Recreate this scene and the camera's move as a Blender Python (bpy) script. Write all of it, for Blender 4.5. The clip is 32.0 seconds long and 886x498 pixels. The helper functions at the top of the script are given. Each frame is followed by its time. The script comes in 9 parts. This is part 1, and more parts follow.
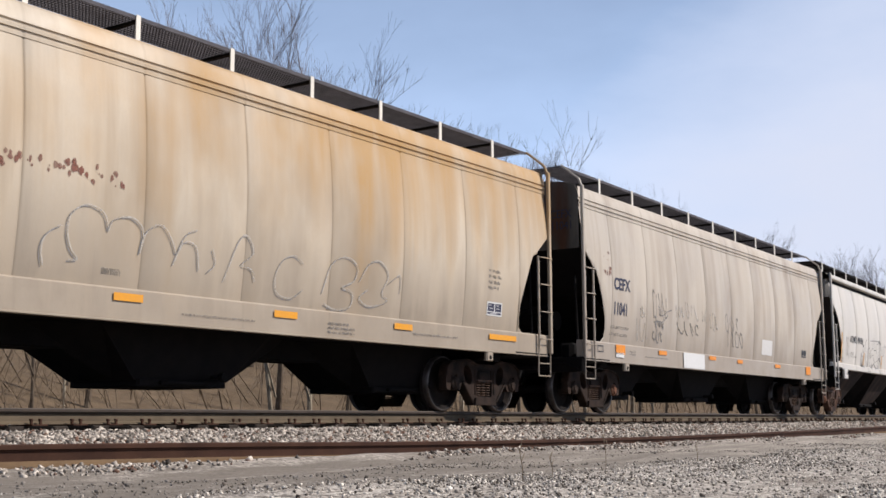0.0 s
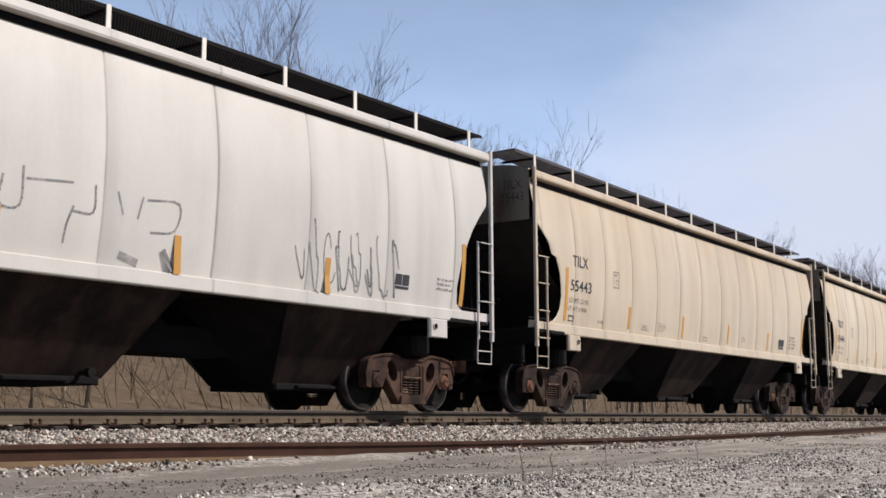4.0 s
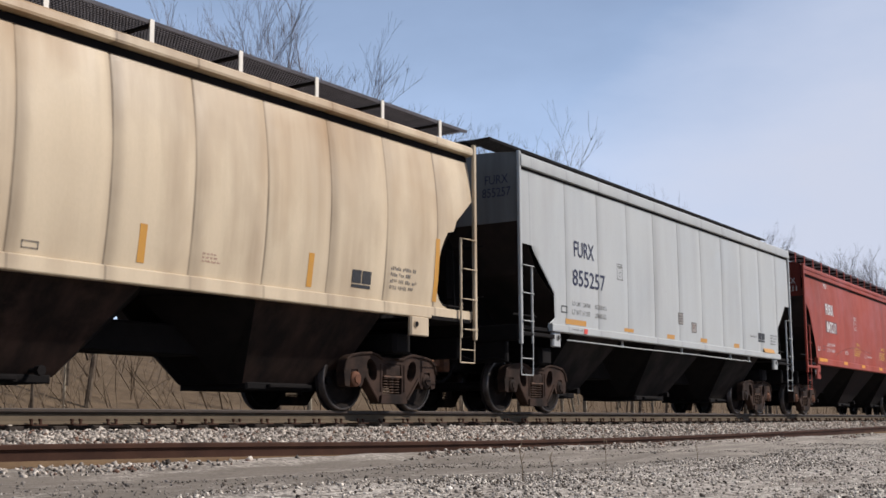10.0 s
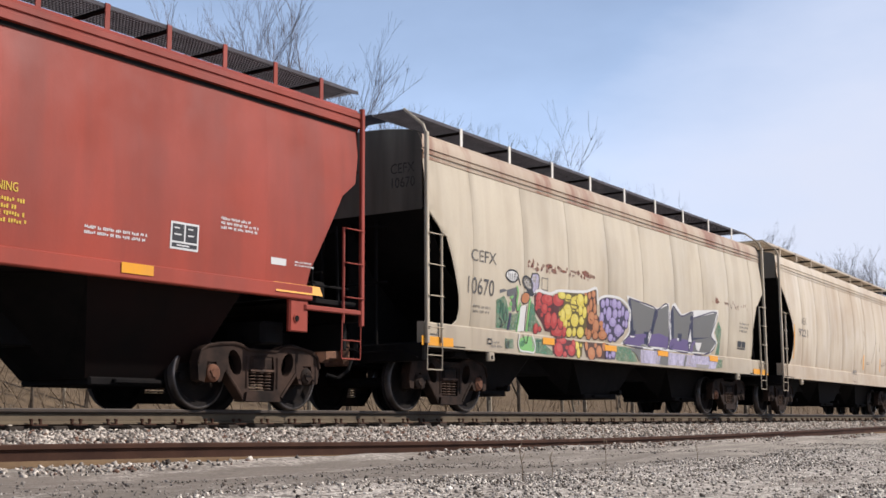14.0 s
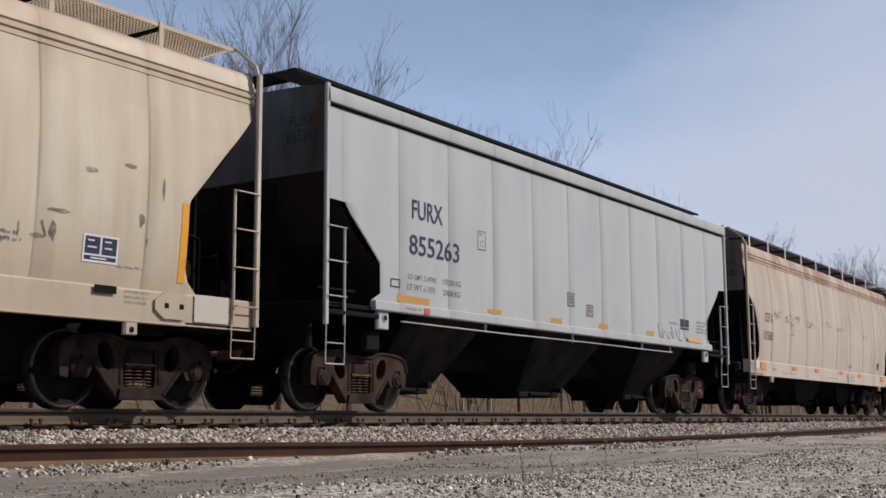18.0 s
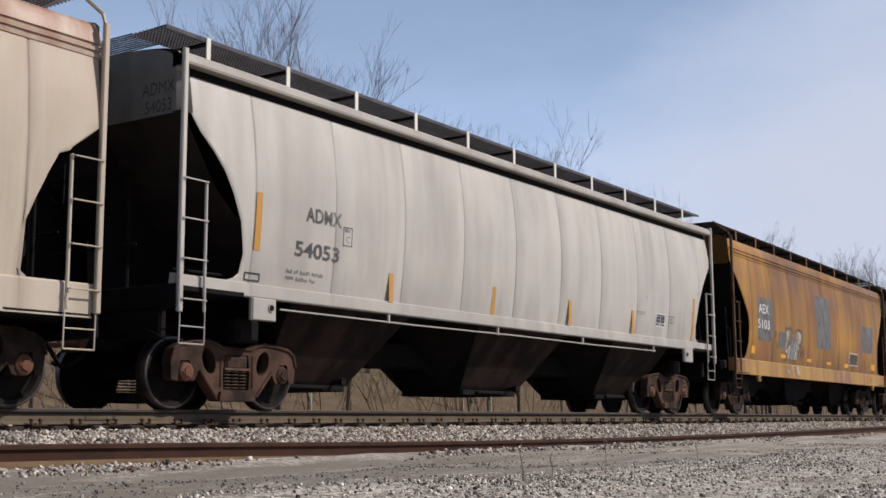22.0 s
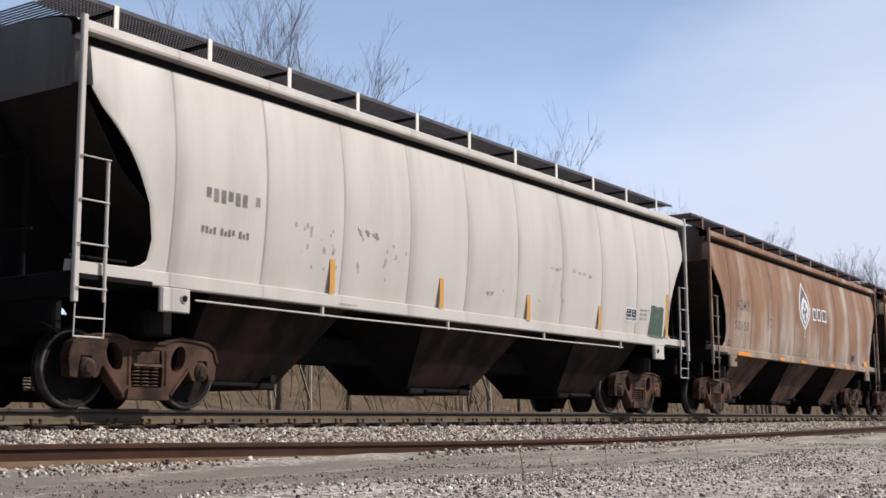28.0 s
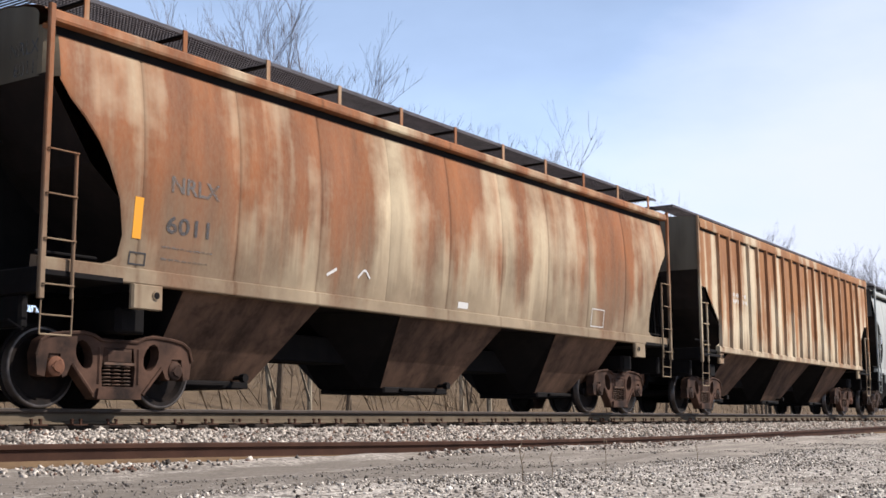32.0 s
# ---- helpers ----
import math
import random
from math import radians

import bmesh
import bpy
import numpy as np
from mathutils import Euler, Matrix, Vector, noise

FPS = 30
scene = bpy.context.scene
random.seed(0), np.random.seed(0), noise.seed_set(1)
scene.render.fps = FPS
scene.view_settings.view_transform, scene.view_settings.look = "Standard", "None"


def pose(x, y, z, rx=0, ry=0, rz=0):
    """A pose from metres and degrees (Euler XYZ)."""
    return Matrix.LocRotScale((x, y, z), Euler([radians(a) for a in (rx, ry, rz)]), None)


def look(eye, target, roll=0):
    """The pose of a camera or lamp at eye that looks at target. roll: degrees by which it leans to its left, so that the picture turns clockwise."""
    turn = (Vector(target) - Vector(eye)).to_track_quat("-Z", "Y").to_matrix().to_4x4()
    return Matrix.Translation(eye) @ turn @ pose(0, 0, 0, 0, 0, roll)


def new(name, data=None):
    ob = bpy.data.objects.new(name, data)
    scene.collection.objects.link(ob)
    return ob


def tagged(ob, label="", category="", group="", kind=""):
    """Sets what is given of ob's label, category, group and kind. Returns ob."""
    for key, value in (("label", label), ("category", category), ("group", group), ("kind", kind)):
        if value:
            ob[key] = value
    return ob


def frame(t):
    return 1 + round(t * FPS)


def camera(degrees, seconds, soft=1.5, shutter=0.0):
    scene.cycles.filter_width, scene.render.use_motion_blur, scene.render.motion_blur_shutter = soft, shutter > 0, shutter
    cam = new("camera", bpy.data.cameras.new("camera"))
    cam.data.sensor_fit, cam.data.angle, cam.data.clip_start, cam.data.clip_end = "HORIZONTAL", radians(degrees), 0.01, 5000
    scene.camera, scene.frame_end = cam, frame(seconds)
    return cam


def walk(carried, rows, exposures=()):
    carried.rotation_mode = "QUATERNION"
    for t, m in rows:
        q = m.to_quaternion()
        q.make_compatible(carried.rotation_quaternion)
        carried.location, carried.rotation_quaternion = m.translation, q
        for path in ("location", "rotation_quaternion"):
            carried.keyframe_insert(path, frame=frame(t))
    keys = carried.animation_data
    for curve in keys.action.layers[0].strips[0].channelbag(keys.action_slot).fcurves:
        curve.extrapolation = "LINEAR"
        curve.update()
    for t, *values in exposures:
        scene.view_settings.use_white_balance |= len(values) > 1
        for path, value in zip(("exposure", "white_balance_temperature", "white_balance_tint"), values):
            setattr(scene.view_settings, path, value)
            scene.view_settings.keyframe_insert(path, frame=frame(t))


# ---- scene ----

from mathutils import geometry

# ------------------------------------------------------------ camera: it stands still on the gravel
RAIL_Z = 0.70            # top of the main track's rails
EYE = RAIL_Z - 0.169
TRACK_D, TRACK_R = 12.304, 682.2   # distance from the eye to the track's middle line, radius of its curve
SPEED = 9.1735           # metres a second, towards smaller s
cam = camera(40.355, 32.0, soft=1.6)
STAND = pose(0, 0, EYE, 90, 0, -54.601) @ pose(0, 0, 0, 8.146, 0, 0) @ pose(0, 0, 0, 0, 0, -0.267)
walk(cam, [(0.0, STAND), (32.0, STAND)], 
     exposures=[(t, e, 6350, 12) for t, e in ((0.0, 0.25), (2.0, 0.2), (6.0, 0.15), (10.0, 0.05), (13.0, 0.2), (15.0, 0.35), (16.5, 0.1), (18.0, -0.15), (19.0, -0.15),
                                             (20.0, 0.0), (22.0, 0.0), (24.0, 0.2), (26.0, 0.5), (27.5, 0.3), (29.0, 0.2), (30.0, 0.2), (31.0, 0.5), (32.0, 0.55))])

# ------------------------------------------------------------ light
SUN_AZ, SUN_EL = 36.0, 40.6      # degrees to the right of the track's normal, height
SUN_DIR = Vector((math.sin(radians(SUN_AZ)) * math.cos(radians(SUN_EL)),
                  -math.cos(radians(SUN_AZ)) * math.cos(radians(SUN_EL)), math.sin(radians(SUN_EL))))
sun_data = bpy.data.lights.new("sun", "SUN")
sun_data.energy, sun_data.angle, sun_data.color = 5.0, radians(0.53), (1.0, 0.935, 0.855)
sun = new("sun", sun_data)
sun.matrix_world = look(SUN_DIR * 200, (0, 0, 0))

world = bpy.data.worlds.new("sky")
scene.world = world
world.use_nodes = True
wn, wl = world.node_tree.nodes, world.node_tree.links
wn.clear()
w_out, w_bg, w_sky = wn.new("ShaderNodeOutputWorld"), wn.new("ShaderNodeBackground"), wn.new("ShaderNodeTexSky")
w_sky.sky_type, w_sky.sun_disc = "NISHITA", False
w_sky.sun_elevation, w_sky.sun_rotation = radians(SUN_EL), radians(180 - SUN_AZ)
w_sky.air_density, w_sky.dust_density, w_sky.ozone_density = 1.0, 0.9, 2.0
w_tc, w_map, w_noise, w_ramp, w_mix = (wn.new("ShaderNodeTexCoord"), wn.new("ShaderNodeMapping"), wn.new("ShaderNodeTexNoise"),
                                       wn.new("ShaderNodeValToRGB"), wn.new("ShaderNodeMix"))
w_map.inputs["Scale"].default_value = (1.5, 1.5, 4.2)
w_map.inputs["Location"].default_value = (0.35, 0.1, 0.4)
w_noise.inputs["Scale"].default_value, w_noise.inputs["Detail"].default_value, w_noise.inputs["Roughness"].default_value = 1.7, 6, 0.55
w_ramp.color_ramp.elements[0].position, w_ramp.color_ramp.elements[1].position = 0.32, 0.70
w_mix.data_type = "RGBA"
w_mix.inputs[7].default_value = (10.9, 13.9, 19.4, 1)
# a thin haze: whiter towards the horizon and towards the sun's side, uneven as cirrus is
w_sep, w_low, w_fac, w_dot, w_side, w_both = (wn.new("ShaderNodeSeparateXYZ"), wn.new("ShaderNodeMapRange"), wn.new("ShaderNodeMath"),
                                              wn.new("ShaderNodeVectorMath"), wn.new("ShaderNodeMapRange"), wn.new("ShaderNodeMath"))
for node, values in ((w_low, (0.05, 0.55, 1.0, 0.0)), (w_side, (-0.75, 0.25, 0.90, 0.88))):
    for key, value in zip(("From Min", "From Max", "To Min", "To Max"), values):
        node.inputs[key].default_value = value
w_dot.operation = "DOT_PRODUCT"
w_dot.inputs[1].default_value = (math.sin(radians(SUN_AZ)), -math.cos(radians(SUN_AZ)), 0.0)
w_add = wn.new("ShaderNodeMath")
w_add.operation = "MULTIPLY_ADD"
w_add.inputs[1].default_value, w_add.inputs[2].default_value = 0.34, 0.74
w_fac.operation, w_fac.use_clamp, w_both.operation = "MULTIPLY", True, "MULTIPLY"
wl.new(w_tc.outputs["Generated"], w_sep.inputs[0])
wl.new(w_sep.outputs[2], w_low.inputs["Value"])
wl.new(w_tc.outputs["Generated"], w_dot.inputs[0])
wl.new(w_dot.outputs["Value"], w_side.inputs["Value"])
wl.new(w_tc.outputs["Generated"], w_map.inputs["Vector"])
wl.new(w_map.outputs["Vector"], w_noise.inputs["Vector"])
wl.new(w_noise.outputs["Fac"], w_ramp.inputs["Fac"])
wl.new(w_ramp.outputs["Color"], w_add.inputs[0])
wl.new(w_low.outputs["Result"], w_both.inputs[0])
wl.new(w_side.outputs["Result"], w_both.inputs[1])
wl.new(w_add.outputs[0], w_fac.inputs[0])
wl.new(w_both.outputs[0], w_fac.inputs[1])
wl.new(w_fac.outputs[0], w_mix.inputs[0])
wl.new(w_sky.outputs["Color"], w_mix.inputs[6])
# a soft bank of white cloud low in the sky where the track goes
w_bank, w_wave, w_edge, w_cloud = wn.new("ShaderNodeVectorMath"), wn.new("ShaderNodeMath"), wn.new("ShaderNodeMapRange"), wn.new("ShaderNodeMix")
w_bank.operation, w_wave.operation, w_cloud.data_type = "DOT_PRODUCT", "MULTIPLY_ADD", "RGBA"
w_bank.inputs[1].default_value = (0.966, 0.225, 0.04)
w_wave.inputs[1].default_value = 0.07
for key, value in zip(("From Min", "From Max", "To Min", "To Max"), (0.962, 1.015, 0.0, 0.9)):
    w_edge.inputs[key].default_value = value
w_cloud.inputs[7].default_value = (9.4, 9.9, 11.4, 1)
wl.new(w_tc.outputs["Generated"], w_bank.inputs[0])
wl.new(w_noise.outputs["Fac"], w_wave.inputs[0])
wl.new(w_bank.outputs["Value"], w_wave.inputs[2])
wl.new(w_wave.outputs[0], w_edge.inputs["Value"])
wl.new(w_edge.outputs["Result"], w_cloud.inputs[0])
wl.new(w_mix.outputs[2], w_cloud.inputs[6])
wl.new(w_cloud.outputs[2], w_bg.inputs["Color"])
wl.new(w_bg.outputs["Background"], w_out.inputs["Surface"])
w_bg.inputs["Strength"].default_value = 0.065


# ------------------------------------------------------------ materials
class Nodes:
    """A material's node tree, with short calls for the nodes in use."""

    def __init__(self, name, rough=0.6, metal=0.0):
        self.mat = bpy.data.materials.new(name)
        self.mat.use_nodes = True
        self.n, self.l = self.mat.node_tree.nodes, self.mat.node_tree.links
        self.bsdf = self.n["Principled BSDF"]
        self.bsdf.inputs["Roughness"].default_value = rough
        self.bsdf.inputs["Metallic"].default_value = metal
        self.bsdf.inputs["Specular IOR Level"].default_value = 0.35 if rough < 0.65 else 0.12   # dust and soot kill the sheen
        self.tc = self.n.new("ShaderNodeTexCoord")

    def mapped(self, scale=(1, 1, 1), loc=(0, 0, 0), out="Object"):
        m = self.n.new("ShaderNodeMapping")
        m.inputs["Scale"].default_value, m.inputs["Location"].default_value = scale, loc
        self.l.new(self.tc.outputs[out], m.inputs["Vector"])
        return m.outputs["Vector"]

    def noise(self, vec, scale=5.0, detail=4.0, rough=0.55):
        t = self.n.new("ShaderNodeTexNoise")
        t.inputs["Scale"].default_value, t.inputs["Detail"].default_value, t.inputs["Roughness"].default_value = scale, detail, rough
        self.l.new(vec, t.inputs["Vector"])
        return t.outputs["Fac"]

    def ramp(self, fac, lo, hi, a=0.0, b=1.0):
        t = self.n.new("ShaderNodeMapRange")
        t.clamp = True
        for k, val in zip(("From Min", "From Max", "To Min", "To Max"), (lo, hi, a, b)):
            t.inputs[k].default_value = val
        self.l.new(fac, t.inputs["Value"])
        return t.outputs["Result"]

    def math(self, op, a, b=None):
        t = self.n.new("ShaderNodeMath")
        t.operation = op
        for i, val in enumerate((a, b)):
            if val is None:
                continue
            if isinstance(val, (int, float)):
                t.inputs[i].default_value = val
            else:
                self.l.new(val, t.inputs[i])
        return t.outputs[0]

    def mix(self, fac, a, b, blend="MIX"):
        t = self.n.new("ShaderNodeMix")
        t.data_type, t.blend_type = "RGBA", blend
        for i, val in ((0, fac), (6, a), (7, b)):
            if isinstance(val, (int, float)):
                t.inputs[i].default_value = val
            elif isinstance(val, tuple):
                t.inputs[i].default_value = (*val, 1)
            else:
                self.l.new(val, t.inputs[i])
        return t.outputs[2]

    def sep(self, vec):
        t = self.n.new("ShaderNodeSeparateXYZ")
        self.l.new(vec, t.inputs[0])
        return t.outputs

    def colour(self, c):
        if isinstance(c, tuple):
            self.bsdf.inputs["Base Color"].default_value = (*c, 1)
        else:
            self.l.new(c, self.bsdf.inputs["Base Color"])
        return self

    def rough(self, r):
        self.l.new(r, self.bsdf.inputs["Roughness"])
        return self

    def bump(self, height, strength=0.3, distance=0.01):
        t = self.n.new("ShaderNodeBump")
        t.inputs["Strength"].default_value, t.inputs["Distance"].default_value = strength, distance
        self.l.new(height, t.inputs["Height"])
        self.l.new(t.outputs["Normal"], self.bsdf.inputs["Normal"])
        return self


def worn(name, a, b, scale=6.0, rough=0.7, metal=0.0, fine=40.0, bump=0.2):
    """A plain surface with blotches of a second colour and fine grain."""
    k = Nodes(name, rough, metal)
    v = k.mapped()
    big = k.ramp(k.noise(v, scale), 0.35, 0.7)
    small = k.noise(v, fine, 3)
    k.colour(k.mix(k.ramp(small, 0.3, 0.8, 0.0, 0.35), k.mix(big, a, b), tuple(x * 0.6 for x in a)))
    return k.bump(small, bump, 0.004).mat


SWATCH = {}


def tone(c):
    """Weathered paint: a little darker and richer than the swatch."""
    return tuple(0.74 * x ** 1.1 for x in c)


def paint(name, base, dirt, rust=0.0, streak=0.5, seed=0.0, rust_c=(0.24, 0.085, 0.03), pale=None, upper=None, rough=0.5, bleach=0.35, soft=0.09, seam=None, seam_dirt=0.6, bands=1.0, splash=None, drip=None):
    """Car paint in car space: grime runs down it in streaks and gathers in the seams, rust spreads in patches that run down too, scuffs and chips."""
    k = Nodes(name, rough)
    SWATCH[name] = base
    base, dirt, rust_c, pale = tone(base), tone(dirt), tone(rust_c), tone(pale) if pale else None
    off = (seed * 7.3, seed * 2.1, seed * 3.7)
    runs = k.noise(k.mapped((1.7, 1.0, 0.13), off), 1.6, 4, 0.52)
    wide = k.noise(k.mapped((0.55 * bands, 0.6, 0.22 / bands ** 0.5), off), 1.5, 4, 0.55)
    blot = k.noise(k.mapped((1, 1, 1), off), 0.9, 5, 0.6)
    fine = k.noise(k.mapped((1, 1, 0.6), off), 28, 4, 0.6)
    c = k.mix(k.ramp(blot if bands == 1.0 else k.noise(k.mapped((1.5, 1, 0.08), off), 1.4, 5, 0.6), 0.35, 0.7, 0.0, bleach), base, pale or tuple(min(0.9, x * 1.12) for x in base))
    where = k.ramp(k.noise(k.mapped((0.35, 0.5, 0.3), off), 1.1, 3), 0.36, 0.62, 0.15, 1.0)
    c = k.mix(k.math("MULTIPLY", k.math("MULTIPLY", k.ramp(runs, 0.42, 0.78), where), streak), c, dirt)
    c = k.mix(k.math("MULTIPLY", k.ramp(wide, 0.5, 0.75), streak * 0.8), c, dirt)
    if seam:
        # dirt in the welds: a thin dark line, and a soft stain to one side, broken along its height
        x = k.sep(k.mapped())[0]
        d = k.math("MULTIPLY", k.math("SUBTRACT", k.math("FRACT", k.math("DIVIDE", k.math("SUBTRACT", x, seam[0] - seam[1] / 2), seam[1])), 0.5), seam[1])
        here = k.ramp(k.noise(k.mapped((0.45, 0.1, 0.5), off), 1.3, 4, 0.6), 0.34, 0.62, 0.25, 1.0)
        line = k.math("MULTIPLY", k.ramp(k.math("ABSOLUTE", d), 0.012, 0.034, 0.75, 0.0), here)
        stain = k.math("MULTIPLY", k.ramp(k.math("ABSOLUTE", k.math("SUBTRACT", d, 0.05)), 0.02, 0.16, 0.38, 0.0), k.math("MULTIPLY", here, k.ramp(runs, 0.35, 0.6)))
        c = k.mix(k.math("MULTIPLY", k.math("MAXIMUM", line, stain), seam_dirt), c, tuple(q * 0.45 for q in dirt))
    if rust > 0:
        mask = k.math("ADD", k.math("MULTIPLY", wide, 0.62), k.math("MULTIPLY", runs, 0.38))
        if upper:
            mask = k.math("ADD", mask, k.ramp(k.math("ADD", k.sep(k.mapped())[2], k.ramp(blot, 0.2, 0.8, -0.5, 0.5)), upper[0], upper[1], -0.16, 0.12))
        t = 0.62 - 0.22 * rust
        body = k.ramp(mask, t, t + soft)
        c = k.mix(k.math("MULTIPLY", body, 0.88), c, k.mix(k.ramp(k.noise(k.mapped((2, 1, 0.5), off), 3.5, 5), 0.3, 0.75), rust_c, tuple(x * 1.4 for x in rust_c)))
    if drip:
        # rust water that has run down from the roof's edge, here and there along the car
        x, _, z = list(k.sep(k.mapped()))
        fall = k.ramp(k.math("ADD", z, k.ramp(k.noise(k.mapped((1.3, 1, 0.05), off), 1.2, 4, 0.6), 0.25, 0.75, -1.3, 1.3)), drip[0], drip[1])
        spots = k.ramp(k.math("ADD", k.noise(k.mapped((0.30, 0.5, 0.25), off), 1.2, 4, 0.55), k.ramp(x, -8.0, 8.0, -drip[4], drip[4])), 0.37, 0.56)
        c = k.mix(k.math("MULTIPLY", k.math("MULTIPLY", fall, spots), drip[2]), c, tone(drip[3]))
    if splash:
        # mud and soot thrown up over the lower panels
        z = k.math("ADD", k.sep(k.mapped())[2], k.ramp(runs, 0.25, 0.75, -0.7, 0.7))
        c = k.mix(k.math("MULTIPLY", k.ramp(z, splash[0], splash[1], 0.92, 0.0), k.ramp(blot, 0.3, 0.6, 0.65, 1.0)), c, tone(splash[2]))
    chips = k.ramp(k.noise(k.mapped((1, 1, 1), off), 9, 6, 0.7), 0.71, 0.76)
    c = k.mix(k.math("MULTIPLY", chips, 0.5), c, (0.12, 0.07, 0.045))
    c = k.mix(k.ramp(fine, 0.35, 0.75, 0.0, 0.16), c, tuple(x * 0.7 for x in base))
    return k.colour(c).rough(k.ramp(blot, 0.3, 0.7, rough - 0.08, rough + 0.2)).bump(k.math("ADD", fine, k.math("MULTIPLY", wide, 6.0)), 0.12, 0.01).mat


def banded(name, base, rust_c, rust_hi, period=1.2, height=(1.6, 3.4), lean=0.12, cover=0.5, soft=0.12, low=None, seed=0.0, seam=None):
    """Old paint that rust has overrun in soft upright bands, densest towards the roof, with mud over the foot of the side."""
    k = Nodes(name, 0.75)
    SWATCH[name] = base
    base, rust_c, rust_hi = tone(base), tone(rust_c), tone(rust_hi)
    off = (seed * 7.3, seed * 2.1, seed * 3.7)
    wide = k.noise(k.mapped((1.0 / period, 0.4, 0.10), off), 1.0, 3, 0.5)
    runs = k.noise(k.mapped((3.2 / period, 0.6, 0.16), off), 1.0, 4, 0.6)
    blot = k.noise(k.mapped((0.8, 1, 0.8), off), 1.0, 5, 0.6)
    fine = k.noise(k.mapped((1, 1, 0.5), off), 26, 4, 0.65)
    z = k.sep(k.mapped())[2]
    mask = k.math("ADD", k.math("ADD", k.math("MULTIPLY", wide, 0.95), k.math("MULTIPLY", runs, 0.30)), k.math("MULTIPLY", blot, 0.35))
    mask = k.math("ADD", mask, k.ramp(k.math("ADD", z, k.ramp(runs, 0.25, 0.75, -0.6, 0.6)), height[0], height[1], -lean, lean))
    c = k.mix(k.ramp(runs, 0.35, 0.7), base, tuple(min(0.85, x * 1.3) for x in base))
    c = k.mix(k.ramp(blot, 0.5, 0.75, 0.0, 0.5), c, tuple(x * 0.62 for x in base))
    t = 0.96 - 0.32 * cover
    rust = k.mix(k.ramp(k.noise(k.mapped((1.6, 1, 0.35), off), 1.4, 5, 0.6), 0.34, 0.68), rust_c, rust_hi)
    c = k.mix(k.math("MULTIPLY", k.ramp(mask, t - soft / 2, t + soft / 2), 0.92), c, rust)
    if low:
        foot = k.math("ADD", z, k.ramp(k.noise(k.mapped((2.4, 1, 0.2), off), 1.3, 4, 0.6), 0.25, 0.75, -0.75, 0.75))
        c = k.mix(k.math("MULTIPLY", k.ramp(foot, low[0], low[1], 0.85, 0.0), k.ramp(blot, 0.3, 0.6, 0.6, 1.0)), c, tone(low[2]))
    if seam:
        d = k.math("ABSOLUTE", k.math("MULTIPLY", k.math("SUBTRACT", k.math("FRACT", k.math("DIVIDE", k.math("SUBTRACT", k.sep(k.mapped())[0], seam[0] - seam[1] / 2), seam[1])), 0.5), seam[1]))
        c = k.mix(k.math("MULTIPLY", k.ramp(d, 0.01, 0.05, 0.5, 0.0), k.ramp(wide, 0.35, 0.6)), c, tuple(q * 0.5 for q in rust_c))
    c = k.mix(k.ramp(k.noise(k.mapped((1, 1, 1), off), 11, 6, 0.7), 0.66, 0.74, 0.0, 0.5), c, tuple(x * 0.7 for x in rust_c))
    c = k.mix(k.ramp(fine, 0.35, 0.75, 0.0, 0.25), c, tuple(x * 0.6 for x in base))
    return k.colour(c).rough(k.ramp(blot, 0.3, 0.7, 0.62, 0.9)).bump(k.math("ADD", fine, k.math("MULTIPLY", wide, 5.0)), 0.15, 0.01).mat


def flat_paint(name, c, rough=0.6, cover=1.0):
    """Stencil paint: one colour, rubbed thin by grain; thin spray lets the old paint show through in patches."""
    k = Nodes(name, rough)
    c = tone(c)
    if cover < 1.0:
        clear, both = k.n.new("ShaderNodeBsdfTransparent"), k.n.new("ShaderNodeMixShader")
        thin = k.math("ADD", k.ramp(k.noise(k.mapped((1, 1, 0.6)), 2.6, 5, 0.65), 0.3, 0.7, cover - 0.45, cover + 0.15), k.ramp(k.noise(k.mapped(), 17, 4, 0.7), 0.3, 0.7, -0.2, 0.2))
        k.l.new(k.ramp(thin, 0.0, 1.0), both.inputs[0])
        k.l.new(clear.outputs[0], both.inputs[1])
        k.l.new(k.bsdf.outputs[0], both.inputs[2])
        k.l.new(both.outputs[0], k.n["Material Output"].inputs["Surface"])
    worn_c = k.mix(k.ramp(k.noise(k.mapped((1, 1, 0.6)), 2.2, 5, 0.6), 0.35, 0.7, 0.0, 0.3), c, tuple(x * 0.7 + 0.05 for x in c))
    return k.colour(k.mix(k.ramp(k.noise(k.mapped(), 24, 4), 0.4, 0.85, 0.0, 0.4), worn_c, tuple(x * 0.6 + 0.045 for x in c))).mat


# near-black for steel parts; its colour also stands in for deep shade
STEEL_DARK = worn("black_steel_and_shade", (0.0045, 0.0038, 0.0038), (0.009, 0.007, 0.0065), 5, 0.85)
# dark tone that puts the shade of the open ends into the colour
END_SHADE = worn("shaded_end_steel", (0.022, 0.0175, 0.0165), (0.035, 0.027, 0.024), 2.5, 0.85)


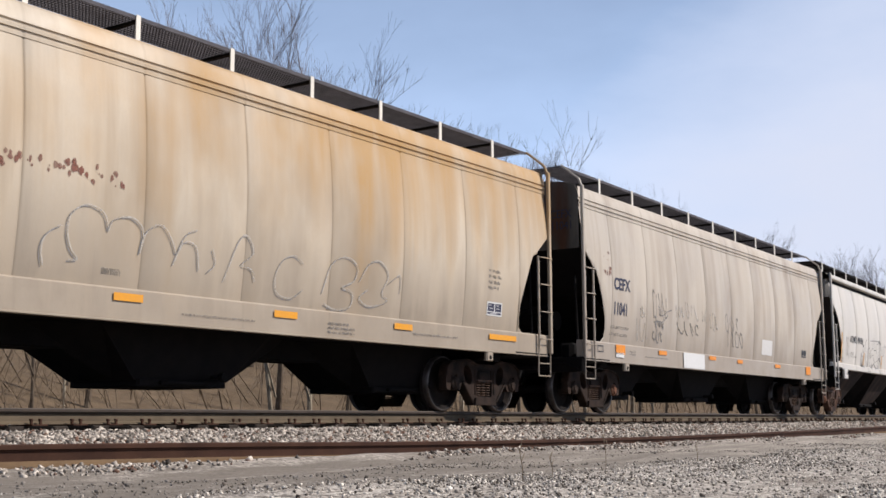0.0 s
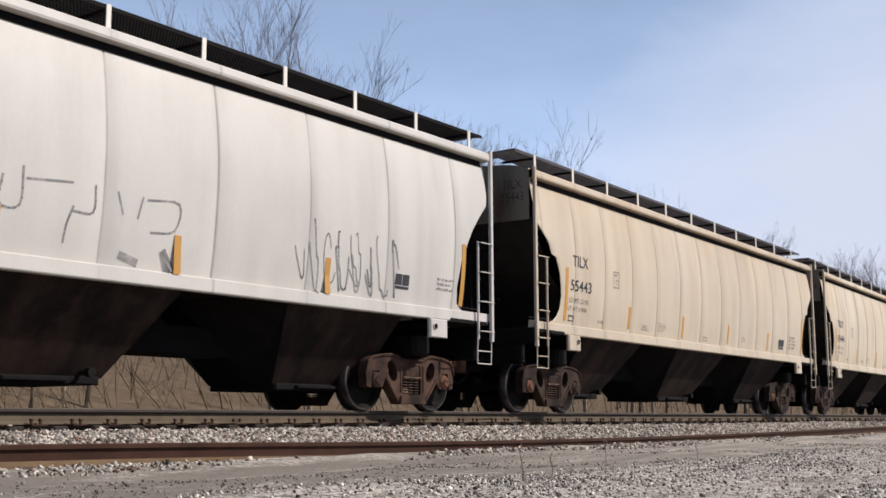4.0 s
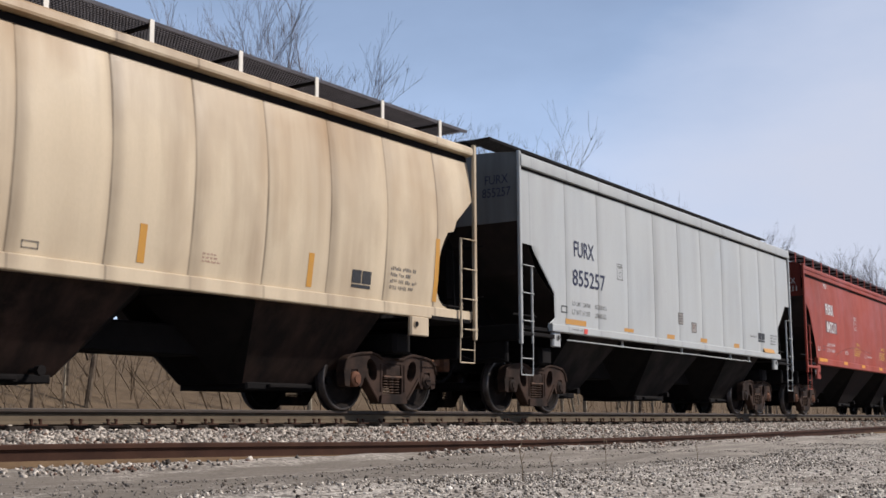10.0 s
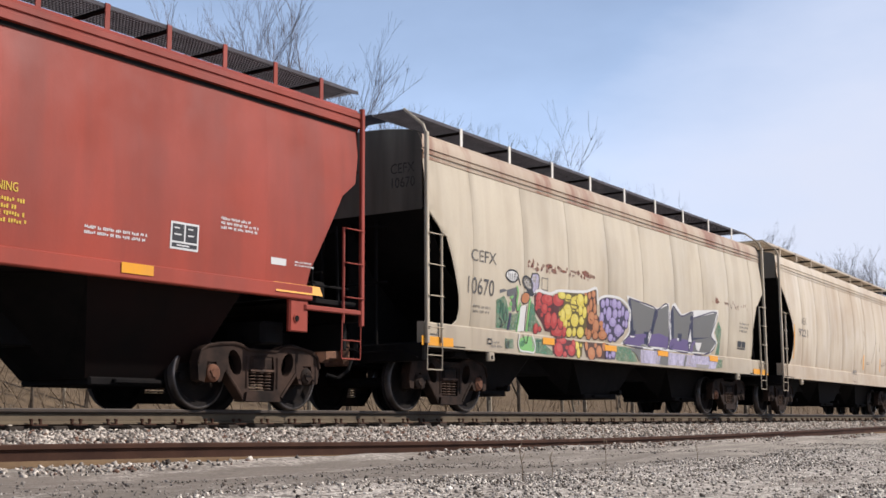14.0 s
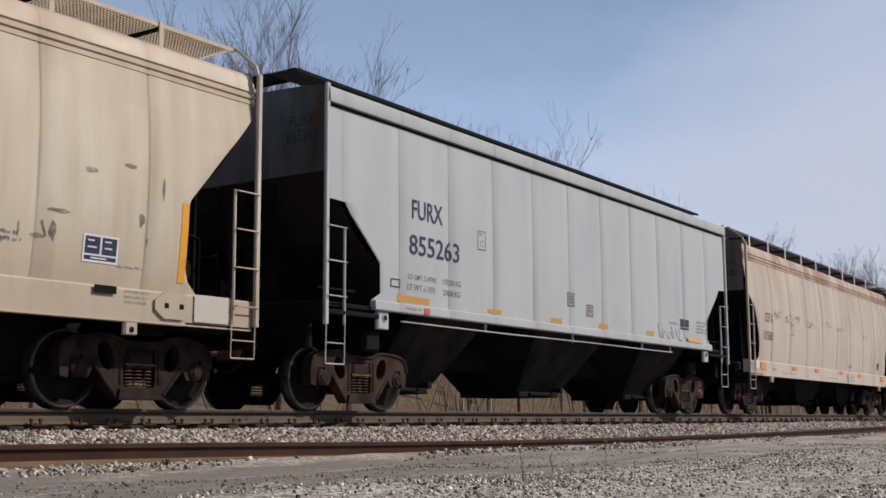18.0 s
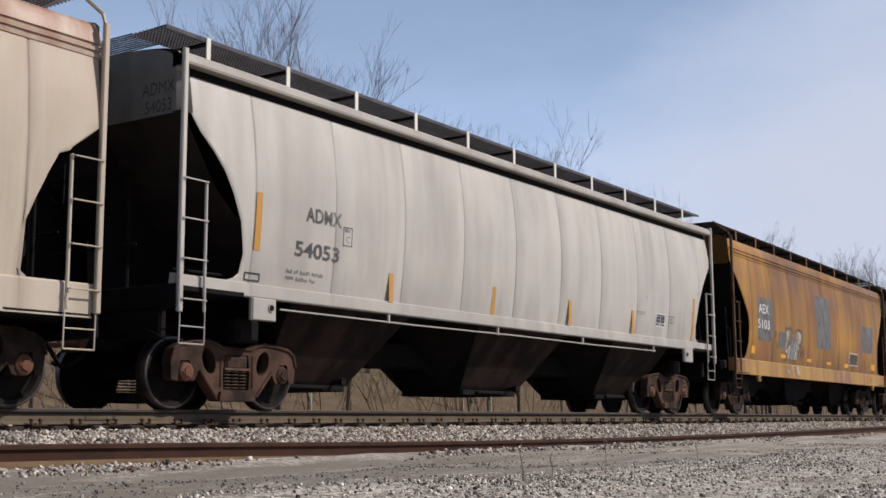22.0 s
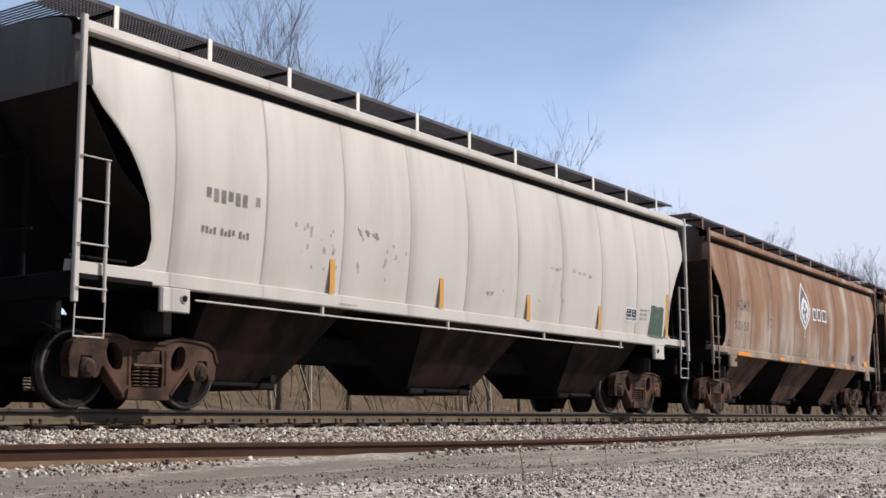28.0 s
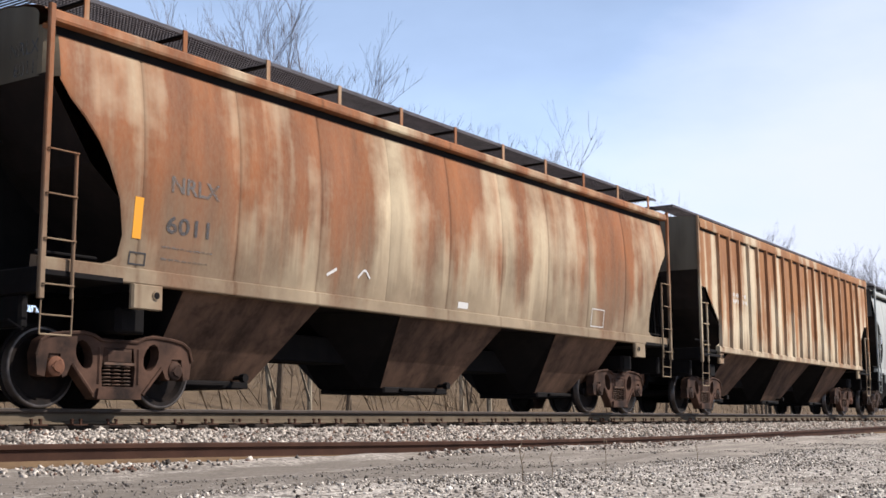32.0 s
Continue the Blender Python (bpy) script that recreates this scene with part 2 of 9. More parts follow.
def soiled_and_shaded(name, a, b, seed):
    """An underframe tone with light or shade in its colour: dust in upright smears, oily blots and fine grit."""
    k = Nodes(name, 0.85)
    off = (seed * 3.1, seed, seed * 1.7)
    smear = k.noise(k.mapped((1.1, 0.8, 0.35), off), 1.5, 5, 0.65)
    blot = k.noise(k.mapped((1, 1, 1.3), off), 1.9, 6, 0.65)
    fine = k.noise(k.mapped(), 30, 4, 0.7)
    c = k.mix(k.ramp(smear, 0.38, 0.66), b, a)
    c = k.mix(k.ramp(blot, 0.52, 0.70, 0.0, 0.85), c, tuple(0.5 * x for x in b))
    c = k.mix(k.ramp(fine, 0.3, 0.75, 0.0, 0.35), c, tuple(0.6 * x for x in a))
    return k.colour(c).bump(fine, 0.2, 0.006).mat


# underframe colours darkened for the shade below the cars, over dust and stains
UNDER = soiled_and_shaded("brown_dust_shaded_underframe", (0.040, 0.023, 0.017), (0.006, 0.0045, 0.004), 1.0)
UNDER_GREY = soiled_and_shaded("grey_dust_shaded_underframe", (0.030, 0.0225, 0.0195), (0.004, 0.0035, 0.003), 2.0)
UNDER_RED = worn("red_brown_shaded_underframe", (0.013, 0.0045, 0.0035), (0.004, 0.003, 0.0025), 0.7, 0.85)
GRATING = worn("weathered_galvanised_grating", (0.085, 0.08, 0.088), (0.05, 0.046, 0.052), 4, 0.7)
TRUCK_RUST = worn("rusty_cast_steel", (0.080, 0.043, 0.029), (0.010, 0.007, 0.006), 3, 0.8)
TRUCK_STEEL = worn("grimy_cast_steel", (0.048, 0.028, 0.02), (0.008, 0.006, 0.005), 3, 0.8)
# darkened cast steel: the deep sill's shadow is put into the colour
TRUCK_SHADED = worn("shaded_cast_steel", (0.008, 0.006, 0.005), (0.045, 0.026, 0.018), 4, 0.8)
TRUCK_GREY = worn("dusty_cast_steel", (0.06, 0.042, 0.033), (0.115, 0.068, 0.048), 6, 0.8)
CAP_RUST = worn("orange_rusted_cap", (0.14, 0.062, 0.036), (0.085, 0.042, 0.028), 9, 0.8)
WHEEL_STEEL = worn("brown_wheel_steel", (0.0065, 0.005, 0.0045), (0.014, 0.009, 0.007), 8, 0.75)
# shiny steel, coloured paler to carry the rim's highlight
TREAD = worn("shiny_rim_steel", (0.16, 0.14, 0.13), (0.03, 0.024, 0.02), 3, 0.4, 0.6)
INK = flat_paint("black_stencil", (0.03, 0.03, 0.035))
INK_SOFT = flat_paint("faded_stencil", (0.16, 0.15, 0.14), cover=0.8)
INK_WHITE = flat_paint("white_stencil", (0.75, 0.74, 0.72))
INK_BLUE = flat_paint("navy_stencil", (0.02, 0.025, 0.07))
INK_RED = flat_paint("faded_red_stencil", (0.5, 0.28, 0.22), cover=0.8)
INK_YELLOW = flat_paint("yellow_stencil", (0.75, 0.5, 0.06))
REFLECT_YELLOW = flat_paint("yellow_reflective_tape", (0.82, 0.37, 0.003), 0.55)
REFLECT_ORANGE = flat_paint("orange_reflective_tape", (0.80, 0.29, 0.005), 0.55)
REFLECT_DULL = flat_paint("dull_amber_tape", (0.60, 0.31, 0.055), 0.5)
SCUFF_RED = flat_paint("rust_red_scuff", (0.25, 0.085, 0.05), cover=0.8)
REFLECT_AMBER = flat_paint("amber_strip", (0.64, 0.33, 0.05), 0.5)
INK_WORN = flat_paint("dull_black_stencil", (0.05, 0.045, 0.05))
INK_SOFT2 = flat_paint("worn_black_stencil", (0.075, 0.07, 0.07), cover=0.85)
SPRAY_GREY = flat_paint("grey_spray", (0.15, 0.14, 0.135), cover=0.85)
SPRAY_GREY2 = flat_paint("pale_grey_spray", (0.36, 0.35, 0.34), cover=0.72)
SPRAY_FAINT = flat_paint("washed_out_spray", (0.42, 0.39, 0.35), cover=0.6)
SPRAY_FAINT2 = flat_paint("thin_grey_spray", (0.27, 0.245, 0.22), cover=0.62)
SPRAY_WASH = flat_paint("thin_white_spray", (0.56, 0.52, 0.465), cover=0.72)
SPRAY_MIST = flat_paint("thin_grey_mist", (0.37, 0.335, 0.30), cover=0.42)
SPRAY_SMOKE = flat_paint("smoky_grey_spray", (0.25, 0.24, 0.235), cover=0.72)
SPRAY_CHALK = flat_paint("chalky_spray", (0.66, 0.61, 0.54), cover=0.62)
SPRAY_WHITE = flat_paint("white_spray", (0.72, 0.70, 0.67))
SPRAY_PINK = flat_paint("pale_scratch", (0.45, 0.24, 0.18), cover=0.6)
STICKER = flat_paint("brown_grey_sticker", (0.33, 0.30, 0.27))
DARK_PATCH = flat_paint("dark_red_patch", (0.16, 0.035, 0.03))
PATCH_GREY = flat_paint("slate_grey_patch", (0.17, 0.165, 0.16), cover=0.93)
PATCH_GREEN = flat_paint("dull_green_patch", (0.09, 0.145, 0.112), 0.75, 0.95)
RUST_SCRAPE = flat_paint("brown_scrape", (0.2, 0.115, 0.06), cover=0.7)
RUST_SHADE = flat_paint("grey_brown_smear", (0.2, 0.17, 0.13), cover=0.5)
LOGO_SLATE = flat_paint("slate_emblem", (0.12, 0.1, 0.1))
DIRT_SPOT = flat_paint("dark_oily_dirt", (0.11, 0.085, 0.06), 0.8, 0.55)
SMEAR = flat_paint("thin_grey_smear", (0.20, 0.185, 0.175), 0.8, 0.45)
PLATE_CREAM = flat_paint("cream_sill_plate", (0.60, 0.53, 0.45))
WASH_CREAM = flat_paint("chalk_cream_spray", (0.60, 0.55, 0.485), cover=0.88)
RUST_TAPE = flat_paint("rust_orange_tape", (0.42, 0.16, 0.045), 0.6)
GRAF_GREEN = flat_paint("green_spray", (0.10, 0.27, 0.16), cover=0.7)
GRAF_LIME = flat_paint("leaf_green_spray", (0.22, 0.48, 0.16))
GRAF_DEEP = flat_paint("deep_green_spray", (0.04, 0.12, 0.07))
GRAF_GREY = flat_paint("dark_grey_spray", (0.14, 0.135, 0.14))
GRAF_PURPLE = flat_paint("purple_spray", (0.15, 0.105, 0.25))
FRUIT_RED = flat_paint("red_spray", (0.47, 0.045, 0.04))
FRUIT_YELLOW = flat_paint("yellow_spray", (0.68, 0.55, 0.09))
FRUIT_ORANGE = flat_paint("brick_orange_spray", (0.50, 0.2, 0.08))
FRUIT_VIOLET = flat_paint("violet_spray", (0.36, 0.29, 0.50))
FRUIT_ROSE = flat_paint("pale_red_spray", (0.56, 0.10, 0.08))
FRUIT_LEMON = flat_paint("pale_yellow_spray", (0.74, 0.63, 0.16))
FRUIT_PEACH = flat_paint("pale_orange_spray", (0.53, 0.245, 0.11))
FRUIT_LILAC = flat_paint("pale_violet_spray", (0.42, 0.355, 0.56))
FRUIT_WINE = flat_paint("dark_red_spray", (0.10, 0.012, 0.012))
FRUIT_OLIVE = flat_paint("dark_yellow_spray", (0.13, 0.095, 0.02))
FRUIT_BROWN = flat_paint("dark_brown_spray", (0.085, 0.032, 0.015))
FRUIT_INDIGO = flat_paint("dark_violet_spray", (0.055, 0.042, 0.095))
GRAF_LAVENDER = flat_paint("pale_lavender_spray", (0.55, 0.51, 0.66), cover=0.85)
GRAF_STEEL = flat_paint("steel_grey_spray", (0.165, 0.16, 0.152))
# a brighter underframe colour, for panels shown as sunlit
UNDER_WARM = soiled_and_shaded("lit_brown_underframe", (0.15, 0.088, 0.058), (0.03, 0.018, 0.013), 3.0)
POST_PALE = flat_paint("pale_post_paint", (0.86, 0.81, 0.72))
RED_TAG = flat_paint("red_tag", (0.75, 0.1, 0.07))


# ------------------------------------------------------------ mesh helpers
class Shape:
    """Vertices and faces gathered piece by piece into one mesh."""

    def __init__(self):
        self.v, self.f = [], []

    def add(self, verts, faces):
        n = len(self.v)
        self.v += [tuple(p) for p in verts]
        self.f += [tuple(i + n for i in q) for q in faces]
        return self

    def box(self, x0, y0, z0, x1, y1, z1, m=None, chamfer=0.0):
        if x0 > x1: x0, x1 = x1, x0
        if y0 > y1: y0, y1 = y1, y0
        if z0 > z1: z0, z1 = z1, z0
        c = min(chamfer, (x1 - x0) * 0.3, (y1 - y0) * 0.3, (z1 - z0) * 0.3)
        if c <= 0:
            p = [Vector((x, y, z)) for z in (z0, z1) for y in (y0, y1) for x in (x0, x1)]
            f = [(0, 2, 3, 1), (4, 5, 7, 6), (0, 1, 5, 4), (2, 6, 7, 3), (0, 4, 6, 2), (1, 3, 7, 5)]
        else:
            ring = lambda zz, k: [(x0 + k, y0 + 2 * c - k, zz), (x0 + 2 * c - k, y0 + k, zz), (x1 - 2 * c + k, y0 + k, zz), (x1 - k, y0 + 2 * c - k, zz),
                                  (x1 - k, y1 - 2 * c + k, zz), (x1 - 2 * c + k, y1 - k, zz), (x0 + 2 * c - k, y1 - k, zz), (x0 + k, y1 - 2 * c + k, zz)]
            p = [Vector(q) for q in ring(z0, c) + ring(z0 + c, 0) + ring(z1 - c, 0) + ring(z1, c)]
            f = [tuple(range(7, -1, -1)), tuple(range(24, 32))]
            for r in range(3):
                f += [(r * 8 + i, r * 8 + (i + 1) % 8, r * 8 + 8 + (i + 1) % 8, r * 8 + 8 + i) for i in range(8)]
        if m is not None:
            p = [m @ q for q in p]
        return self.add(p, f)

    def rod(self, a, b, r, n=6, r2=None):
        a, b = Vector(a), Vector(b)
        d = (b - a).normalized()
        e = d.orthogonal().normalized()
        g = d.cross(e)
        r2 = r if r2 is None else r2
        p = [a + (e * math.cos(t) + g * math.sin(t)) * r for t in (2 * math.pi * i / n for i in range(n))]
        p += [b + (e * math.cos(t) + g * math.sin(t)) * r2 for t in (2 * math.pi * i / n for i in range(n))]
        f = [(i, (i + 1) % n, n + (i + 1) % n, n + i) for i in range(n)] + [tuple(range(n - 1, -1, -1)), tuple(range(n, 2 * n))]
        return self.add(p, f)

    def tube(self, pts, r, n=6):
        for a, b in zip(pts, pts[1:]):
            self.rod(a, b, r, n)
        return self

    def prism(self, poly, y0, y1):
        """A polygon in x and z, counter-clockwise seen from -y, from y0 to y1."""
        n = len(poly)
        p = [(x, y0, z) for x, z in poly] + [(x, y1, z) for x, z in poly]
        f = [tuple(range(n)), tuple(range(2 * n - 1, n - 1, -1))] + [(i, n + i, n + (i + 1) % n, (i + 1) % n) for i in range(n)]
        return self.add(p, f)

    def spin(self, prof, n=24, centre=(0, 0, 0)):
        """A profile of (radius, y) turned round the y axis."""
        cx, cy, cz = centre
        p = [(cx + r * math.cos(t), cy + y, cz + r * math.sin(t)) for r, y in prof for t in (2 * math.pi * i / n for i in range(n))]
        f = [(k * n + i, k * n + (i + 1) % n, (k + 1) * n + (i + 1) % n, (k + 1) * n + i) for k in range(len(prof) - 1) for i in range(n)]
        return self.add(p, f)

    def grid(self, rows, flip=False):
        n = len(rows[0])
        p = [q for r in rows for q in r]
        f = [(k * n + i, k * n + i + 1, (k + 1) * n + i + 1, (k + 1) * n + i) for k in range(len(rows) - 1) for i in range(n - 1)]
        return self.add(p, [q[::-1] for q in f] if flip else f)

    def mesh(self, name, smooth=0.0):
        m = bpy.data.meshes.new(name)
        m.from_pydata(self.v, [], self.f)
        if smooth:
            m.polygons.foreach_set("use_smooth", [True] * len(m.polygons))
            m.set_sharp_from_angle(angle=radians(smooth))
        m.materials.append(None)
        m.update()
        return m


CACHE = {}


def shared(key, make):
    if key not in CACHE:
        CACHE[key] = make()
    return CACHE[key]


def part(name, mesh, material, parent, label="", m=None):
    """One mesh object under a thing or a part."""
    if isinstance(mesh, Shape):
        mesh = mesh.mesh(name)
    ob = new(name, mesh)
    ob.material_slots[0].link = "OBJECT"
    ob.material_slots[0].material = material
    if parent is not None:
        ob.parent = parent
    if m is not None:
        ob.matrix_basis = m
    if label:
        ob["label"] = label
    return ob


def thing(name, mesh, material, label, category, group="", kind="", m=None):
    return tagged(part(name, mesh, material, None, "", m), label, category, group, kind)


def along(s, lat=0.0, z=0.0):
    """A place by the track: metres along it, metres to its far side, height over the rails."""
    a = s / TRACK_R
    return Vector((math.sin(a) * (TRACK_R - lat), TRACK_D + TRACK_R - math.cos(a) * (TRACK_R - lat), RAIL_Z + z))


def lerp_table(table, x):
    for (a, p), (b, q) in zip(table, table[1:]):
        if x <= b:
            return p + (q - p) * max(0.0, (x - a) / (b - a))
    return table[-1][1]


def lettering(string, size, squeeze=1.0, spacing=1.0, weight=0.0):
    """Flat letters of the built-in font as vertices (x, z) and faces, from their lower left corner."""
    key = ("letters", string, size, squeeze, spacing, weight)
    if key not in CACHE:
        c = bpy.data.curves.new("letters", "FONT")
        c.body, c.size, c.space_character, c.space_line, c.resolution_u = string, size / 0.69, spacing, 0.95, 3
        c.offset = weight
        ob = bpy.data.objects.new("letters", c)
        m = bpy.data.meshes.new_from_object(ob)
        CACHE[key] = ([(q.co.x * squeeze, q.co.y) for q in m.vertices], [tuple(p.vertices) for p in m.polygons])
        bpy.data.objects.remove(ob)
    return CACHE[key]


# ------------------------------------------------------------ the covered hopper cars
# side profile: height over the rail and half width
PROFILES = {
    "round": [(1.40, 1.475), (1.6, 1.505), (2.0, 1.56), (2.5, 1.60), (3.0, 1.61), (3.5, 1.575), (3.9, 1.52), (4.2, 1.46)],
    "deep": [(1.30, 1.50), (1.6, 1.54), (2.2, 1.59), (2.8, 1.60), (3.4, 1.57), (3.95, 1.51), (4.1, 1.50)],
    "flat": [(1.40, 1.585), (2.0, 1.60), (3.6, 1.60), (4.4, 1.585)],
    "smooth": [(1.40, 1.56), (2.0, 1.595), (2.8, 1.605), (3.5, 1.58), (4.1, 1.53)],
}
# per type: sill top and bottom, top of the side, eave, the end cut as (height, metres from the end)
TYPES = {
    "round": dict(sill=(1.59, 1.41), side_top=4.10, eave=(4.17, 4.31), roof=4.50, board=4.76, step=1.555, first=0.85, trucks=1.57,
                  cut=[(1.59, 0.62), (1.64, 0.82), (1.72, 0.93), (1.87, 1.03), (2.1, 1.06), (2.28, 1.03), (2.5, 0.97), (2.68, 0.88), (2.79, 0.80), (2.83, 0.64), (2.9, 0.60), (3.01, 0.55), (3.4, 0.07), (4.2, 0.07)]),
    "deep": dict(sill=(1.34, 0.97), side_top=3.95, eave=(4.06, 4.30), roof=4.50, board=4.75, step=1.62, first=1.72, trucks=1.45,
                 cut=[(1.34, 0.85), (1.44, 1.00), (1.6, 1.04), (1.83, 1.01), (2.2, 0.86), (2.5, 0.72), (2.72, 0.60), (2.78, 0.46), (2.83, 0.42), (3.11, 0.06), (4.2, 0.06)]),
    "flat": dict(sill=(1.57, 1.43), side_top=4.24, eave=(4.28, 4.50), roof=4.60, board=4.87, step=1.4, first=0.8, trucks=1.5,
                 cut=[(1.57, 1.10), (1.68, 1.30), (2.12, 1.28), (2.75, 0.58), (2.90, 0.45), (2.91, 0.10), (4.5, 0.10)]),
    "smooth": dict(sill=(1.64, 1.45), side_top=4.0, eave=(4.03, 4.28), roof=4.45, board=4.76, step=0.97, first=0.9, trucks=1.5,
                   cut=[(1.64, 1.18), (1.86, 1.12), (2.98, 0.47), (3.2, 0.18), (3.65, 0.10), (4.2, 0.10)]),
}


class Car:
    """One covered hopper: u is metres from its end that leads, y to its far side, z over the rail."""

    def __init__(self, number, kind, left, right, body, label, **look_of):
        self.t, self.kind, self.L, self.left = dict(TYPES[kind]), kind, right - left, left
        self.profile = PROFILES[kind]
        self.body = body
        # deep cars: trucks and bays coloured near black for the sill's shadow
        self.o = dict(trim=body, board=GRATING, posts=body, sill=body, ends=body, seams=(1.4, 1.6), rails=None, ribs=False, truck=TRUCK_SHADED if kind == "deep" else TRUCK_STEEL, brake=False, under=STEEL_DARK if kind == "deep" else UNDER, pipe=False)
        self.o.update(look_of)
        self.wrapped = bool(look_of.get("cut")) and kind != "deep"
        if look_of.get("cut"):
            self.t["cut"] = look_of["cut"]
        # ends: body paint darkened to hold their shade, with grime streaks
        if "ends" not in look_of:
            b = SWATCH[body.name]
            self.o["ends"] = paint("shaded_" + body.name, tuple(0.44 * x + 0.012 for x in b), (0.045, 0.038, 0.034), 0.15, 1.0, number + 0.3, rust_c=(0.12, 0.055, 0.03), rough=0.7)
        self.root = new("hopper_car", None)
        self.root.empty_display_size = 0.5
        tagged(self.root, label, "freight car", "hopper cars of the train")
        self.wheels = []
        self.rng = random.Random(number)
        self.build()

    def half(self, z):
        """Half the width at a height, smooth through the profile's points."""
        p = self.profile
        if not p[0][0] < z < p[-1][0]:
            return lerp_table(p, z)
        k = max(i for i in range(len(p) - 1) if p[i][0] <= z)

        def slope(i):
            a, b = p[max(0, i - 1)], p[min(len(p) - 1, i + 1)]
            return (b[1] - a[1]) / (b[0] - a[0])
        d = p[k + 1][0] - p[k][0]
        f = (z - p[k][0]) / d
        return (1 + 2 * f) * (1 - f) ** 2 * p[k][1] + f * (1 - f) ** 2 * d * slope(k) + f * f * (3 - 2 * f) * p[k + 1][1] + f * f * (f - 1) * d * slope(k + 1)

    def x(self, u):
        return u - self.L / 2

    # -- the shell
    def build(self):
        self.side_sheets()
        self.shell()
        self.roof()
        self.sills()
        self.hoppers()
        self.ends()
        self.running_board()
        self.trucks()

    def side_sheets(self):
        t, L, n = self.t, self.L, self.o["seams"]
        z0, z1 = t["sill"][0] - 0.03, t["side_top"] + 0.06
        rows = sorted({z0, z1, *[z for z, _ in t["cut"] if z0 < z < z1], *[z0 + (z1 - z0) * i / 17 for i in range(18)]})
        groove = 0.003 if self.kind == "smooth" else 0.012
        start, pitch = n
        edges = [start + pitch * i for i in range(30) if start + pitch * i < L - 0.95]
        spans = [(None, edges[0])] + list(zip(edges, edges[1:])) + [(edges[-1], None)]
        for a, b in spans:
            s = Shape()
            grid = []
            for z in rows:
                cut = lerp_table(t["cut"], z)
                ahead, behind = (cut + 0.04, max(0.10, cut - 0.14)) if self.wrapped else (cut, cut)
                u0, u1 = (ahead if a is None else a), (L - behind if b is None else b)
                us = [u0, u0 + 0.028] + [u0 + (u1 - u0) * i / 5 for i in range(1, 5)] + [u1 - 0.028, u1]
                row = []
                for i, u in enumerate(us):
                    sunk = groove if i in (0, len(us) - 1) else 0.0
                    row.append((self.x(u), -(self.half(z) - sunk + self.wave(u, z)), z))
                grid.append(row)
            s.grid(grid)
            part("side_sheet", s.mesh("side_sheet", 30), self.body, self.root)
        if self.o["ribs"]:
            for i in range(19):
                u = 1.3 + (L - 2.6) * i / 18
                s = Shape()
                s.grid([[(self.x(u - 0.07), -self.half(z), z), (self.x(u - 0.04), -self.half(z) - 0.07, z), (self.x(u + 0.04), -self.half(z) - 0.07, z), (self.x(u + 0.07), -self.half(z), z)] for z in (z0, 2.3, 3.1, z1)])
                part("rib", s, self.body, self.root)

    def shell(self):
        """The far side, the end sheets and the sheets that slope in under them."""
        t, L = self.t, self.L
        # the unseen far side is left uncut at its ends to block the sky
        s = Shape()
        rows = [t["sill"][0] - 0.03 + (t["side_top"] + 0.09 - t["sill"][0]) * i / 8 for i in range(9)]
        s.grid([[(self.x(0.07), self.half(z), z), (self.x(L - 0.07), self.half(z), z)] for z in rows], True)
        part("far_side", s, self.body, self.root)
        top = t["eave"][1]
        knee = max(z for z, u in t["cut"] if u > 0.3) + (0.40 if self.kind != "deep" else 0.28)
        under = self.o["under"]
        for e in (0, 1):
            X = (lambda u: self.x(u)) if e == 0 else (lambda u: self.x(L - u))
            s = Shape()
            w = self.half(t["side_top"]) - (0.13 if self.wrapped else 0.01)
            arc = [(-w, knee), (-w, top)] + [(-w * math.cos(math.pi * i / 10), top + (t["roof"] - top) * math.sin(math.pi * i / 10)) for i in range(1, 10)] + [(w, top), (w, knee)]
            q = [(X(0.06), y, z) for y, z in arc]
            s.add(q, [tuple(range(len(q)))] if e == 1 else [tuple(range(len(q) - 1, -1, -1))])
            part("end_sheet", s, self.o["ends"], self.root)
            if self.wrapped:
                zs = [knee + (t["side_top"] + 0.06 - knee) * i / 6 for i in range(7)]
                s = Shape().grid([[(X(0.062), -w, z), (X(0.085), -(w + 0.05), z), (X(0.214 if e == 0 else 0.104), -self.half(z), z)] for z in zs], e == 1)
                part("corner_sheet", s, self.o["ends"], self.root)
            prof = [(0.062, knee + 0.02), (0.75, knee - 0.85), (2.27, t["sill"][0] - 0.1), (2.27, t["sill"][1])]
            wide = [self.half(z) - 0.035 for _, z in prof]
            wide = [min(wide[max(0, i - 1):i + 2]) for i in range(4)]
            s = Shape().grid([[(X(u), y, z) for y in (-w, 0.0, w)] for (u, z), w in zip(prof, wide)], e == 0)
            # dark panels added inside the far side, standing in for shade
            zs = [t["sill"][1] + (knee - t["sill"][1]) * i / 5 for i in range(6)]
            part("far_end_blind", Shape().grid([[(X(0.08), self.half(z) - 0.03, z), (X(1.25), self.half(z) - 0.03, z)] for z in zs], e == 0), END_SHADE, self.root)
            # slope sheets are coloured dark for the shade they stand in
            part("slope_sheet", s, END_SHADE if self.kind != "deep" else under, self.root)
            zb = t["sill"][1]
            web = [(X(0.14), zb), (X(2.2), zb), (X(2.2), t["sill"][0] - 0.12), (X(0.75), knee - 0.9), (X(0.14), knee - 0.1)]
            part("shear_plate", Shape().prism(web if e == 0 else web[::-1], -0.02, 0.02), STEEL_DARK, self.root)
        # dark sheet added above the bays to hide the sky and read as shade
        z = t["sill"][1] + 0.06
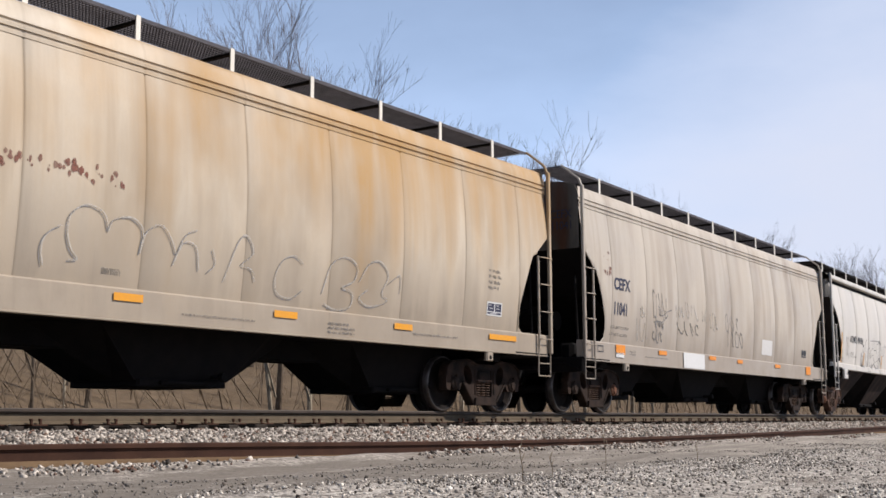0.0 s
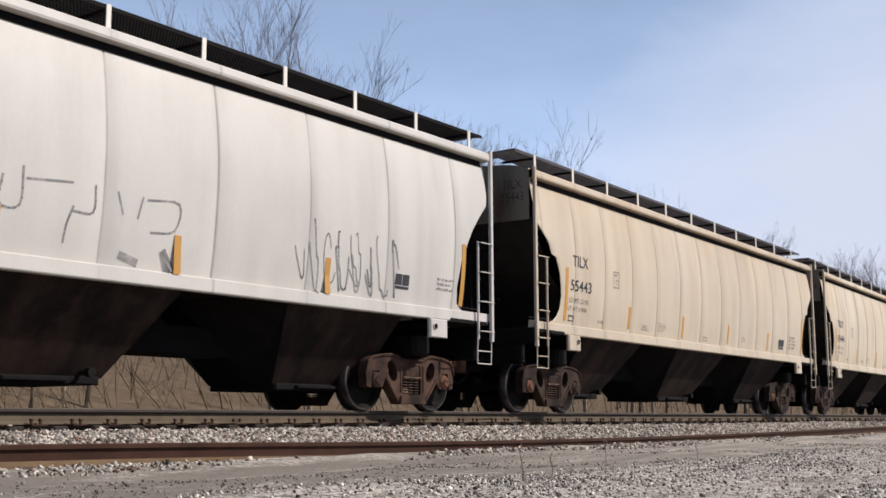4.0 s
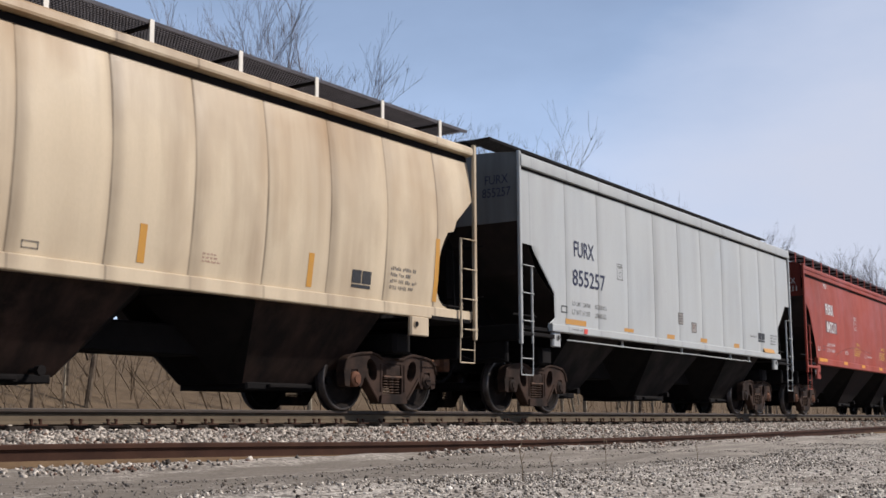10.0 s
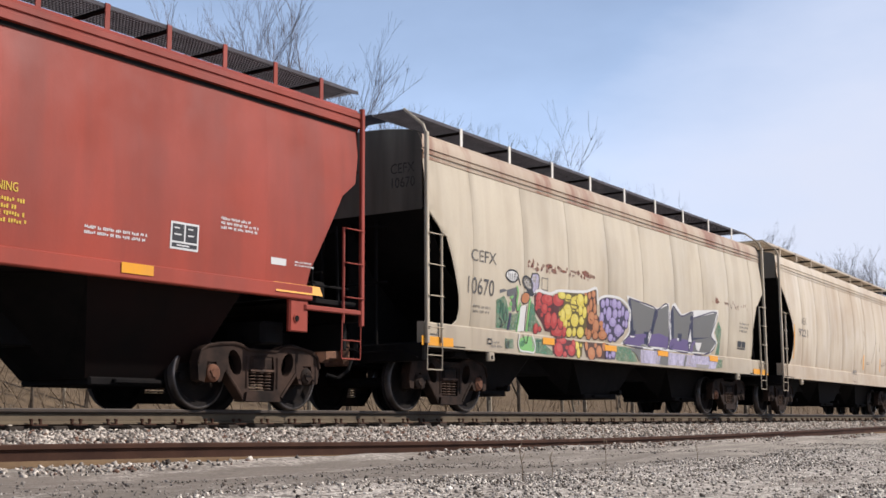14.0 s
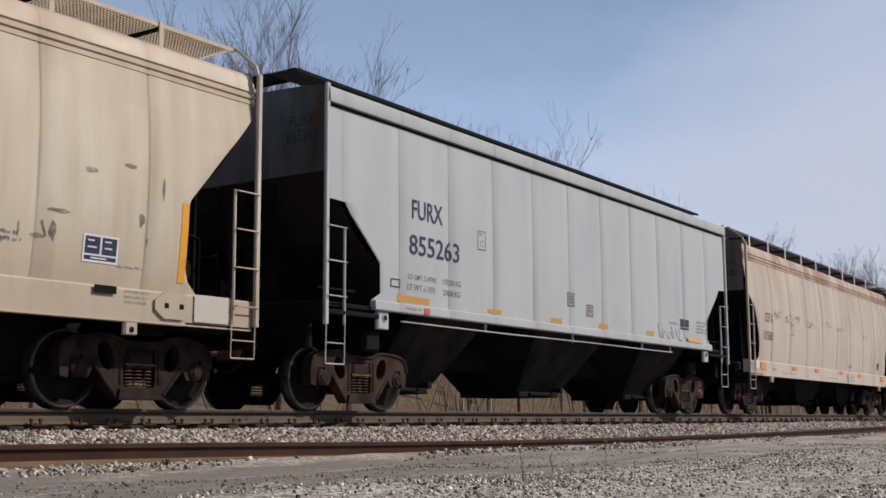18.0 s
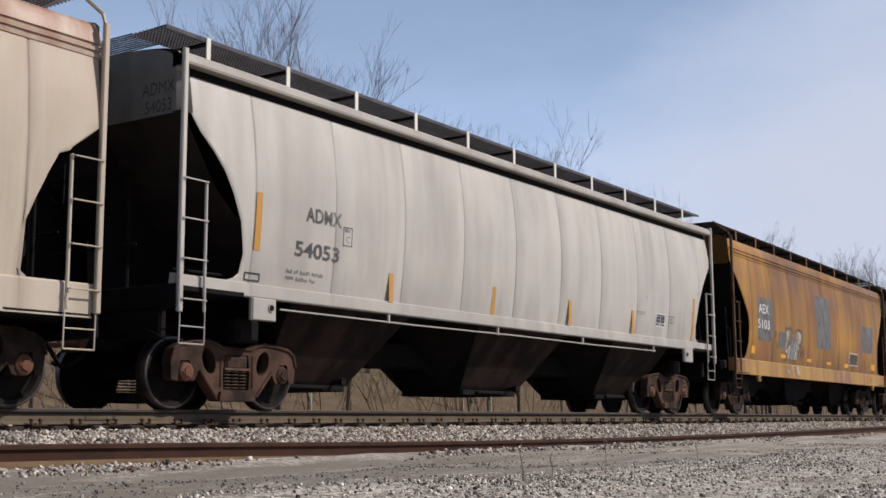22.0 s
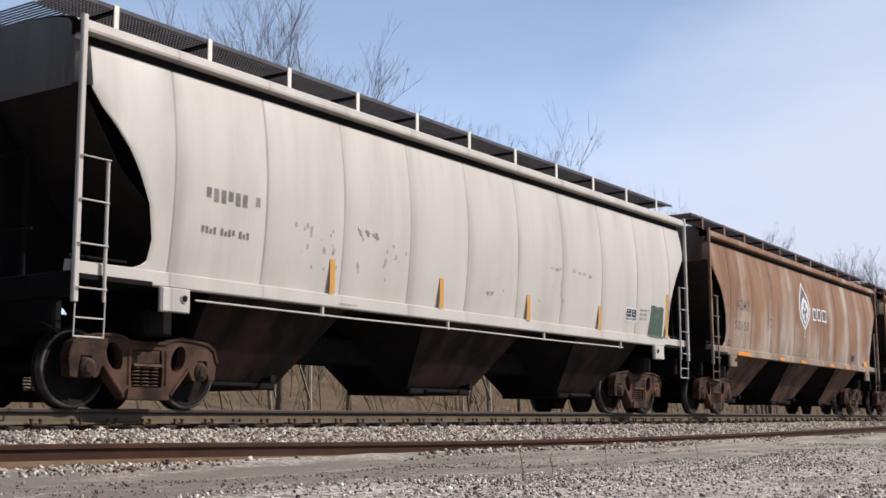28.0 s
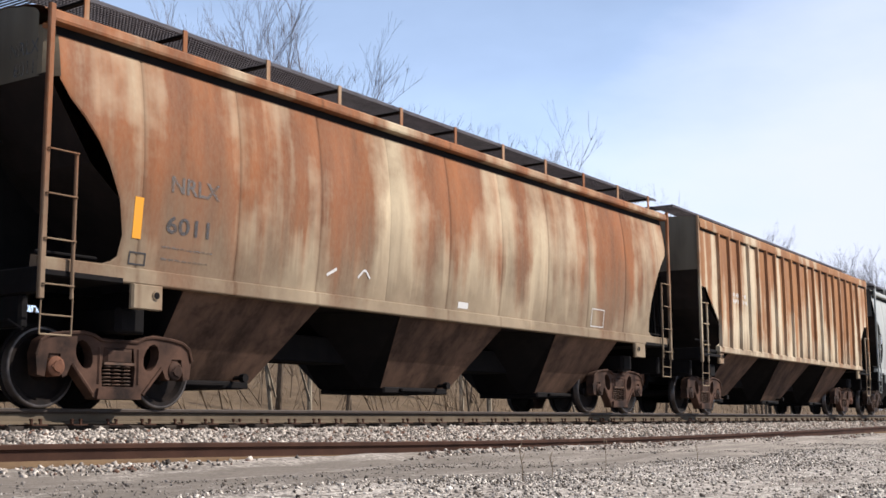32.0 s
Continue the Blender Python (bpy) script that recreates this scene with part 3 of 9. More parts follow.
        s = Shape().add([(self.x(2.2), -1.42, z), (self.x(L - 2.2), -1.42, z), (self.x(L - 2.2), 1.42, z), (self.x(2.2), 1.42, z)], [(3, 2, 1, 0)])
        part("dark_floor_blind", s, STEEL_DARK, self.root)

    def roof(self):
        t, L = self.t, self.L
        za, zb = t["eave"]
        w = self.half(t["side_top"])
        s = Shape()
        over = {"round": 0.125, "deep": 0.02, "flat": 0.055, "smooth": 0.06}[self.kind]
        rim = w - 0.06 if self.kind == "deep" else w
        prof = [(rim, zb)] + [(rim * math.cos(math.pi / 2 * i / 8), zb + (t["roof"] - zb) * math.sin(math.pi / 2 * i / 8)) for i in range(1, 8)] + [(0, t["roof"])]
        prof = prof + [(-y, z) for y, z in prof[-2::-1]]
        s.grid([[(self.x(0.05), -y, z), (self.x(L - 0.05), -y, z)] for y, z in prof], False)
        part("roof", s.mesh("roof", 40), self.o["trim"], self.root)
        for side in (-1, 1):
            e = Shape()
            if self.kind == "deep":
                prof2 = [(w - 0.03, 3.90), (w + 0.015, 3.92), (w + 0.015, 3.965), (w - 0.005, 3.975), (w - 0.005, 3.995), (w + 0.02, 4.0), (w + 0.02, 4.04), (w - 0.01, 4.055), (w - 0.01, 4.08), (w + 0.01, 4.09), (w - 0.01, 4.2), (w - 0.06, 4.305)]
            elif self.kind == "smooth":
                prof2 = [(w - 0.03, za - 0.05), (w - 0.02, za), (w + over, za + 0.01), (w + over, za + 0.09), (w + over - 0.02, za + 0.1), (w + over - 0.02, za + 0.13), (w + over, za + 0.14), (w + over, za + 0.21), (w, zb)]
            else:
                prof2 = [(w - 0.05, za - 0.06), (w - 0.03, za - 0.01), (w + over, za), (w + over + 0.01, za + 0.03), (w + over, zb - 0.03), (w + over - 0.03, zb), (w - 0.02, zb + 0.01)]
            n = 12
            e.grid([[(self.x(0.04 + (L - 0.08) * i / n), side * y, z) for i in range(n + 1)] for y, z in prof2], side > 0)
            part("eave_rail", e.mesh("eave_rail", 25), self.o["trim"], self.root)
            if self.kind != "deep":
                # a dark strip added for the overhang's shade under the roof's edge
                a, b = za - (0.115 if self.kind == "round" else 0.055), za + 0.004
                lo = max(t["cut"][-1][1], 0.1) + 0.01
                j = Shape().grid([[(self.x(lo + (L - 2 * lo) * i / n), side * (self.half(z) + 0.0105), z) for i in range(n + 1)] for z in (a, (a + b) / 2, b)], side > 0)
                part("eave_shade_strip", j, STEEL_DARK, self.root)

    def sills(self):
        t, L = self.t, self.L
        za, zb = t["sill"]
        w = self.half(za) + 0.03
        for side in (-1, 1):
            s = Shape()
            start = 0.0 if self.kind in ("deep", "round") else 1.12
            if self.kind == "deep":
                prof = [(w - 0.10, za + 0.015), (w, za + 0.012), (w + 0.02, za - 0.01), (w + 0.02, zb + 0.02), (w + 0.03, zb + 0.015), (w + 0.03, zb), (w - 0.10, zb)]
            else:
                prof = [(w - 0.07, za + 0.015), (w + 0.0, za), (w + 0.02, za - 0.015), (w + 0.02, zb + 0.015), (w + 0.01, zb), (w - 0.10, zb)]
            n = 16
            s.grid([[(self.x(start + (L - 2 * start) * i / n), side * (y + 0.002 * math.sin(i * 2.1)), z) for i in range(n + 1)] for y, z in prof[::-1]], side > 0)
            # closed ends
            for e in (0, 1):
                u = start if e == 0 else L - start
                q = [(self.x(u), side * y, z) for y, z in prof]
                s.add(q, [tuple(range(len(q)))] if (e == 0) == (side > 0) else [tuple(range(len(q) - 1, -1, -1))])
            part("side_sill", s.mesh("side_sill", 30), self.o["sill"], self.root)
        if self.kind == "deep":
            for u in (2.0, L - 2.0):
                pad = part("jacking_pad", Shape().box(self.x(u - 0.1), -w - 0.028, zb - 0.15, self.x(u + 0.1), -w + 0.05, zb - 0.002, None, 0.012), self.o["sill"], self.root)
                # a dark disc on the uncut pad, for the shade in its hole
                part("dark_hole_disc", Shape().rod((self.x(u), -w - 0.034, zb - 0.09), (self.x(u), -w - 0.029, zb - 0.09), 0.035, 10), STEEL_DARK, pad)
        c = Shape()
        c.box(self.x(-0.1), -0.33, 0.72, self.x(L + 0.1), 0.33, 1.12, None, 0.02)
        for u in (self.t["trucks"], L - self.t["trucks"]):
            c.box(self.x(u - 0.22), -1.3, 0.86, self.x(u + 0.22), 1.3, 1.16, None, 0.03)
        part("center_sill", c, STEEL_DARK, self.root)
        if self.kind != "deep":
            s = Shape()
            for e in (0, 1):
                X = (lambda u: self.x(u)) if e == 0 else (lambda u: self.x(L - u))
                u0, u1 = {"round": (1.30, 1.77), "flat": (1.24, 1.52)}.get(self.kind, (1.15, 1.52))
                low = {"round": 1.12, "flat": 1.16}.get(self.kind, 1.02)
                b = Shape()
                y = -1.57
                b.box(X(u0), y - 0.02, low, X(u1), y + 0.06, zb - 0.003, None, 0.012)
                b.rod((X(u1 - 0.12), y - 0.035, low + 0.17), (X(u1 - 0.12), y - 0.005, low + 0.17), 0.055, 10)
                br = part("jacking_bracket", b, self.o["sill"], self.root)
                # a dark disc on the uncut bracket, for the shade in its hole
                h = Shape().rod((X(u1 - 0.12), y - 0.04, low + 0.17), (X(u1 - 0.12), y - 0.036, low + 0.17), 0.042, 10)
                part("dark_hole_disc", h, STEEL_DARK, br)

    def hoppers(self):
        t, L = self.t, self.L
        if self.o["pipe"]:
            z, y = t["sill"][1] - 0.12, -1.52
            part("air_pipe", Shape().tube([(self.x(u), y, z + 0.006 * math.sin(u)) for u in (1.9, 5.0, 8.0, 11.0, L - 3.2)], 0.0125, 6), self.o["sill"], self.root)
            for u in (4.3, 7.4, 10.5, L - 3.3):
                part("pipe_hanger", Shape().box(self.x(u - 0.018), y - 0.015, z - 0.02, self.x(u + 0.018), y + 0.02, t["sill"][1] + 0.01), self.o["sill"], self.root)
        zt = t["sill"][1] + 0.05
        inset = 0.66 if self.kind == "deep" else 0.0
        pitch = 0.297 * L
        for i in (-1, 0, 1):
            c = L / 2 + i * pitch
            a, b, d = pitch * 0.5, pitch * 0.31, (1.0 if self.kind == "round" else 0.85)
            al, ar = (c - 2.25 if i < 0 else a), (L - 2.25 - c if i > 0 else a)
            bl, br = (al if i < 0 else b), (ar if i > 0 else b)
            w, wi = 1.44 - inset, 0.25
            top = [(c - al, -wi), (c - bl, -w), (c + br, -w), (c + ar, -wi), (c + ar, wi), (c + br, w), (c - bl, w), (c - al, wi)]
            bot = [(c - d, -0.3), (c - d * 0.94, -0.62), (c + d * 0.94, -0.62), (c + d, -0.3), (c + d, 0.3), (c + d * 0.94, 0.62), (c - d * 0.94, 0.62), (c - d, 0.3)]
            s = Shape()
            verts = [(self.x(u), y, zt) for u, y in top] + [(self.x(u), y, 0.36) for u, y in bot]
            s.add(verts, [(k, (k + 1) % 8, 8 + (k + 1) % 8, 8 + k)[::-1] for k in (0, 2, 3, 4, 6, 7)] + [tuple(range(8, 16))])
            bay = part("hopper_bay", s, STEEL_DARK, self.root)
            # panels coloured lighter as if lit, the bay's slopes near black as if shaded
            part("side_panel", Shape().add(verts, [(k, k + 1, k + 9, k + 8)[::-1] for k in (1, 5)]), self.o["under"], bay, "stained hopper side panel with painted-in lighting")
            g = Shape()
            g.box(self.x(c - d * 0.9), -0.66, 0.28, self.x(c + d * 0.9), 0.66, 0.38, None, 0.015)
            g.box(self.x(c - d * 0.5), -0.72, 0.31, self.x(c + d * 0.4), -0.60, 0.36, None, 0.01)
            g.rod((self.x(c + d * 0.6), -0.82, 0.42), (self.x(c + d * 0.6), 0.8, 0.42), 0.03, 6)
            g.rod((self.x(c + d * 0.6), -0.88, 0.42), (self.x(c + d * 0.6), -0.80, 0.42), 0.06, 8)
            part("outlet_gate", g, STEEL_DARK, bay)

    def ladder(self, X, y, lo, hi_in, hi_out, n, material):
        s = Shape()
        s.box(X(0.0), y - 0.03, lo, X(0.075), y + 0.03, hi_out, None, 0.006)
        s.box(X(0.42), y - 0.02, lo + 0.02, X(0.462), y + 0.02, hi_in, None, 0.006)
        lad = part("ladder", s, material, self.root)
        for k in range(n):
            z = hi_in - 0.02 - 0.485 * k
            if z < lo + 0.05:
                break
            part("rung", Shape().tube([(X(0.03), y - 0.02, z + 0.004), (X(0.045), y - 0.055, z), (X(0.43), y - 0.055, z), (X(0.445), y - 0.01, z)], 0.0095, 6), material, lad)

    def ends(self):
        t, L, trim = self.t, self.L, self.o["rails"] or self.o["sill"]
        za, zb = t["sill"]
        for e in (0, 1):
            X = (lambda u: self.x(u)) if e == 0 else (lambda u: self.x(L - u))
            for side in (-1, 1):
                y = side * 1.60
                hi_in = {"round": 2.76, "deep": 2.74, "flat": 2.54, "smooth": 2.54}[self.kind]
                hi_out = t["eave"][1] + (0.04 if self.kind != "deep" else 0.02)
                lo = zb - 0.28 if self.kind != "deep" else zb + 0.05
                if side < 0:
                    self.ladder(X, y, lo, hi_in, hi_out, 4, trim)
                else:
                    part("corner_post", Shape().box(X(0.0), y - 0.03, lo, X(0.075), y + 0.03, hi_out), trim, self.root)
                # stirrup step under the corner
                top, low = lo, {"round": 0.76, "deep": 0.62, "flat": 0.62, "smooth": 0.70}[self.kind]
                st = Shape()
                st.tube([(X(0.05), y, top + 0.05), (X(0.05), y - 0.01 * side, low), (X(0.46), y - 0.01 * side, low), (X(0.46), y, top + 0.08)], 0.0105, 6)
                st.tube([(X(0.05), y, (top + low) / 2 + 0.02), (X(0.46), y, (top + low) / 2 + 0.02)], 0.009, 6)
                part("stirrup_step", st, trim, self.root)
                if self.kind == "deep":
                    part("roof_grab_rail", Shape().tube([(X(0.04), y, hi_out - 0.06), (X(0.04), side * 1.53, hi_out + 0.13), (X(0.05), side * 1.16, t["board"])], 0.024, 6), trim, self.root)
            # platform, cross sill, centre post, coupler
            part("end_platform", Shape().box(X(0.092), -1.56, zb - 0.02, X(1.2), 1.56, zb + 0.05, None, 0.01), STEEL_DARK, self.root)
            part("end_sill", Shape().box(X(-0.03), -1.58, zb - 0.22, X(0.09), 1.58, zb + 0.06, None, 0.015), STEEL_DARK, self.root)
            # dark plate added below the end sill to block the bright background
            part("end_blind_plate", Shape().box(X(0.0), -1.32, 0.84, X(0.12), 1.32, zb - 0.222, None, 0.015), STEEL_DARK, self.root)
            if self.kind in ("flat", "smooth"):
                part("sill_step", Shape().box(X(0.0), -1.62, zb - 0.13, X(1.25), -1.54, zb - 0.06, None, 0.012), trim if self.kind == "smooth" else STEEL_DARK, self.root)
            p = Shape()
            for y in (-0.55, 0.55):
                p.box(X(0.12), y - 0.03, zb, X(0.17), y + 0.03, 3.2, None, 0.008)
            p.rod((X(0.02), -0.85, 2.0), (X(0.02), 0.85, 2.0), 0.015)
            p.rod((X(0.02), -0.85, 2.9), (X(0.02), 0.85, 2.9), 0.015)
            part("end_brace", p, STEEL_DARK, self.root)
            c = Shape()
            c.box(X(-0.08), -0.24, 0.70, X(-0.22), 0.24, 1.10, None, 0.03)
            c.box(X(-0.15), -0.09, 0.79, X(-0.55), 0.09, 0.95, None, 0.03)
            c.box(X(-0.46), -0.17, 0.74, X(-0.73), 0.08, 1.02, None, 0.05)
            c.box(X(-0.58), 0.04, 0.76, X(-0.76), 0.2, 1.0, None, 0.05)
            part("coupler", c, worn_coupler, self.root, "rust-brown cast knuckle coupler")
            h = Shape().tube([(X(-0.2), -0.35, 0.82), (X(-0.34), -0.37, 0.62), (X(-0.5), -0.3, 0.50), (X(-0.66), -0.2, 0.55)], 0.028, 7)
            part("air_hose", h, STEEL_DARK, self.root)
            part("uncoupling_lever", Shape().tube([(X(-0.16), -0.1, 0.98), (X(-0.13), -0.5, 0.9), (X(-0.05), -1.2, 0.92), (X(-0.08), -1.5, 0.80)], 0.013, 6), STEEL_DARK, self.root)
            # clutter in the open end: valve, reservoir, piping
            k = Shape()
            if e == 1 or self.o["brake"]:
                k.rod((X(0.55), -0.75, 1.78), (X(0.55), 0.3, 1.78), 0.19, 12)
                k.box(X(0.30), -1.2, zb + 0.05, X(0.62), -0.9, zb + 0.35, None, 0.04)
                k.tube([(X(0.7), -1.25, zb + 0.05), (X(0.7), -1.25, 2.1), (X(0.95), -1.0, 2.25)], 0.02)
                k.tube([(X(0.25), -1.35, zb + 0.05), (X(0.25), -1.3, 2.6)], 0.025)
            k.tube([(X(0.1), -1.4, zb + 0.25), (X(0.9), -1.42, zb + 0.25)], 0.018)
            part("brake_gear", k, STEEL_DARK, self.root)
        if self.o["brake"]:
            b = Shape().spin([(0.27, -0.012), (0.29, 0.0), (0.27, 0.012), (0.25, 0.0), (0.27, -0.012)], 20)
            for q in range(4):
                b.rod((0, 0, 0), (0.26 * math.cos(q * 1.571), 0, 0.26 * math.sin(q * 1.571)), 0.012)
            part("brake_wheel", b, STEEL_DARK, self.root, "", Matrix.Translation((self.x(L - 0.12), -1.05, 2.55)) @ Matrix.Rotation(radians(90), 4, "Z"))

    def running_board(self):
        t, L = self.t, self.L
        z = t["board"]
        y0, y1 = (1.14, 0.52) if self.kind != "flat" else (0.98, 0.5)
        a, b = (0.12, L + 0.42) if self.kind in ("round", "smooth") else (0.05, L - 0.05)
        key = ("board", self.kind, round(L, 1))

        def make():
            s = Shape()
            for k in range(10):
                y = -(y1 + (y0 - y1) * k / 9)
                s.box(a - L / 2, y - 0.004, z - 0.028, b - L / 2, y + 0.004, z + 0.004)
            n = int((b - a - 0.06) / 0.05)
            for k in range(n):
                x = -L / 2 + a + 0.05 * k
                s.add([(x, -y0, z - 0.02), (x + 0.05, -y1, z - 0.02), (x + 0.056, -y1, z - 0.02), (x + 0.006, -y0, z - 0.02),
                       (x, -y0, z), (x + 0.05, -y1, z), (x + 0.056, -y1, z), (x + 0.006, -y0, z)], [(3, 2, 1, 0), (4, 5, 6, 7), (0, 1, 5, 4), (2, 3, 7, 6)])
            s.box(a - L / 2, -y0 - 0.012, z - 0.045, b - L / 2, -y0, z + 0.005)
            for x in (a - L / 2, b - L / 2 - 0.5):
                for k in range(9):
                    s.box(x + 0.06 * k, -y1, z - 0.02, x + 0.06 * k + 0.008, 0.0, z)
            return s.mesh("running_board")

        mesh = shared(key, make)
        part("running_board", mesh, self.o["board"], self.root, "open steel grating walkway")
        part("running_board", mesh, self.o["board"], self.root, "open steel grating walkway", Matrix.Diagonal((1, -1, 1, 1)))
        cross = Shape()
        u = t["first"]
        while u < L + 0.1:
            for side in (-1, 1):
                if self.kind == "flat":
                    continue
                foot = y0 + 0.03
                p = Shape()
                xx = self.x(min(u, L - 0.02))
                zf = t["eave"][1] - 0.04
                p.add([(xx - 0.035, side * foot, zf), (xx + 0.035, side * foot, zf), (xx + 0.035, side * (foot - 0.016), zf), (xx - 0.035, side * (foot - 0.016), zf),
                       (xx - 0.035, side * (y0 + 0.03), z + 0.012), (xx + 0.035, side * (y0 + 0.03), z + 0.012), (xx + 0.035, side * (y0 + 0.014), z + 0.012), (xx - 0.035, side * (y0 + 0.014), z + 0.012)],
                      [(0, 1, 5, 4), (1, 2, 6, 5), (2, 3, 7, 6), (3, 0, 4, 7), (4, 5, 6, 7), (3, 2, 1, 0)])
                if side < 0:
                    part("board_post", p, self.o["posts"], self.root)
                else:
                    cross.add(p.v, p.f)
                cross.box(xx - 0.03, side * y1 * 0.9, z - 0.08, xx + 0.03, side * y0, z - 0.045)
            u += t["step"]
        # hatch trough along the middle of the roof
        cross.box(self.x(1.0), -0.42, t["roof"] - 0.1, self.x(L - 1.0), 0.42, t["roof"] + 0.14, None, 0.04)
        for k in range(8):
            uu = 1.2 + (L - 2.4) * k / 7
            cross.box(self.x(uu - 0.04), -0.5, t["roof"] + 0.1, self.x(uu + 0.04), 0.5, t["roof"] + 0.19, None, 0.01)
        part("hatch_trough", cross, STEEL_DARK if self.kind != "flat" else self.o["trim"], self.root)

    def trucks(self):
        L, steel = self.L, self.o["truck"]
        for u in (self.t["trucks"], L - self.t["trucks"]):
            for side in (-1, 1):
                m = Matrix.Translation((self.x(u), 0, 0))
                if side > 0:
                    m = m @ Matrix.Rotation(math.pi, 4, "Z")
                fr = part("truck_side_frame", shared("frame", side_frame_mesh), steel, self.root, "cast steel truck side frame", m)
                part("spring_nest", shared("springs", spring_mesh), TRUCK_GREY, fr)
                part("bolster_end", shared("bolster", lambda: Shape().box(-0.25, -1.1, 0.50, 0.25, -0.75, 0.70, None, 0.04).mesh("bolster_end")), steel, fr)
            for d in (-0.889, 0.889):
                ws = part("wheelset", shared("axle", lambda: Shape().rod((0, -1.02, 0), (0, 1.02, 0), 0.085, 10).mesh("axle")), WHEEL_STEEL, self.root, "",
                          Matrix.Translation((self.x(u + d), 0, 0.457)))
                for side in (-1, 1):
                    wm = Matrix.Rotation(math.pi, 4, "Z") if side > 0 else None
                    wh = part("wheel", shared("wheel", wheel_mesh), WHEEL_STEEL, ws, "", wm)
                    part("wheel_rim", shared("rim", lambda: Shape().spin([(0.425, -0.8415), (0.447, -0.8425), (0.457, -0.832), (0.4595, -0.738)], 36).mesh("wheel_rim", 50)), TREAD, ws, "", wm)
                    part("bearing_cap", shared("cap", cap_mesh), CAP_RUST if self.rng.random() < 0.3 else steel, ws, "", wm)
                self.wheels.append((ws, self.x(u + d)))

    # -- what is painted on the near side
    def on_side(self, pts, lift=0.006):
        za, zb = self.t["sill"]
        out = self.half(za) + 0.05
        return [(self.x(u), -(out + lift if zb < z < za + 0.01 else self.half(z) + self.wave(u, z) + 0.55 * lift), z) for u, z in pts]

    def wave(self, u, z):
        """How far the thin side sheets swell and sink."""
        return 0.006 * noise.noise(Vector((u * 0.8, z * 0.9, self.left)))

    def mark(self, string, u, z, size, material=None, squeeze=1.0, spacing=1.05, name="lettering", lift=0.012, slant=0.0):
        pv, pf = lettering(string, size, squeeze, spacing)
        if not pv:
            return
        s = Shape().add(self.on_side([(u + a + slant * b, z + b) for a, b in pv], lift), pf)
        part(name, s, material or INK, self.root)

    def patch(self, u0, z0, u1, z1, material, name="painted_patch", lift=0.011, lean=0.0, label=""):
        n = max(1, int((z1 - z0) / 0.25))
        m = max(1, int((u1 - u0) / 0.35))
        rows = [self.on_side([(u0 + (u1 - u0) * i / m + lean * (k / n), z0 + (z1 - z0) * k / n) for i in range(m + 1)], lift) for k in range(n + 1)]
        part(name, Shape().grid(rows), material, self.root, label)

    def sill_patch(self, u0, z0, u1, z1, material, name="reflective_strip", lift=0.018):
        w = self.half(self.t["sill"][0]) + 0.05 + lift
        z0 = max(z0, self.t["sill"][1] + 0.012)
        z1 = max(z1, z0 + 0.09)
        part(name, Shape().add([(self.x(u0), -w, z0), (self.x(u1), -w, z0), (self.x(u1), -w, z1), (self.x(u0), -w, z1)], [(0, 1, 2, 3)]), material, self.root)

    def bars(self, u, z, width, lines, material, height=0.05, gap=0.09, ragged=0.3):
        """Small print that cannot be read: rows of short bars."""
        s, g, height = Shape(), self.rng, max(abs(height), 0.025)
        for k in range(lines):
            x, end = u, u + width * (1 - ragged * g.random())
            zz, w = z - k * gap, height * 0.5
            while x < end:
                for _ in range(g.randint(2, 6)):
                    if x > end:
                        break
                    lo, hi = g.choice(((0, 1), (0, 1), (0, 0.7), (0.25, 1)))
                    s.add(self.on_side([(x, zz + height * lo), (x + w, zz + height * lo), (x + w, zz + height * hi), (x, zz + height * hi)], 0.011), [(0, 1, 2, 3)])
                    x += w * 1.5
                x += w * 1.3
        part("small_print", s, material, self.root)["kind"] = "stuff"

    def letters(self, place, pv, pf, material, big):
        """Large letters one by one, small print as one piece."""
        if not big:
            part("small_print", Shape().add(place(pv), pf), material, self.root)["kind"] = "stuff"
            return
        owner = list(range(len(pv)))

        def find(i):
            while owner[i] != i:
                i = owner[i]
            return i
        for f in pf:
            for i in f[1:]:
                owner[find(i)] = find(f[0])
        groups = {}
        for f in pf:
            groups.setdefault(find(f[0]), []).append(f)
        spots = place(pv)
        for faces in groups.values():
            ids = sorted({i for f in faces for i in f})
            at = {i: n for n, i in enumerate(ids)}
            part("letter", Shape().add([spots[i] for i in ids], [tuple(at[i] for i in f) for f in faces]), material, self.root)

    def fit_mark(self, string, u0, z0, u1, z1, material, weight=0.012):
        """Letters that fill the box from u0, z0 to u1, z1."""
        pv, pf = lettering(string, 1.0, 1.0, 1.0, weight)
        xs, zs = [a for a, _ in pv], [b for _, b in pv]
        h = max(z1 - z0, 0.06)
        su, sz = (u1 - u0) / (max(xs) - min(xs)), h / (max(zs) - min(zs))
        self.letters(lambda q: self.on_side([(u0 + (a - min(xs)) * su, z1 - h + (b - min(zs)) * sz) for a, b in q], 0.0135), pv, pf, material, h > 0.15)

    def end_mark(self, strings, z, material, size=0.16):
        """Stencils high on the leading end sheet, near its corner."""
        for i, string in enumerate(strings):
            pv, pf = lettering(string, size, 0.85)
            w = max(a for a, _ in pv)
            self.letters(lambda q: [(self.x(0.06) - 0.006, -1.12 + w / 2 - a, z - 0.23 * i + b) for a, b in q], pv, pf, material, True)

    def flecks(self, u0, z0, u1, z1, material, count):
        """Small torn flecks where a sprayed line has flaked."""
        s, g = Shape(), self.rng
        if z1 - z0 < 0.12:
            m = (z0 + z1) / 2
            z0, z1 = m - 0.09, m + 0.09
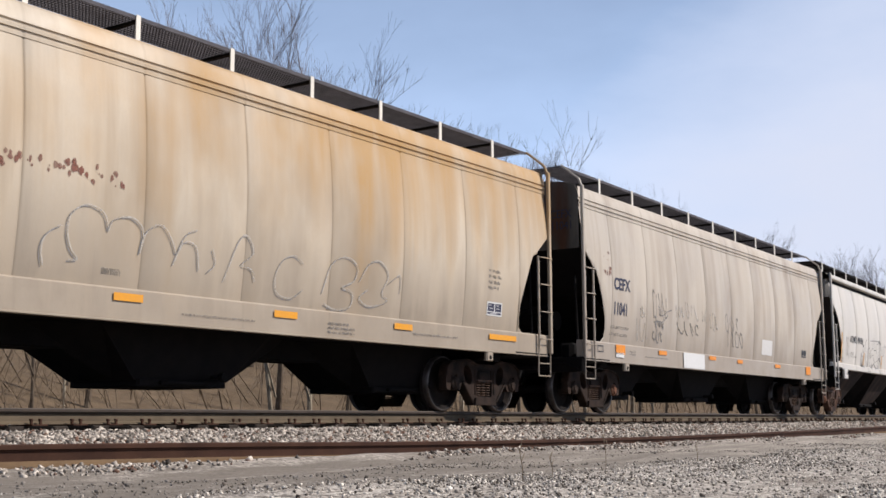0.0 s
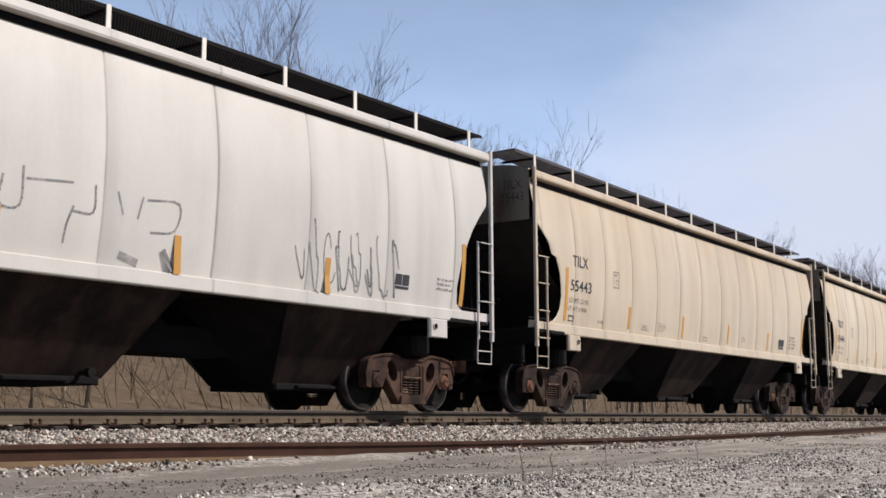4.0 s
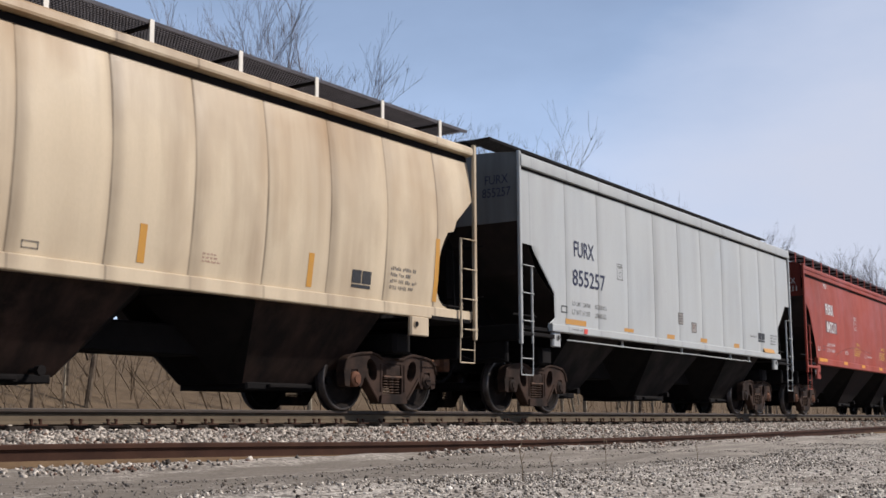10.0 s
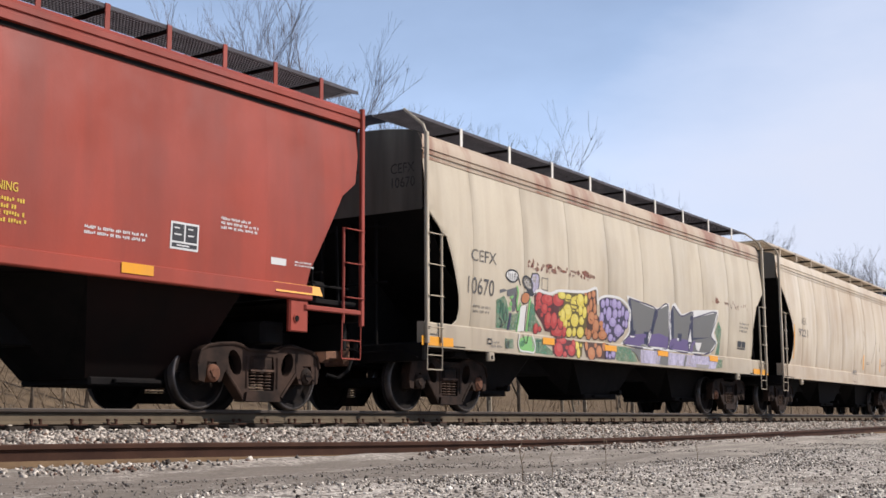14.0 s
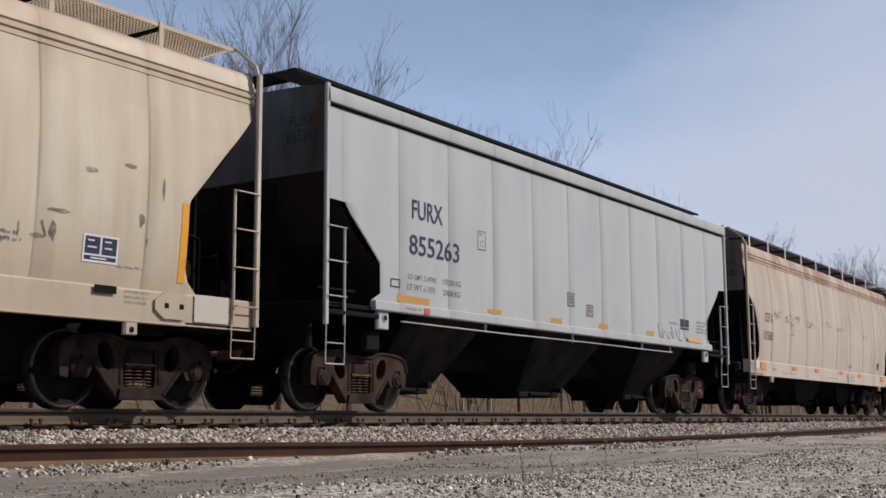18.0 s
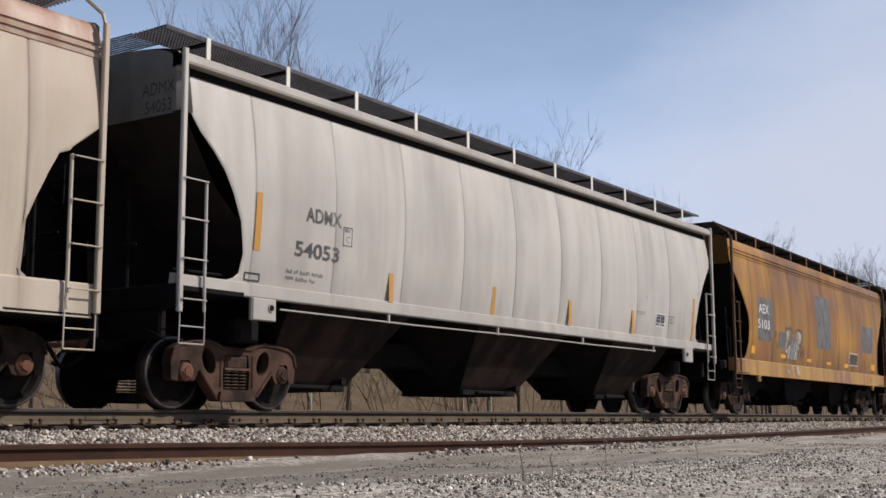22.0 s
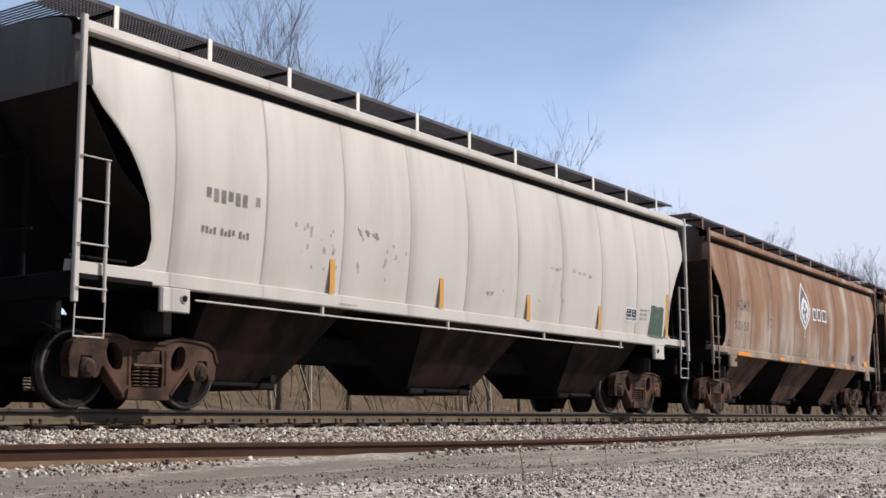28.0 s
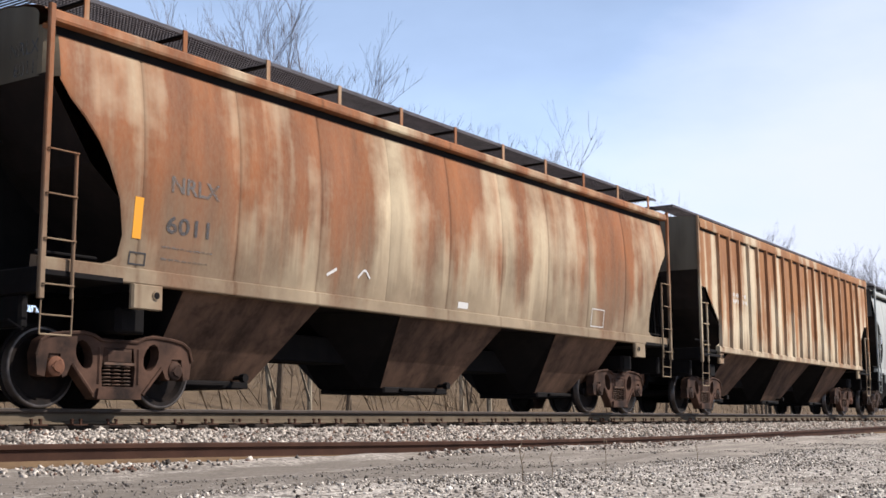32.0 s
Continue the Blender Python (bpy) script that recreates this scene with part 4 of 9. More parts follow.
        for _ in range(count):
            u, z = g.uniform(u0, u1), g.uniform(z0, z1)
            r = g.uniform(0.012, 0.045)
            n = 6
            q = [(u + r * g.uniform(0.5, 1.1) * math.cos(6.283 * i / n), z + r * g.uniform(0.6, 1.6) * math.sin(6.283 * i / n)) for i in range(n)]
            s.add(self.on_side(q, 0.010), [tuple(range(n))])
        part("flaked_paint", s, material, self.root)["kind"] = "stuff"

    def scribble(self, u0, z0, u1, z1, material, seed):
        """Loops and strokes of a sprayed tag that cannot be read."""
        g = random.Random(seed)
        n = max(3, int((u1 - u0) / 0.28))
        for i in range(n):
            cu, w, h = u0 + (u1 - u0) * (i + 0.5) / n, (u1 - u0) / n * 0.7, z1 - z0
            a, b, ph = g.uniform(0.35, 0.6), g.uniform(0.3, 0.5), g.uniform(0, 6.28)
            turn = g.uniform(3.2, 6.5)
            pts = [(cu + w * a * math.cos(ph + turn * k / 11) + w * 0.5 * (k / 11 - 0.5), (z0 + z1) / 2 + h * b * math.sin(ph * 0.7 + turn * k / 11 * g.choice((0.95, 1.05)))) for k in range(12)]
            self.stroke(pts, g.uniform(0.018, 0.034), material)

    def disc(self, u, z, r, material, lift=0.012):
        n = 14
        part("round_mark", Shape().add(self.on_side([(u + r * math.cos(6.2832 * i / n), z + r * math.sin(6.2832 * i / n)) for i in range(n)], lift), [tuple(range(n))]), material, self.root)

    def bulbs(self, spots, fill, dark, light, low=0.009):
        """Sprayed fruit: each a dark outline, its colour and a paler cap."""
        for k, (u, z, a, b) in enumerate(spots):
            ring = lambda f, du, dz: [(u + du + f * a * math.cos(6.2832 * i / 12), z + dz + f * b * math.sin(6.2832 * i / 12)) for i in range(12)]
            self.blob(ring(1.1, 0.004, -0.012), dark, "spray_outline", low + 0.0003 * k)
            self.blob(ring(0.94, 0.0, 0.0), fill, "spray_fill", low + 0.0001 + 0.0003 * k)
            if min(a, b) > 0.05:
                self.blob(ring(0.55, 0.12 * a, 0.25 * b), light, "spray_shine", low + 0.0002 + 0.0003 * k)

    def tag_line(self, pts):
        """A faded outline, dark on one side and chalky on the other."""
        self.stroke(pts, 0.015, SPRAY_SMOKE)
        self.stroke([(u + 0.028, z + 0.022) for u, z in pts], 0.022, SPRAY_CHALK)

    def frame_box(self, u, z, w, h, material, t=0.018, name="plate_mark"):
        s = Shape()
        for a, b, c, d in ((u, z, u + w, z + t), (u, z + h - t, u + w, z + h), (u, z, u + t, z + h), (u + w - t, z, u + w, z + h)):
            s.add(self.on_side([(a, b), (c, b), (c, d), (a, d)], 0.012), [(0, 1, 2, 3)])
        part(name, s, material, self.root)

    def plate_c(self, u, z, material, size=0.25):
        self.frame_box(u, z, size, size * 1.3, material)
        self.mark("C", u + size * 0.32, z + size * 0.25, size * 0.42, material)
        self.bars(u + size * 0.18, z + size * 0.95, size * 0.7, 1, material, 0.05)

    def stencil_panel(self, u, z, w, h, material, paper=None):
        """The consolidated stencil: two dark fields side by side over a narrow one, in a thin pale border."""
        if paper:
            self.patch(u - 0.025, z - 0.025, u + w + 0.025, z + h + 0.025, paper, "paper_label")
        s = Shape()
        for a, b, c, d in ((0.0, 0.47, 0.26, 1.0), (0.53, 1.0, 0.26, 1.0), (0.0, 1.0, 0.0, 0.18)):
            s.add(self.on_side([(u + a * w, z + c * h), (u + b * w, z + c * h), (u + b * w, z + d * h), (u + a * w, z + d * h)], 0.012), [(0, 1, 2, 3)])
        panel = part("stencil_panel", s, material, self.root)
        if paper:
            t = Shape()
            for a, c, n in ((0.08, 0.80, 0.2), (0.08, 0.52, 0.28), (0.62, 0.80, 0.2), (0.62, 0.52, 0.24), (0.2, 0.06, 0.5)):
                t.add(self.on_side([(u + a * w, z + c * h), (u + (a + n) * w, z + c * h), (u + (a + n) * w, z + (c + 0.06) * h), (u + a * w, z + (c + 0.06) * h)], 0.0145), [(0, 1, 2, 3)])
            part("small_print", t, paper, panel)

    def spikes(self, u0, z0, u1, z1, seed, count):
        """Thin pointed strokes of a tag that cannot be read."""
        g = random.Random(seed)
        for _ in range(count):
            u, z = g.uniform(u0, u1), g.uniform(z0, z1)
            a, r, bend = g.uniform(0.3, 2.6), g.uniform(0.08, 0.2), g.uniform(-0.07, 0.07)
            pts = [(u + r * k * math.cos(a) + bend * (1 - k * k), min(z1, max(z0, z + r * k * math.sin(a)))) for k in (-1, -0.4, 0.3, 1)]
            self.stroke(pts, g.choice((0.012, 0.016, 0.022)), INK_SOFT2)

    def stain(self, u, z, w, h, material):
        """A dirty spot with a torn edge."""
        g, n = self.rng, 11
        self.blob([(u + w * g.uniform(0.6, 1.1) * math.cos(6.283 * i / n), z + h * g.uniform(0.6, 1.2) * math.sin(6.283 * i / n)) for i in range(n)], material, "dirt_spot", 0.0085)

    def oval_plate(self, u, z, w, h, material):
        """A thick plate with cut corners welded on the sill, with two dark squares for holes."""
        y = -(self.half(self.t["sill"][0]) + 0.05)
        rim = [(-0.5, -0.18), (-0.26, -0.5), (0.26, -0.5), (0.5, -0.18), (0.5, 0.18), (0.26, 0.5), (-0.26, 0.5), (-0.5, 0.18)]
        plate = part("bracket_plate", Shape().prism([(self.x(u) + a * w, z + b * h) for a, b in rim], y - 0.03, y + 0.004), material, self.root, "cream bracket plate with two dark squares")
        # dark squares on the uncut plate, for the shade in its holes
        for q in (-0.2, 0.2):
            part("dark_plate_square", Shape().box(self.x(u + q * w) - 0.032, y - 0.033, z - 0.03, self.x(u + q * w) + 0.032, y - 0.02, z + 0.03), STEEL_DARK, plate)

    def stroke(self, pts, width, material, name="spray_line", closed=False):
        """A sprayed line along points (u, z)."""
        pts = [Vector((a, b)) for a, b in pts]
        if closed:
            pts.append(pts[0])
        if len(pts) > 2:
            ext = [2 * pts[0] - pts[1]] + pts + [2 * pts[-1] - pts[-2]]
            fine = []
            for a, b, c, d in zip(ext, ext[1:], ext[2:], ext[3:]):
                fine += [0.5 * (2 * b + (c - a) * f + (2 * a - 5 * b + 4 * c - d) * f * f + (3 * b - a - 3 * c + d) * f ** 3) for f in (0.0, 0.25, 0.5, 0.75)]
            pts = fine + [pts[-1]]
        s = Shape()
        for k in range(len(pts) - 1):
            a, b = pts[k], pts[k + 1]
            d = (b - a)
            if d.length < 1e-5:
                continue
            q = Vector((-d.y, d.x)).normalized() * width / 2
            o = d.normalized() * width * 0.3
            s.add(self.on_side([a - q - o, b - q + o, b + q + o, a + q - o], 0.012 + 0.0007 * (k % 3)), [(0, 1, 2, 3)])
        part(name, s, material, self.root)["kind"] = "stuff"

    def blob(self, pts, material, name="spray_fill", lift=0.009):
        """A filled outline that lies on the side."""
        pts = [tuple(q) for q in pts]
        tris = [[pts[i] for i in t] for t in geometry.tessellate_polygon([[Vector((a, b, 0)) for a, b in pts]])]
        for _ in range(4):
            # small enough to follow the side's curve
            fine = []
            for a, b, c in tris:
                if max(math.dist(a, b), math.dist(b, c), math.dist(c, a)) < 0.35:
                    fine.append([a, b, c])
                    continue
                ab, bc, ca = [((p[0] + q[0]) / 2, (p[1] + q[1]) / 2) for p, q in ((a, b), (b, c), (c, a))]
                fine += [[a, ab, ca], [ab, b, bc], [ca, bc, c], [ab, bc, ca]]
            tris = fine
        at, faces = {}, []
        for a, b, c in tris:
            f = [at.setdefault(q, len(at)) for q in (a, b, c)]
            faces.append(f if (b[0] - a[0]) * (c[1] - a[1]) > (c[0] - a[0]) * (b[1] - a[1]) else f[::-1])
        part(name, Shape().add(self.on_side(list(at), lift), faces), material, self.root)


worn_coupler = worn("coupler_rust", (0.2, 0.1, 0.06), (0.1, 0.06, 0.045), 9, 0.85)


def side_frame_mesh():
    """A cast frame: two humps over the bearings, oval windows, an opening for the springs, a thick lower seat."""
    s = Shape()
    y0, y1 = -1.08, -0.93
    half = [(0.0, 0.10), (0.31, 0.10), (0.38, 0.15), (0.68, 0.48), (0.74, 0.36), (0.80, 0.34), (0.83, 0.60), (0.99, 0.60), (1.03, 0.34), (1.13, 0.36), (1.16, 0.60), (1.11, 0.74), (1.0, 0.81), (0.80, 0.845), (0.52, 0.865), (0.38, 0.84), (0.27, 0.79), (0.0, 0.78)]
    outer = half + [(-x, z) for x, z in half[-2:0:-1]]
    window = [(0.50 + a, 0.605 + b) for a, b in ((0.118 * math.cos(t) + 0.04 * math.sin(t), 0.165 * math.sin(t)) for t in (6.2832 * k / 12 for k in range(12)))]
    springs = [(-0.235, 0.25), (0.235, 0.25), (0.25, 0.45), (0.22, 0.70), (-0.22, 0.70), (-0.25, 0.45)]
    loops = [outer, window, [(-x, z) for x, z in window], springs]
    flat = [q for loop in loops for q in loop]
    tris = geometry.tessellate_polygon([[Vector((x, z, 0)) for x, z in loop] for loop in loops])
    n = len(flat)
    faces = []
    for a, b, c in tris:
        turn = (flat[b][0] - flat[a][0]) * (flat[c][1] - flat[a][1]) - (flat[c][0] - flat[a][0]) * (flat[b][1] - flat[a][1])
        faces.append((a, b, c) if turn > 0 else (a, c, b))
        faces.append(tuple(k + n for k in faces[-1][::-1]))
    start = 0
    for loop in loops:
        faces += [(start + k, start + (k + 1) % len(loop), n + start + (k + 1) % len(loop), n + start + k) for k in range(len(loop))]
        start += len(loop)
    s.add([(x, y0, z) for x, z in flat] + [(x, y1, z) for x, z in flat], faces)
    # flanges along the upper edge and the slanting legs
    rim = [(1.16, 0.58), (1.11, 0.73), (1.0, 0.80), (0.80, 0.835), (0.52, 0.855), (0.38, 0.83), (0.27, 0.78)]
    rim = rim + [(-x, z) for x, z in rim[::-1]]
    for (a, b), (c, d) in zip(rim, rim[1:]):
        s.rod((a, y0 - 0.008, b), (c, y0 - 0.008, d), 0.022, 6)
    for q in (-1, 1):
        s.rod((q * 0.37, y0 - 0.006, 0.16), (q * 0.67, y0 - 0.006, 0.49), 0.022, 6)
        s.box(q * 0.83, y0 + 0.02, 0.54, q * 0.97, y1, 0.62, None, 0.01)
        s.box(q * 0.27, y0 - 0.02, 0.28, q * 0.315, y0 + 0.02, 0.70, None, 0.01)
    s.prism([(-0.33, 0.105), (0.33, 0.105), (0.31, 0.225), (-0.31, 0.225)], y0 - 0.04, y1 + 0.03)
    return s.mesh("truck_side_frame", 40)


def spring_mesh():
    s = Shape()
    for x in (-0.145, 0.0, 0.145):
        for k in range(6):
            z = 0.26 + k * 0.042
            ring = [(0.05, 0.0), (0.069, 0.011), (0.05, 0.022)]
            n = 10
            pts = [(x + r * math.cos(a), -1.03 + r * math.sin(a), z + h) for r, h in ring for a in (2 * math.pi * i / n for i in range(n))]
            s.add(pts, [(j * n + i, j * n + (i + 1) % n, (j + 1) * n + (i + 1) % n, (j + 1) * n + i) for j in range(2) for i in range(n)])
    s.box(-0.225, -1.1, 0.50, 0.225, -0.98, 0.53)
    return s.mesh("spring_nest")


def wheel_mesh():
    prof = [(0.09, -0.86), (0.13, -0.86), (0.16, -0.80), (0.34, -0.77), (0.38, -0.835), (0.445, -0.84), (0.455, -0.83), (0.458, -0.735), (0.465, -0.725), (0.487, -0.715), (0.485, -0.70), (0.40, -0.698), (0.36, -0.73), (0.15, -0.72), (0.09, -0.70)]
    return Shape().spin(prof, 36).mesh("wheel", 40)


def cap_mesh():
    s = Shape().spin([(0.0, -1.13), (0.06, -1.13), (0.065, -1.115), (0.10, -1.105), (0.115, -1.09), (0.115, -0.94)], 16)
    for k in range(3):
        a = k * 2.094 + 0.4
        s.box(0.062 * math.cos(a) - 0.016, -1.125, 0.062 * math.sin(a) - 0.016, 0.062 * math.cos(a) + 0.016, -1.10, 0.062 * math.sin(a) + 0.016)
    return s.mesh("bearing_cap", 35)

# ------------------------------------------------------------ the ground: one sheet round the middle of the curve
def ground_height(lat):
    """Height over the rails' top, by the distance across the track."""
    return lerp_table([(-3000, -1.2), (-60, -1.0), (-14, -0.68), (-9.5, -0.60), (-7.8, -0.585), (-7.2, -0.60), (-5.4, -0.575), (-4.75, -0.50), (-4.3, -0.46), (-3.6, -0.40),
                       (-2.2, -0.295), (-1.6, -0.262), (-1.2, -0.285), (-0.9, -0.275), (0.9, -0.235), (1.6, -0.24), (3.2, -0.75), (5.0, -0.85), (8.0, -0.3), (14.0, 1.3), (24.0, 3.2), (60.0, 5.0), (681.0, 6.0)], lat)


def unevenness(d, lat):
    """How the gravel and the bank swell and sink, by the place along and across the track."""
    if lat < -4.8:
        z = 0.05 * noise.noise(Vector((d * 0.35, lat * 0.9, 0))) + 0.018 * noise.noise(Vector((d * 1.7, lat * 2.4, 4)))
        return z + (0.10 * max(0.0, noise.noise(Vector((d * 0.25, lat * 0.4, 9)))) if lat < -7.3 else 0.0)
    if lat > 2.5:
        return 0.25 * noise.noise(Vector((d * 0.2, lat * 0.3, 5))) * min(1, (lat - 2.5) / 4)
    return 0.02 * noise.noise(Vector((d * 1.3, lat * 1.9, 2))) if abs(lat) > 1.4 else 0.0


def ground_mesh():
    lats = [-3000, -900, -300, -120, -60, -30, -20, -16] + [-14 + 0.25 * i for i in range(37)] + [-4.75 + 0.125 * i for i in range(53)] + [2.1, 2.6, 3.2, 4, 5, 6, 7, 8, 9, 10, 11.5, 13, 15, 17, 20, 24, 30, 40, 60, 110, 250, 450, 681]
    ss = [-2143, -1500, -900, -500, -250, -120, -60, -30, -15, -8] + [-4 + 0.5 * i for i in range(100)] + [46 + 2 * i for i in range(30)] + [110, 120, 135, 150, 175, 200, 240, 300, 400, 550, 750, 1000, 1400, 1800, 2143.2]
    s = Shape()
    noise.seed_set(3)
    rows = []
    for lat in lats:
        row = []
        for d in ss:
            a = d / TRACK_R
            r = TRACK_R - lat
            z = ground_height(lat) + unevenness(d, lat)
            row.append((math.sin(a) * r, -math.cos(a) * r, RAIL_Z + z))
        rows.append(row)
    s.grid(rows)
    return s.mesh("ground", 60)


def ground_material():
    k = Nodes("gravel_and_leaf_litter", 0.95)
    o = k.sep(k.tc.outputs["Object"])
    rad = k.math("SQRT", k.math("ADD", k.math("MULTIPLY", o[0], o[0]), k.math("MULTIPLY", o[1], o[1])))
    lat = k.math("SUBTRACT", TRACK_R, rad)
    run = k.math("MULTIPLY", k.math("ARCTAN2", o[0], k.math("MULTIPLY", o[1], -1.0)), TRACK_R)
    comb = k.n.new("ShaderNodeCombineXYZ")
    k.l.new(run, comb.inputs[0]), k.l.new(lat, comb.inputs[1])
    flat = comb.outputs[0]

    def scaled(sx, sy):
        m = k.n.new("ShaderNodeMapping")
        m.inputs["Scale"].default_value = (sx, sy, 1)
        k.l.new(flat, m.inputs["Vector"])
        return m.outputs["Vector"]

    def voronoi(scale, out="Color"):
        t = k.n.new("ShaderNodeTexVoronoi")
        t.inputs["Scale"].default_value = scale
        k.l.new(flat, t.inputs["Vector"])
        return t.outputs[out]

    stones = k.sep(voronoi(26.0))[0]
    grit = k.sep(voronoi(70.0))[0]
    gravel = k.mix(k.ramp(k.mix(0.45, stones, grit), 0.15, 0.9), (0.10, 0.086, 0.073), (0.58, 0.525, 0.46))
    soil = k.ramp(k.noise(scaled(0.55, 1.3), 1.1, 6, 0.65), 0.52, 0.66, 0.0, 0.75)
    gravel = k.mix(soil, gravel, k.mix(k.noise(flat, 30, 5, 0.7), (0.075, 0.058, 0.046), (0.17, 0.14, 0.115)))
    gravel = k.mix(k.ramp(voronoi(26.0, "Distance"), 0.018, 0.0, 0.0, 0.9), gravel, (0.03, 0.025, 0.02))
    dust = k.mix(k.ramp(k.noise(scaled(0.35, 2.4), 1.6, 6, 0.6), 0.34, 0.66), (0.17, 0.147, 0.124), (0.41, 0.365, 0.313))
    # the dust is darker and mottled towards the near end of the road
    darker_near = k.ramp(k.math("ADD", run, k.ramp(k.noise(scaled(0.18, 1.6), 1.4, 5, 0.65), 0.2, 0.8, -10.0, 10.0)), 19.0, 8.0)
    dust = k.mix(k.math("MULTIPLY", darker_near, 0.9), dust, k.mix(k.noise(scaled(0.5, 3.0), 9, 6, 0.7), (0.045, 0.038, 0.032), (0.27, 0.236, 0.20)))
    dust = k.mix(k.ramp(k.noise(scaled(1.0, 1.6), 26, 5, 0.7), 0.50, 0.64, 0.0, 0.7), dust, (0.085, 0.073, 0.062))
    litter = k.mix(k.ramp(k.noise(flat, 1.2, 6, 0.7), 0.3, 0.7), (0.07, 0.049, 0.031), (0.15, 0.108, 0.07))
    litter = k.mix(k.ramp(k.noise(flat, 9, 5, 0.75), 0.45, 0.75, 0, 0.7), litter, (0.175, 0.128, 0.083))
    wob = k.math("ADD", lat, k.ramp(k.noise(scaled(0.4, 1.0), 0.9, 5, 0.65), 0.2, 0.8, -0.7, 0.7))
    road = k.math("MULTIPLY", k.ramp(wob, -7.6, -6.9), k.ramp(wob, -4.7, -5.1))
    patchy = k.ramp(k.noise(scaled(0.45, 1.9), 1.7, 6, 0.7), 0.52, 0.62)
    smooth = k.math("MULTIPLY", road, k.ramp(patchy, 0, 1, 1.0, 0.35))
    c = k.mix(smooth, gravel, dust)
    c = k.mix(k.ramp(wob, 2.2, 3.0), c, litter)
    k.colour(c)
    k.bump(k.math("ADD", k.math("MULTIPLY", k.math("MULTIPLY", voronoi(26.0, "Distance"), -5.0), k.ramp(smooth, 0, 1, 1.0, 0.05)), k.noise(flat, 40, 4)), 0.45, 0.008)
    return k.mat


ground = thing("ground", ground_mesh(), ground_material(), "pale gravel, dusty service road and brown leaf litter", "ground", "", "structure",
               Matrix.Translation((0, TRACK_D + TRACK_R, 0)))


# ------------------------------------------------------------ rails, ties and ballast
RAIL_STEEL = worn("dusty_rail_steel", (0.115, 0.088, 0.058), (0.075, 0.055, 0.037), 3, 0.75)
RAIL_RUST = worn("rust_brown_rail", (0.034, 0.016, 0.0105), (0.06, 0.028, 0.017), 3, 0.8)
RAIL_BASE = worn("dusty_rail_base", (0.15, 0.098, 0.055), (0.09, 0.055, 0.032), 3, 0.9)
TIE_WOOD = worn("dark_creosoted_oak", (0.022, 0.017, 0.014), (0.05, 0.04, 0.032), 4, 0.9, 0, 30, 0.5)
RAIL_PROFILE = [(-0.076, -0.18), (0.076, -0.18), (0.074, -0.168), (0.02, -0.155), (0.010, -0.145), (0.009, -0.06), (0.014, -0.045), (0.036, -0.038), (0.037, -0.010), (0.030, 0.0),
                (-0.030, 0.0), (-0.037, -0.010), (-0.036, -0.038), (-0.014, -0.045), (-0.009, -0.06), (-0.010, -0.145), (-0.02, -0.155), (-0.074, -0.168)]


RAIL_HEAD = worn("dark_rail_head", (0.030, 0.020, 0.014), (0.05, 0.033, 0.022), 3, 0.6)


def rail_mesh(lat, s0, s1, step, rise=lambda s: 0.0, profile=None):
    sh = Shape()
    n = int((s1 - s0) / step)
    rows = []
    for y, z in profile or RAIL_PROFILE + RAIL_PROFILE[:1]:
        rows.append([along(s0 + step * i, lat + y, z + rise(s0 + step * i)) for i in range(n + 1)])
    sh.grid(rows)
    return sh.mesh("rail", 35)


track = tagged(new("railway_track", None), "main railway track with dusty steel rails on dark wooden ties", "railway track", "", "structure")
for side in (-1, 1):
    rail = part("rail", rail_mesh(side * 0.753, -60, 420, 2.0, profile=RAIL_PROFILE[15:] + RAIL_PROFILE[:7]), RAIL_STEEL, track, "dusty steel rail with a dark head")
    part("rail_head", rail_mesh(side * 0.753, -60, 420, 2.0, profile=RAIL_PROFILE[6:15] + RAIL_PROFILE[14:15]), RAIL_HEAD, rail, "dark brown rail head")


def tie_mesh(seed):
    rng = random.Random(seed)
    s = Shape().box(-0.115, -1.3, -0.18, 0.115, 1.3, 0.0, None, 0.015)
    s.v = [(x + rng.uniform(-0.008, 0.008), y + rng.uniform(-0.02, 0.02), z + rng.uniform(-0.006, 0.004)) for x, y, z in s.v]
    return s.mesh("tie")


tie_meshes = [tie_mesh(i) for i in range(5)]
plate_mesh = Shape().box(-0.1, -0.18, 0.0, 0.1, 0.18, 0.016).mesh("tie_plate")


def spike_mesh():
    s = Shape()
    for x, y in ((-0.06, -0.10), (0.06, -0.10), (0.05, 0.10)):
        s.box(x - 0.012, y - 0.012, 0.0, x + 0.012, y + 0.012, 0.055)
        s.box(x - 0.02, y - 0.018, 0.042, x + 0.02, y + 0.024, 0.066, None, 0.005)
    return s.mesh("spikes")


spikes = spike_mesh()
rng = random.Random(11)
for i in range(230):
    s = 2.0 + i * 0.53
    c = along(s, rng.uniform(-0.04, 0.04), -0.196)
    m = Matrix.Translation(c) @ Matrix.Rotation(s / TRACK_R + radians(rng.uniform(-1, 1)), 4, "Z")
    tie = part("tie", tie_meshes[i % 5], TIE_WOOD, track, "", m)
    if i < 110:
        for side in (-0.753, 0.753):
            part("tie_plate", plate_mesh, RAIL_RUST, tie, "", Matrix.Translation((0, side, 0.001)))
        part("rail_spikes", spikes, RAIL_RUST, tie, "", Matrix.Translation((0, -0.753, 0.012)))

# the siding's rail, sunk in the gravel beside the road
SIDING = [(-60, -0.31), (5.3, -0.31), (8.3, -0.35), (10.9, -0.388), (13.6, -0.40), (18.4, -0.40), (22.7, -0.38), (29.0, -0.335), (40.0, -0.26), (60, -0.2), (420, -0.2)]
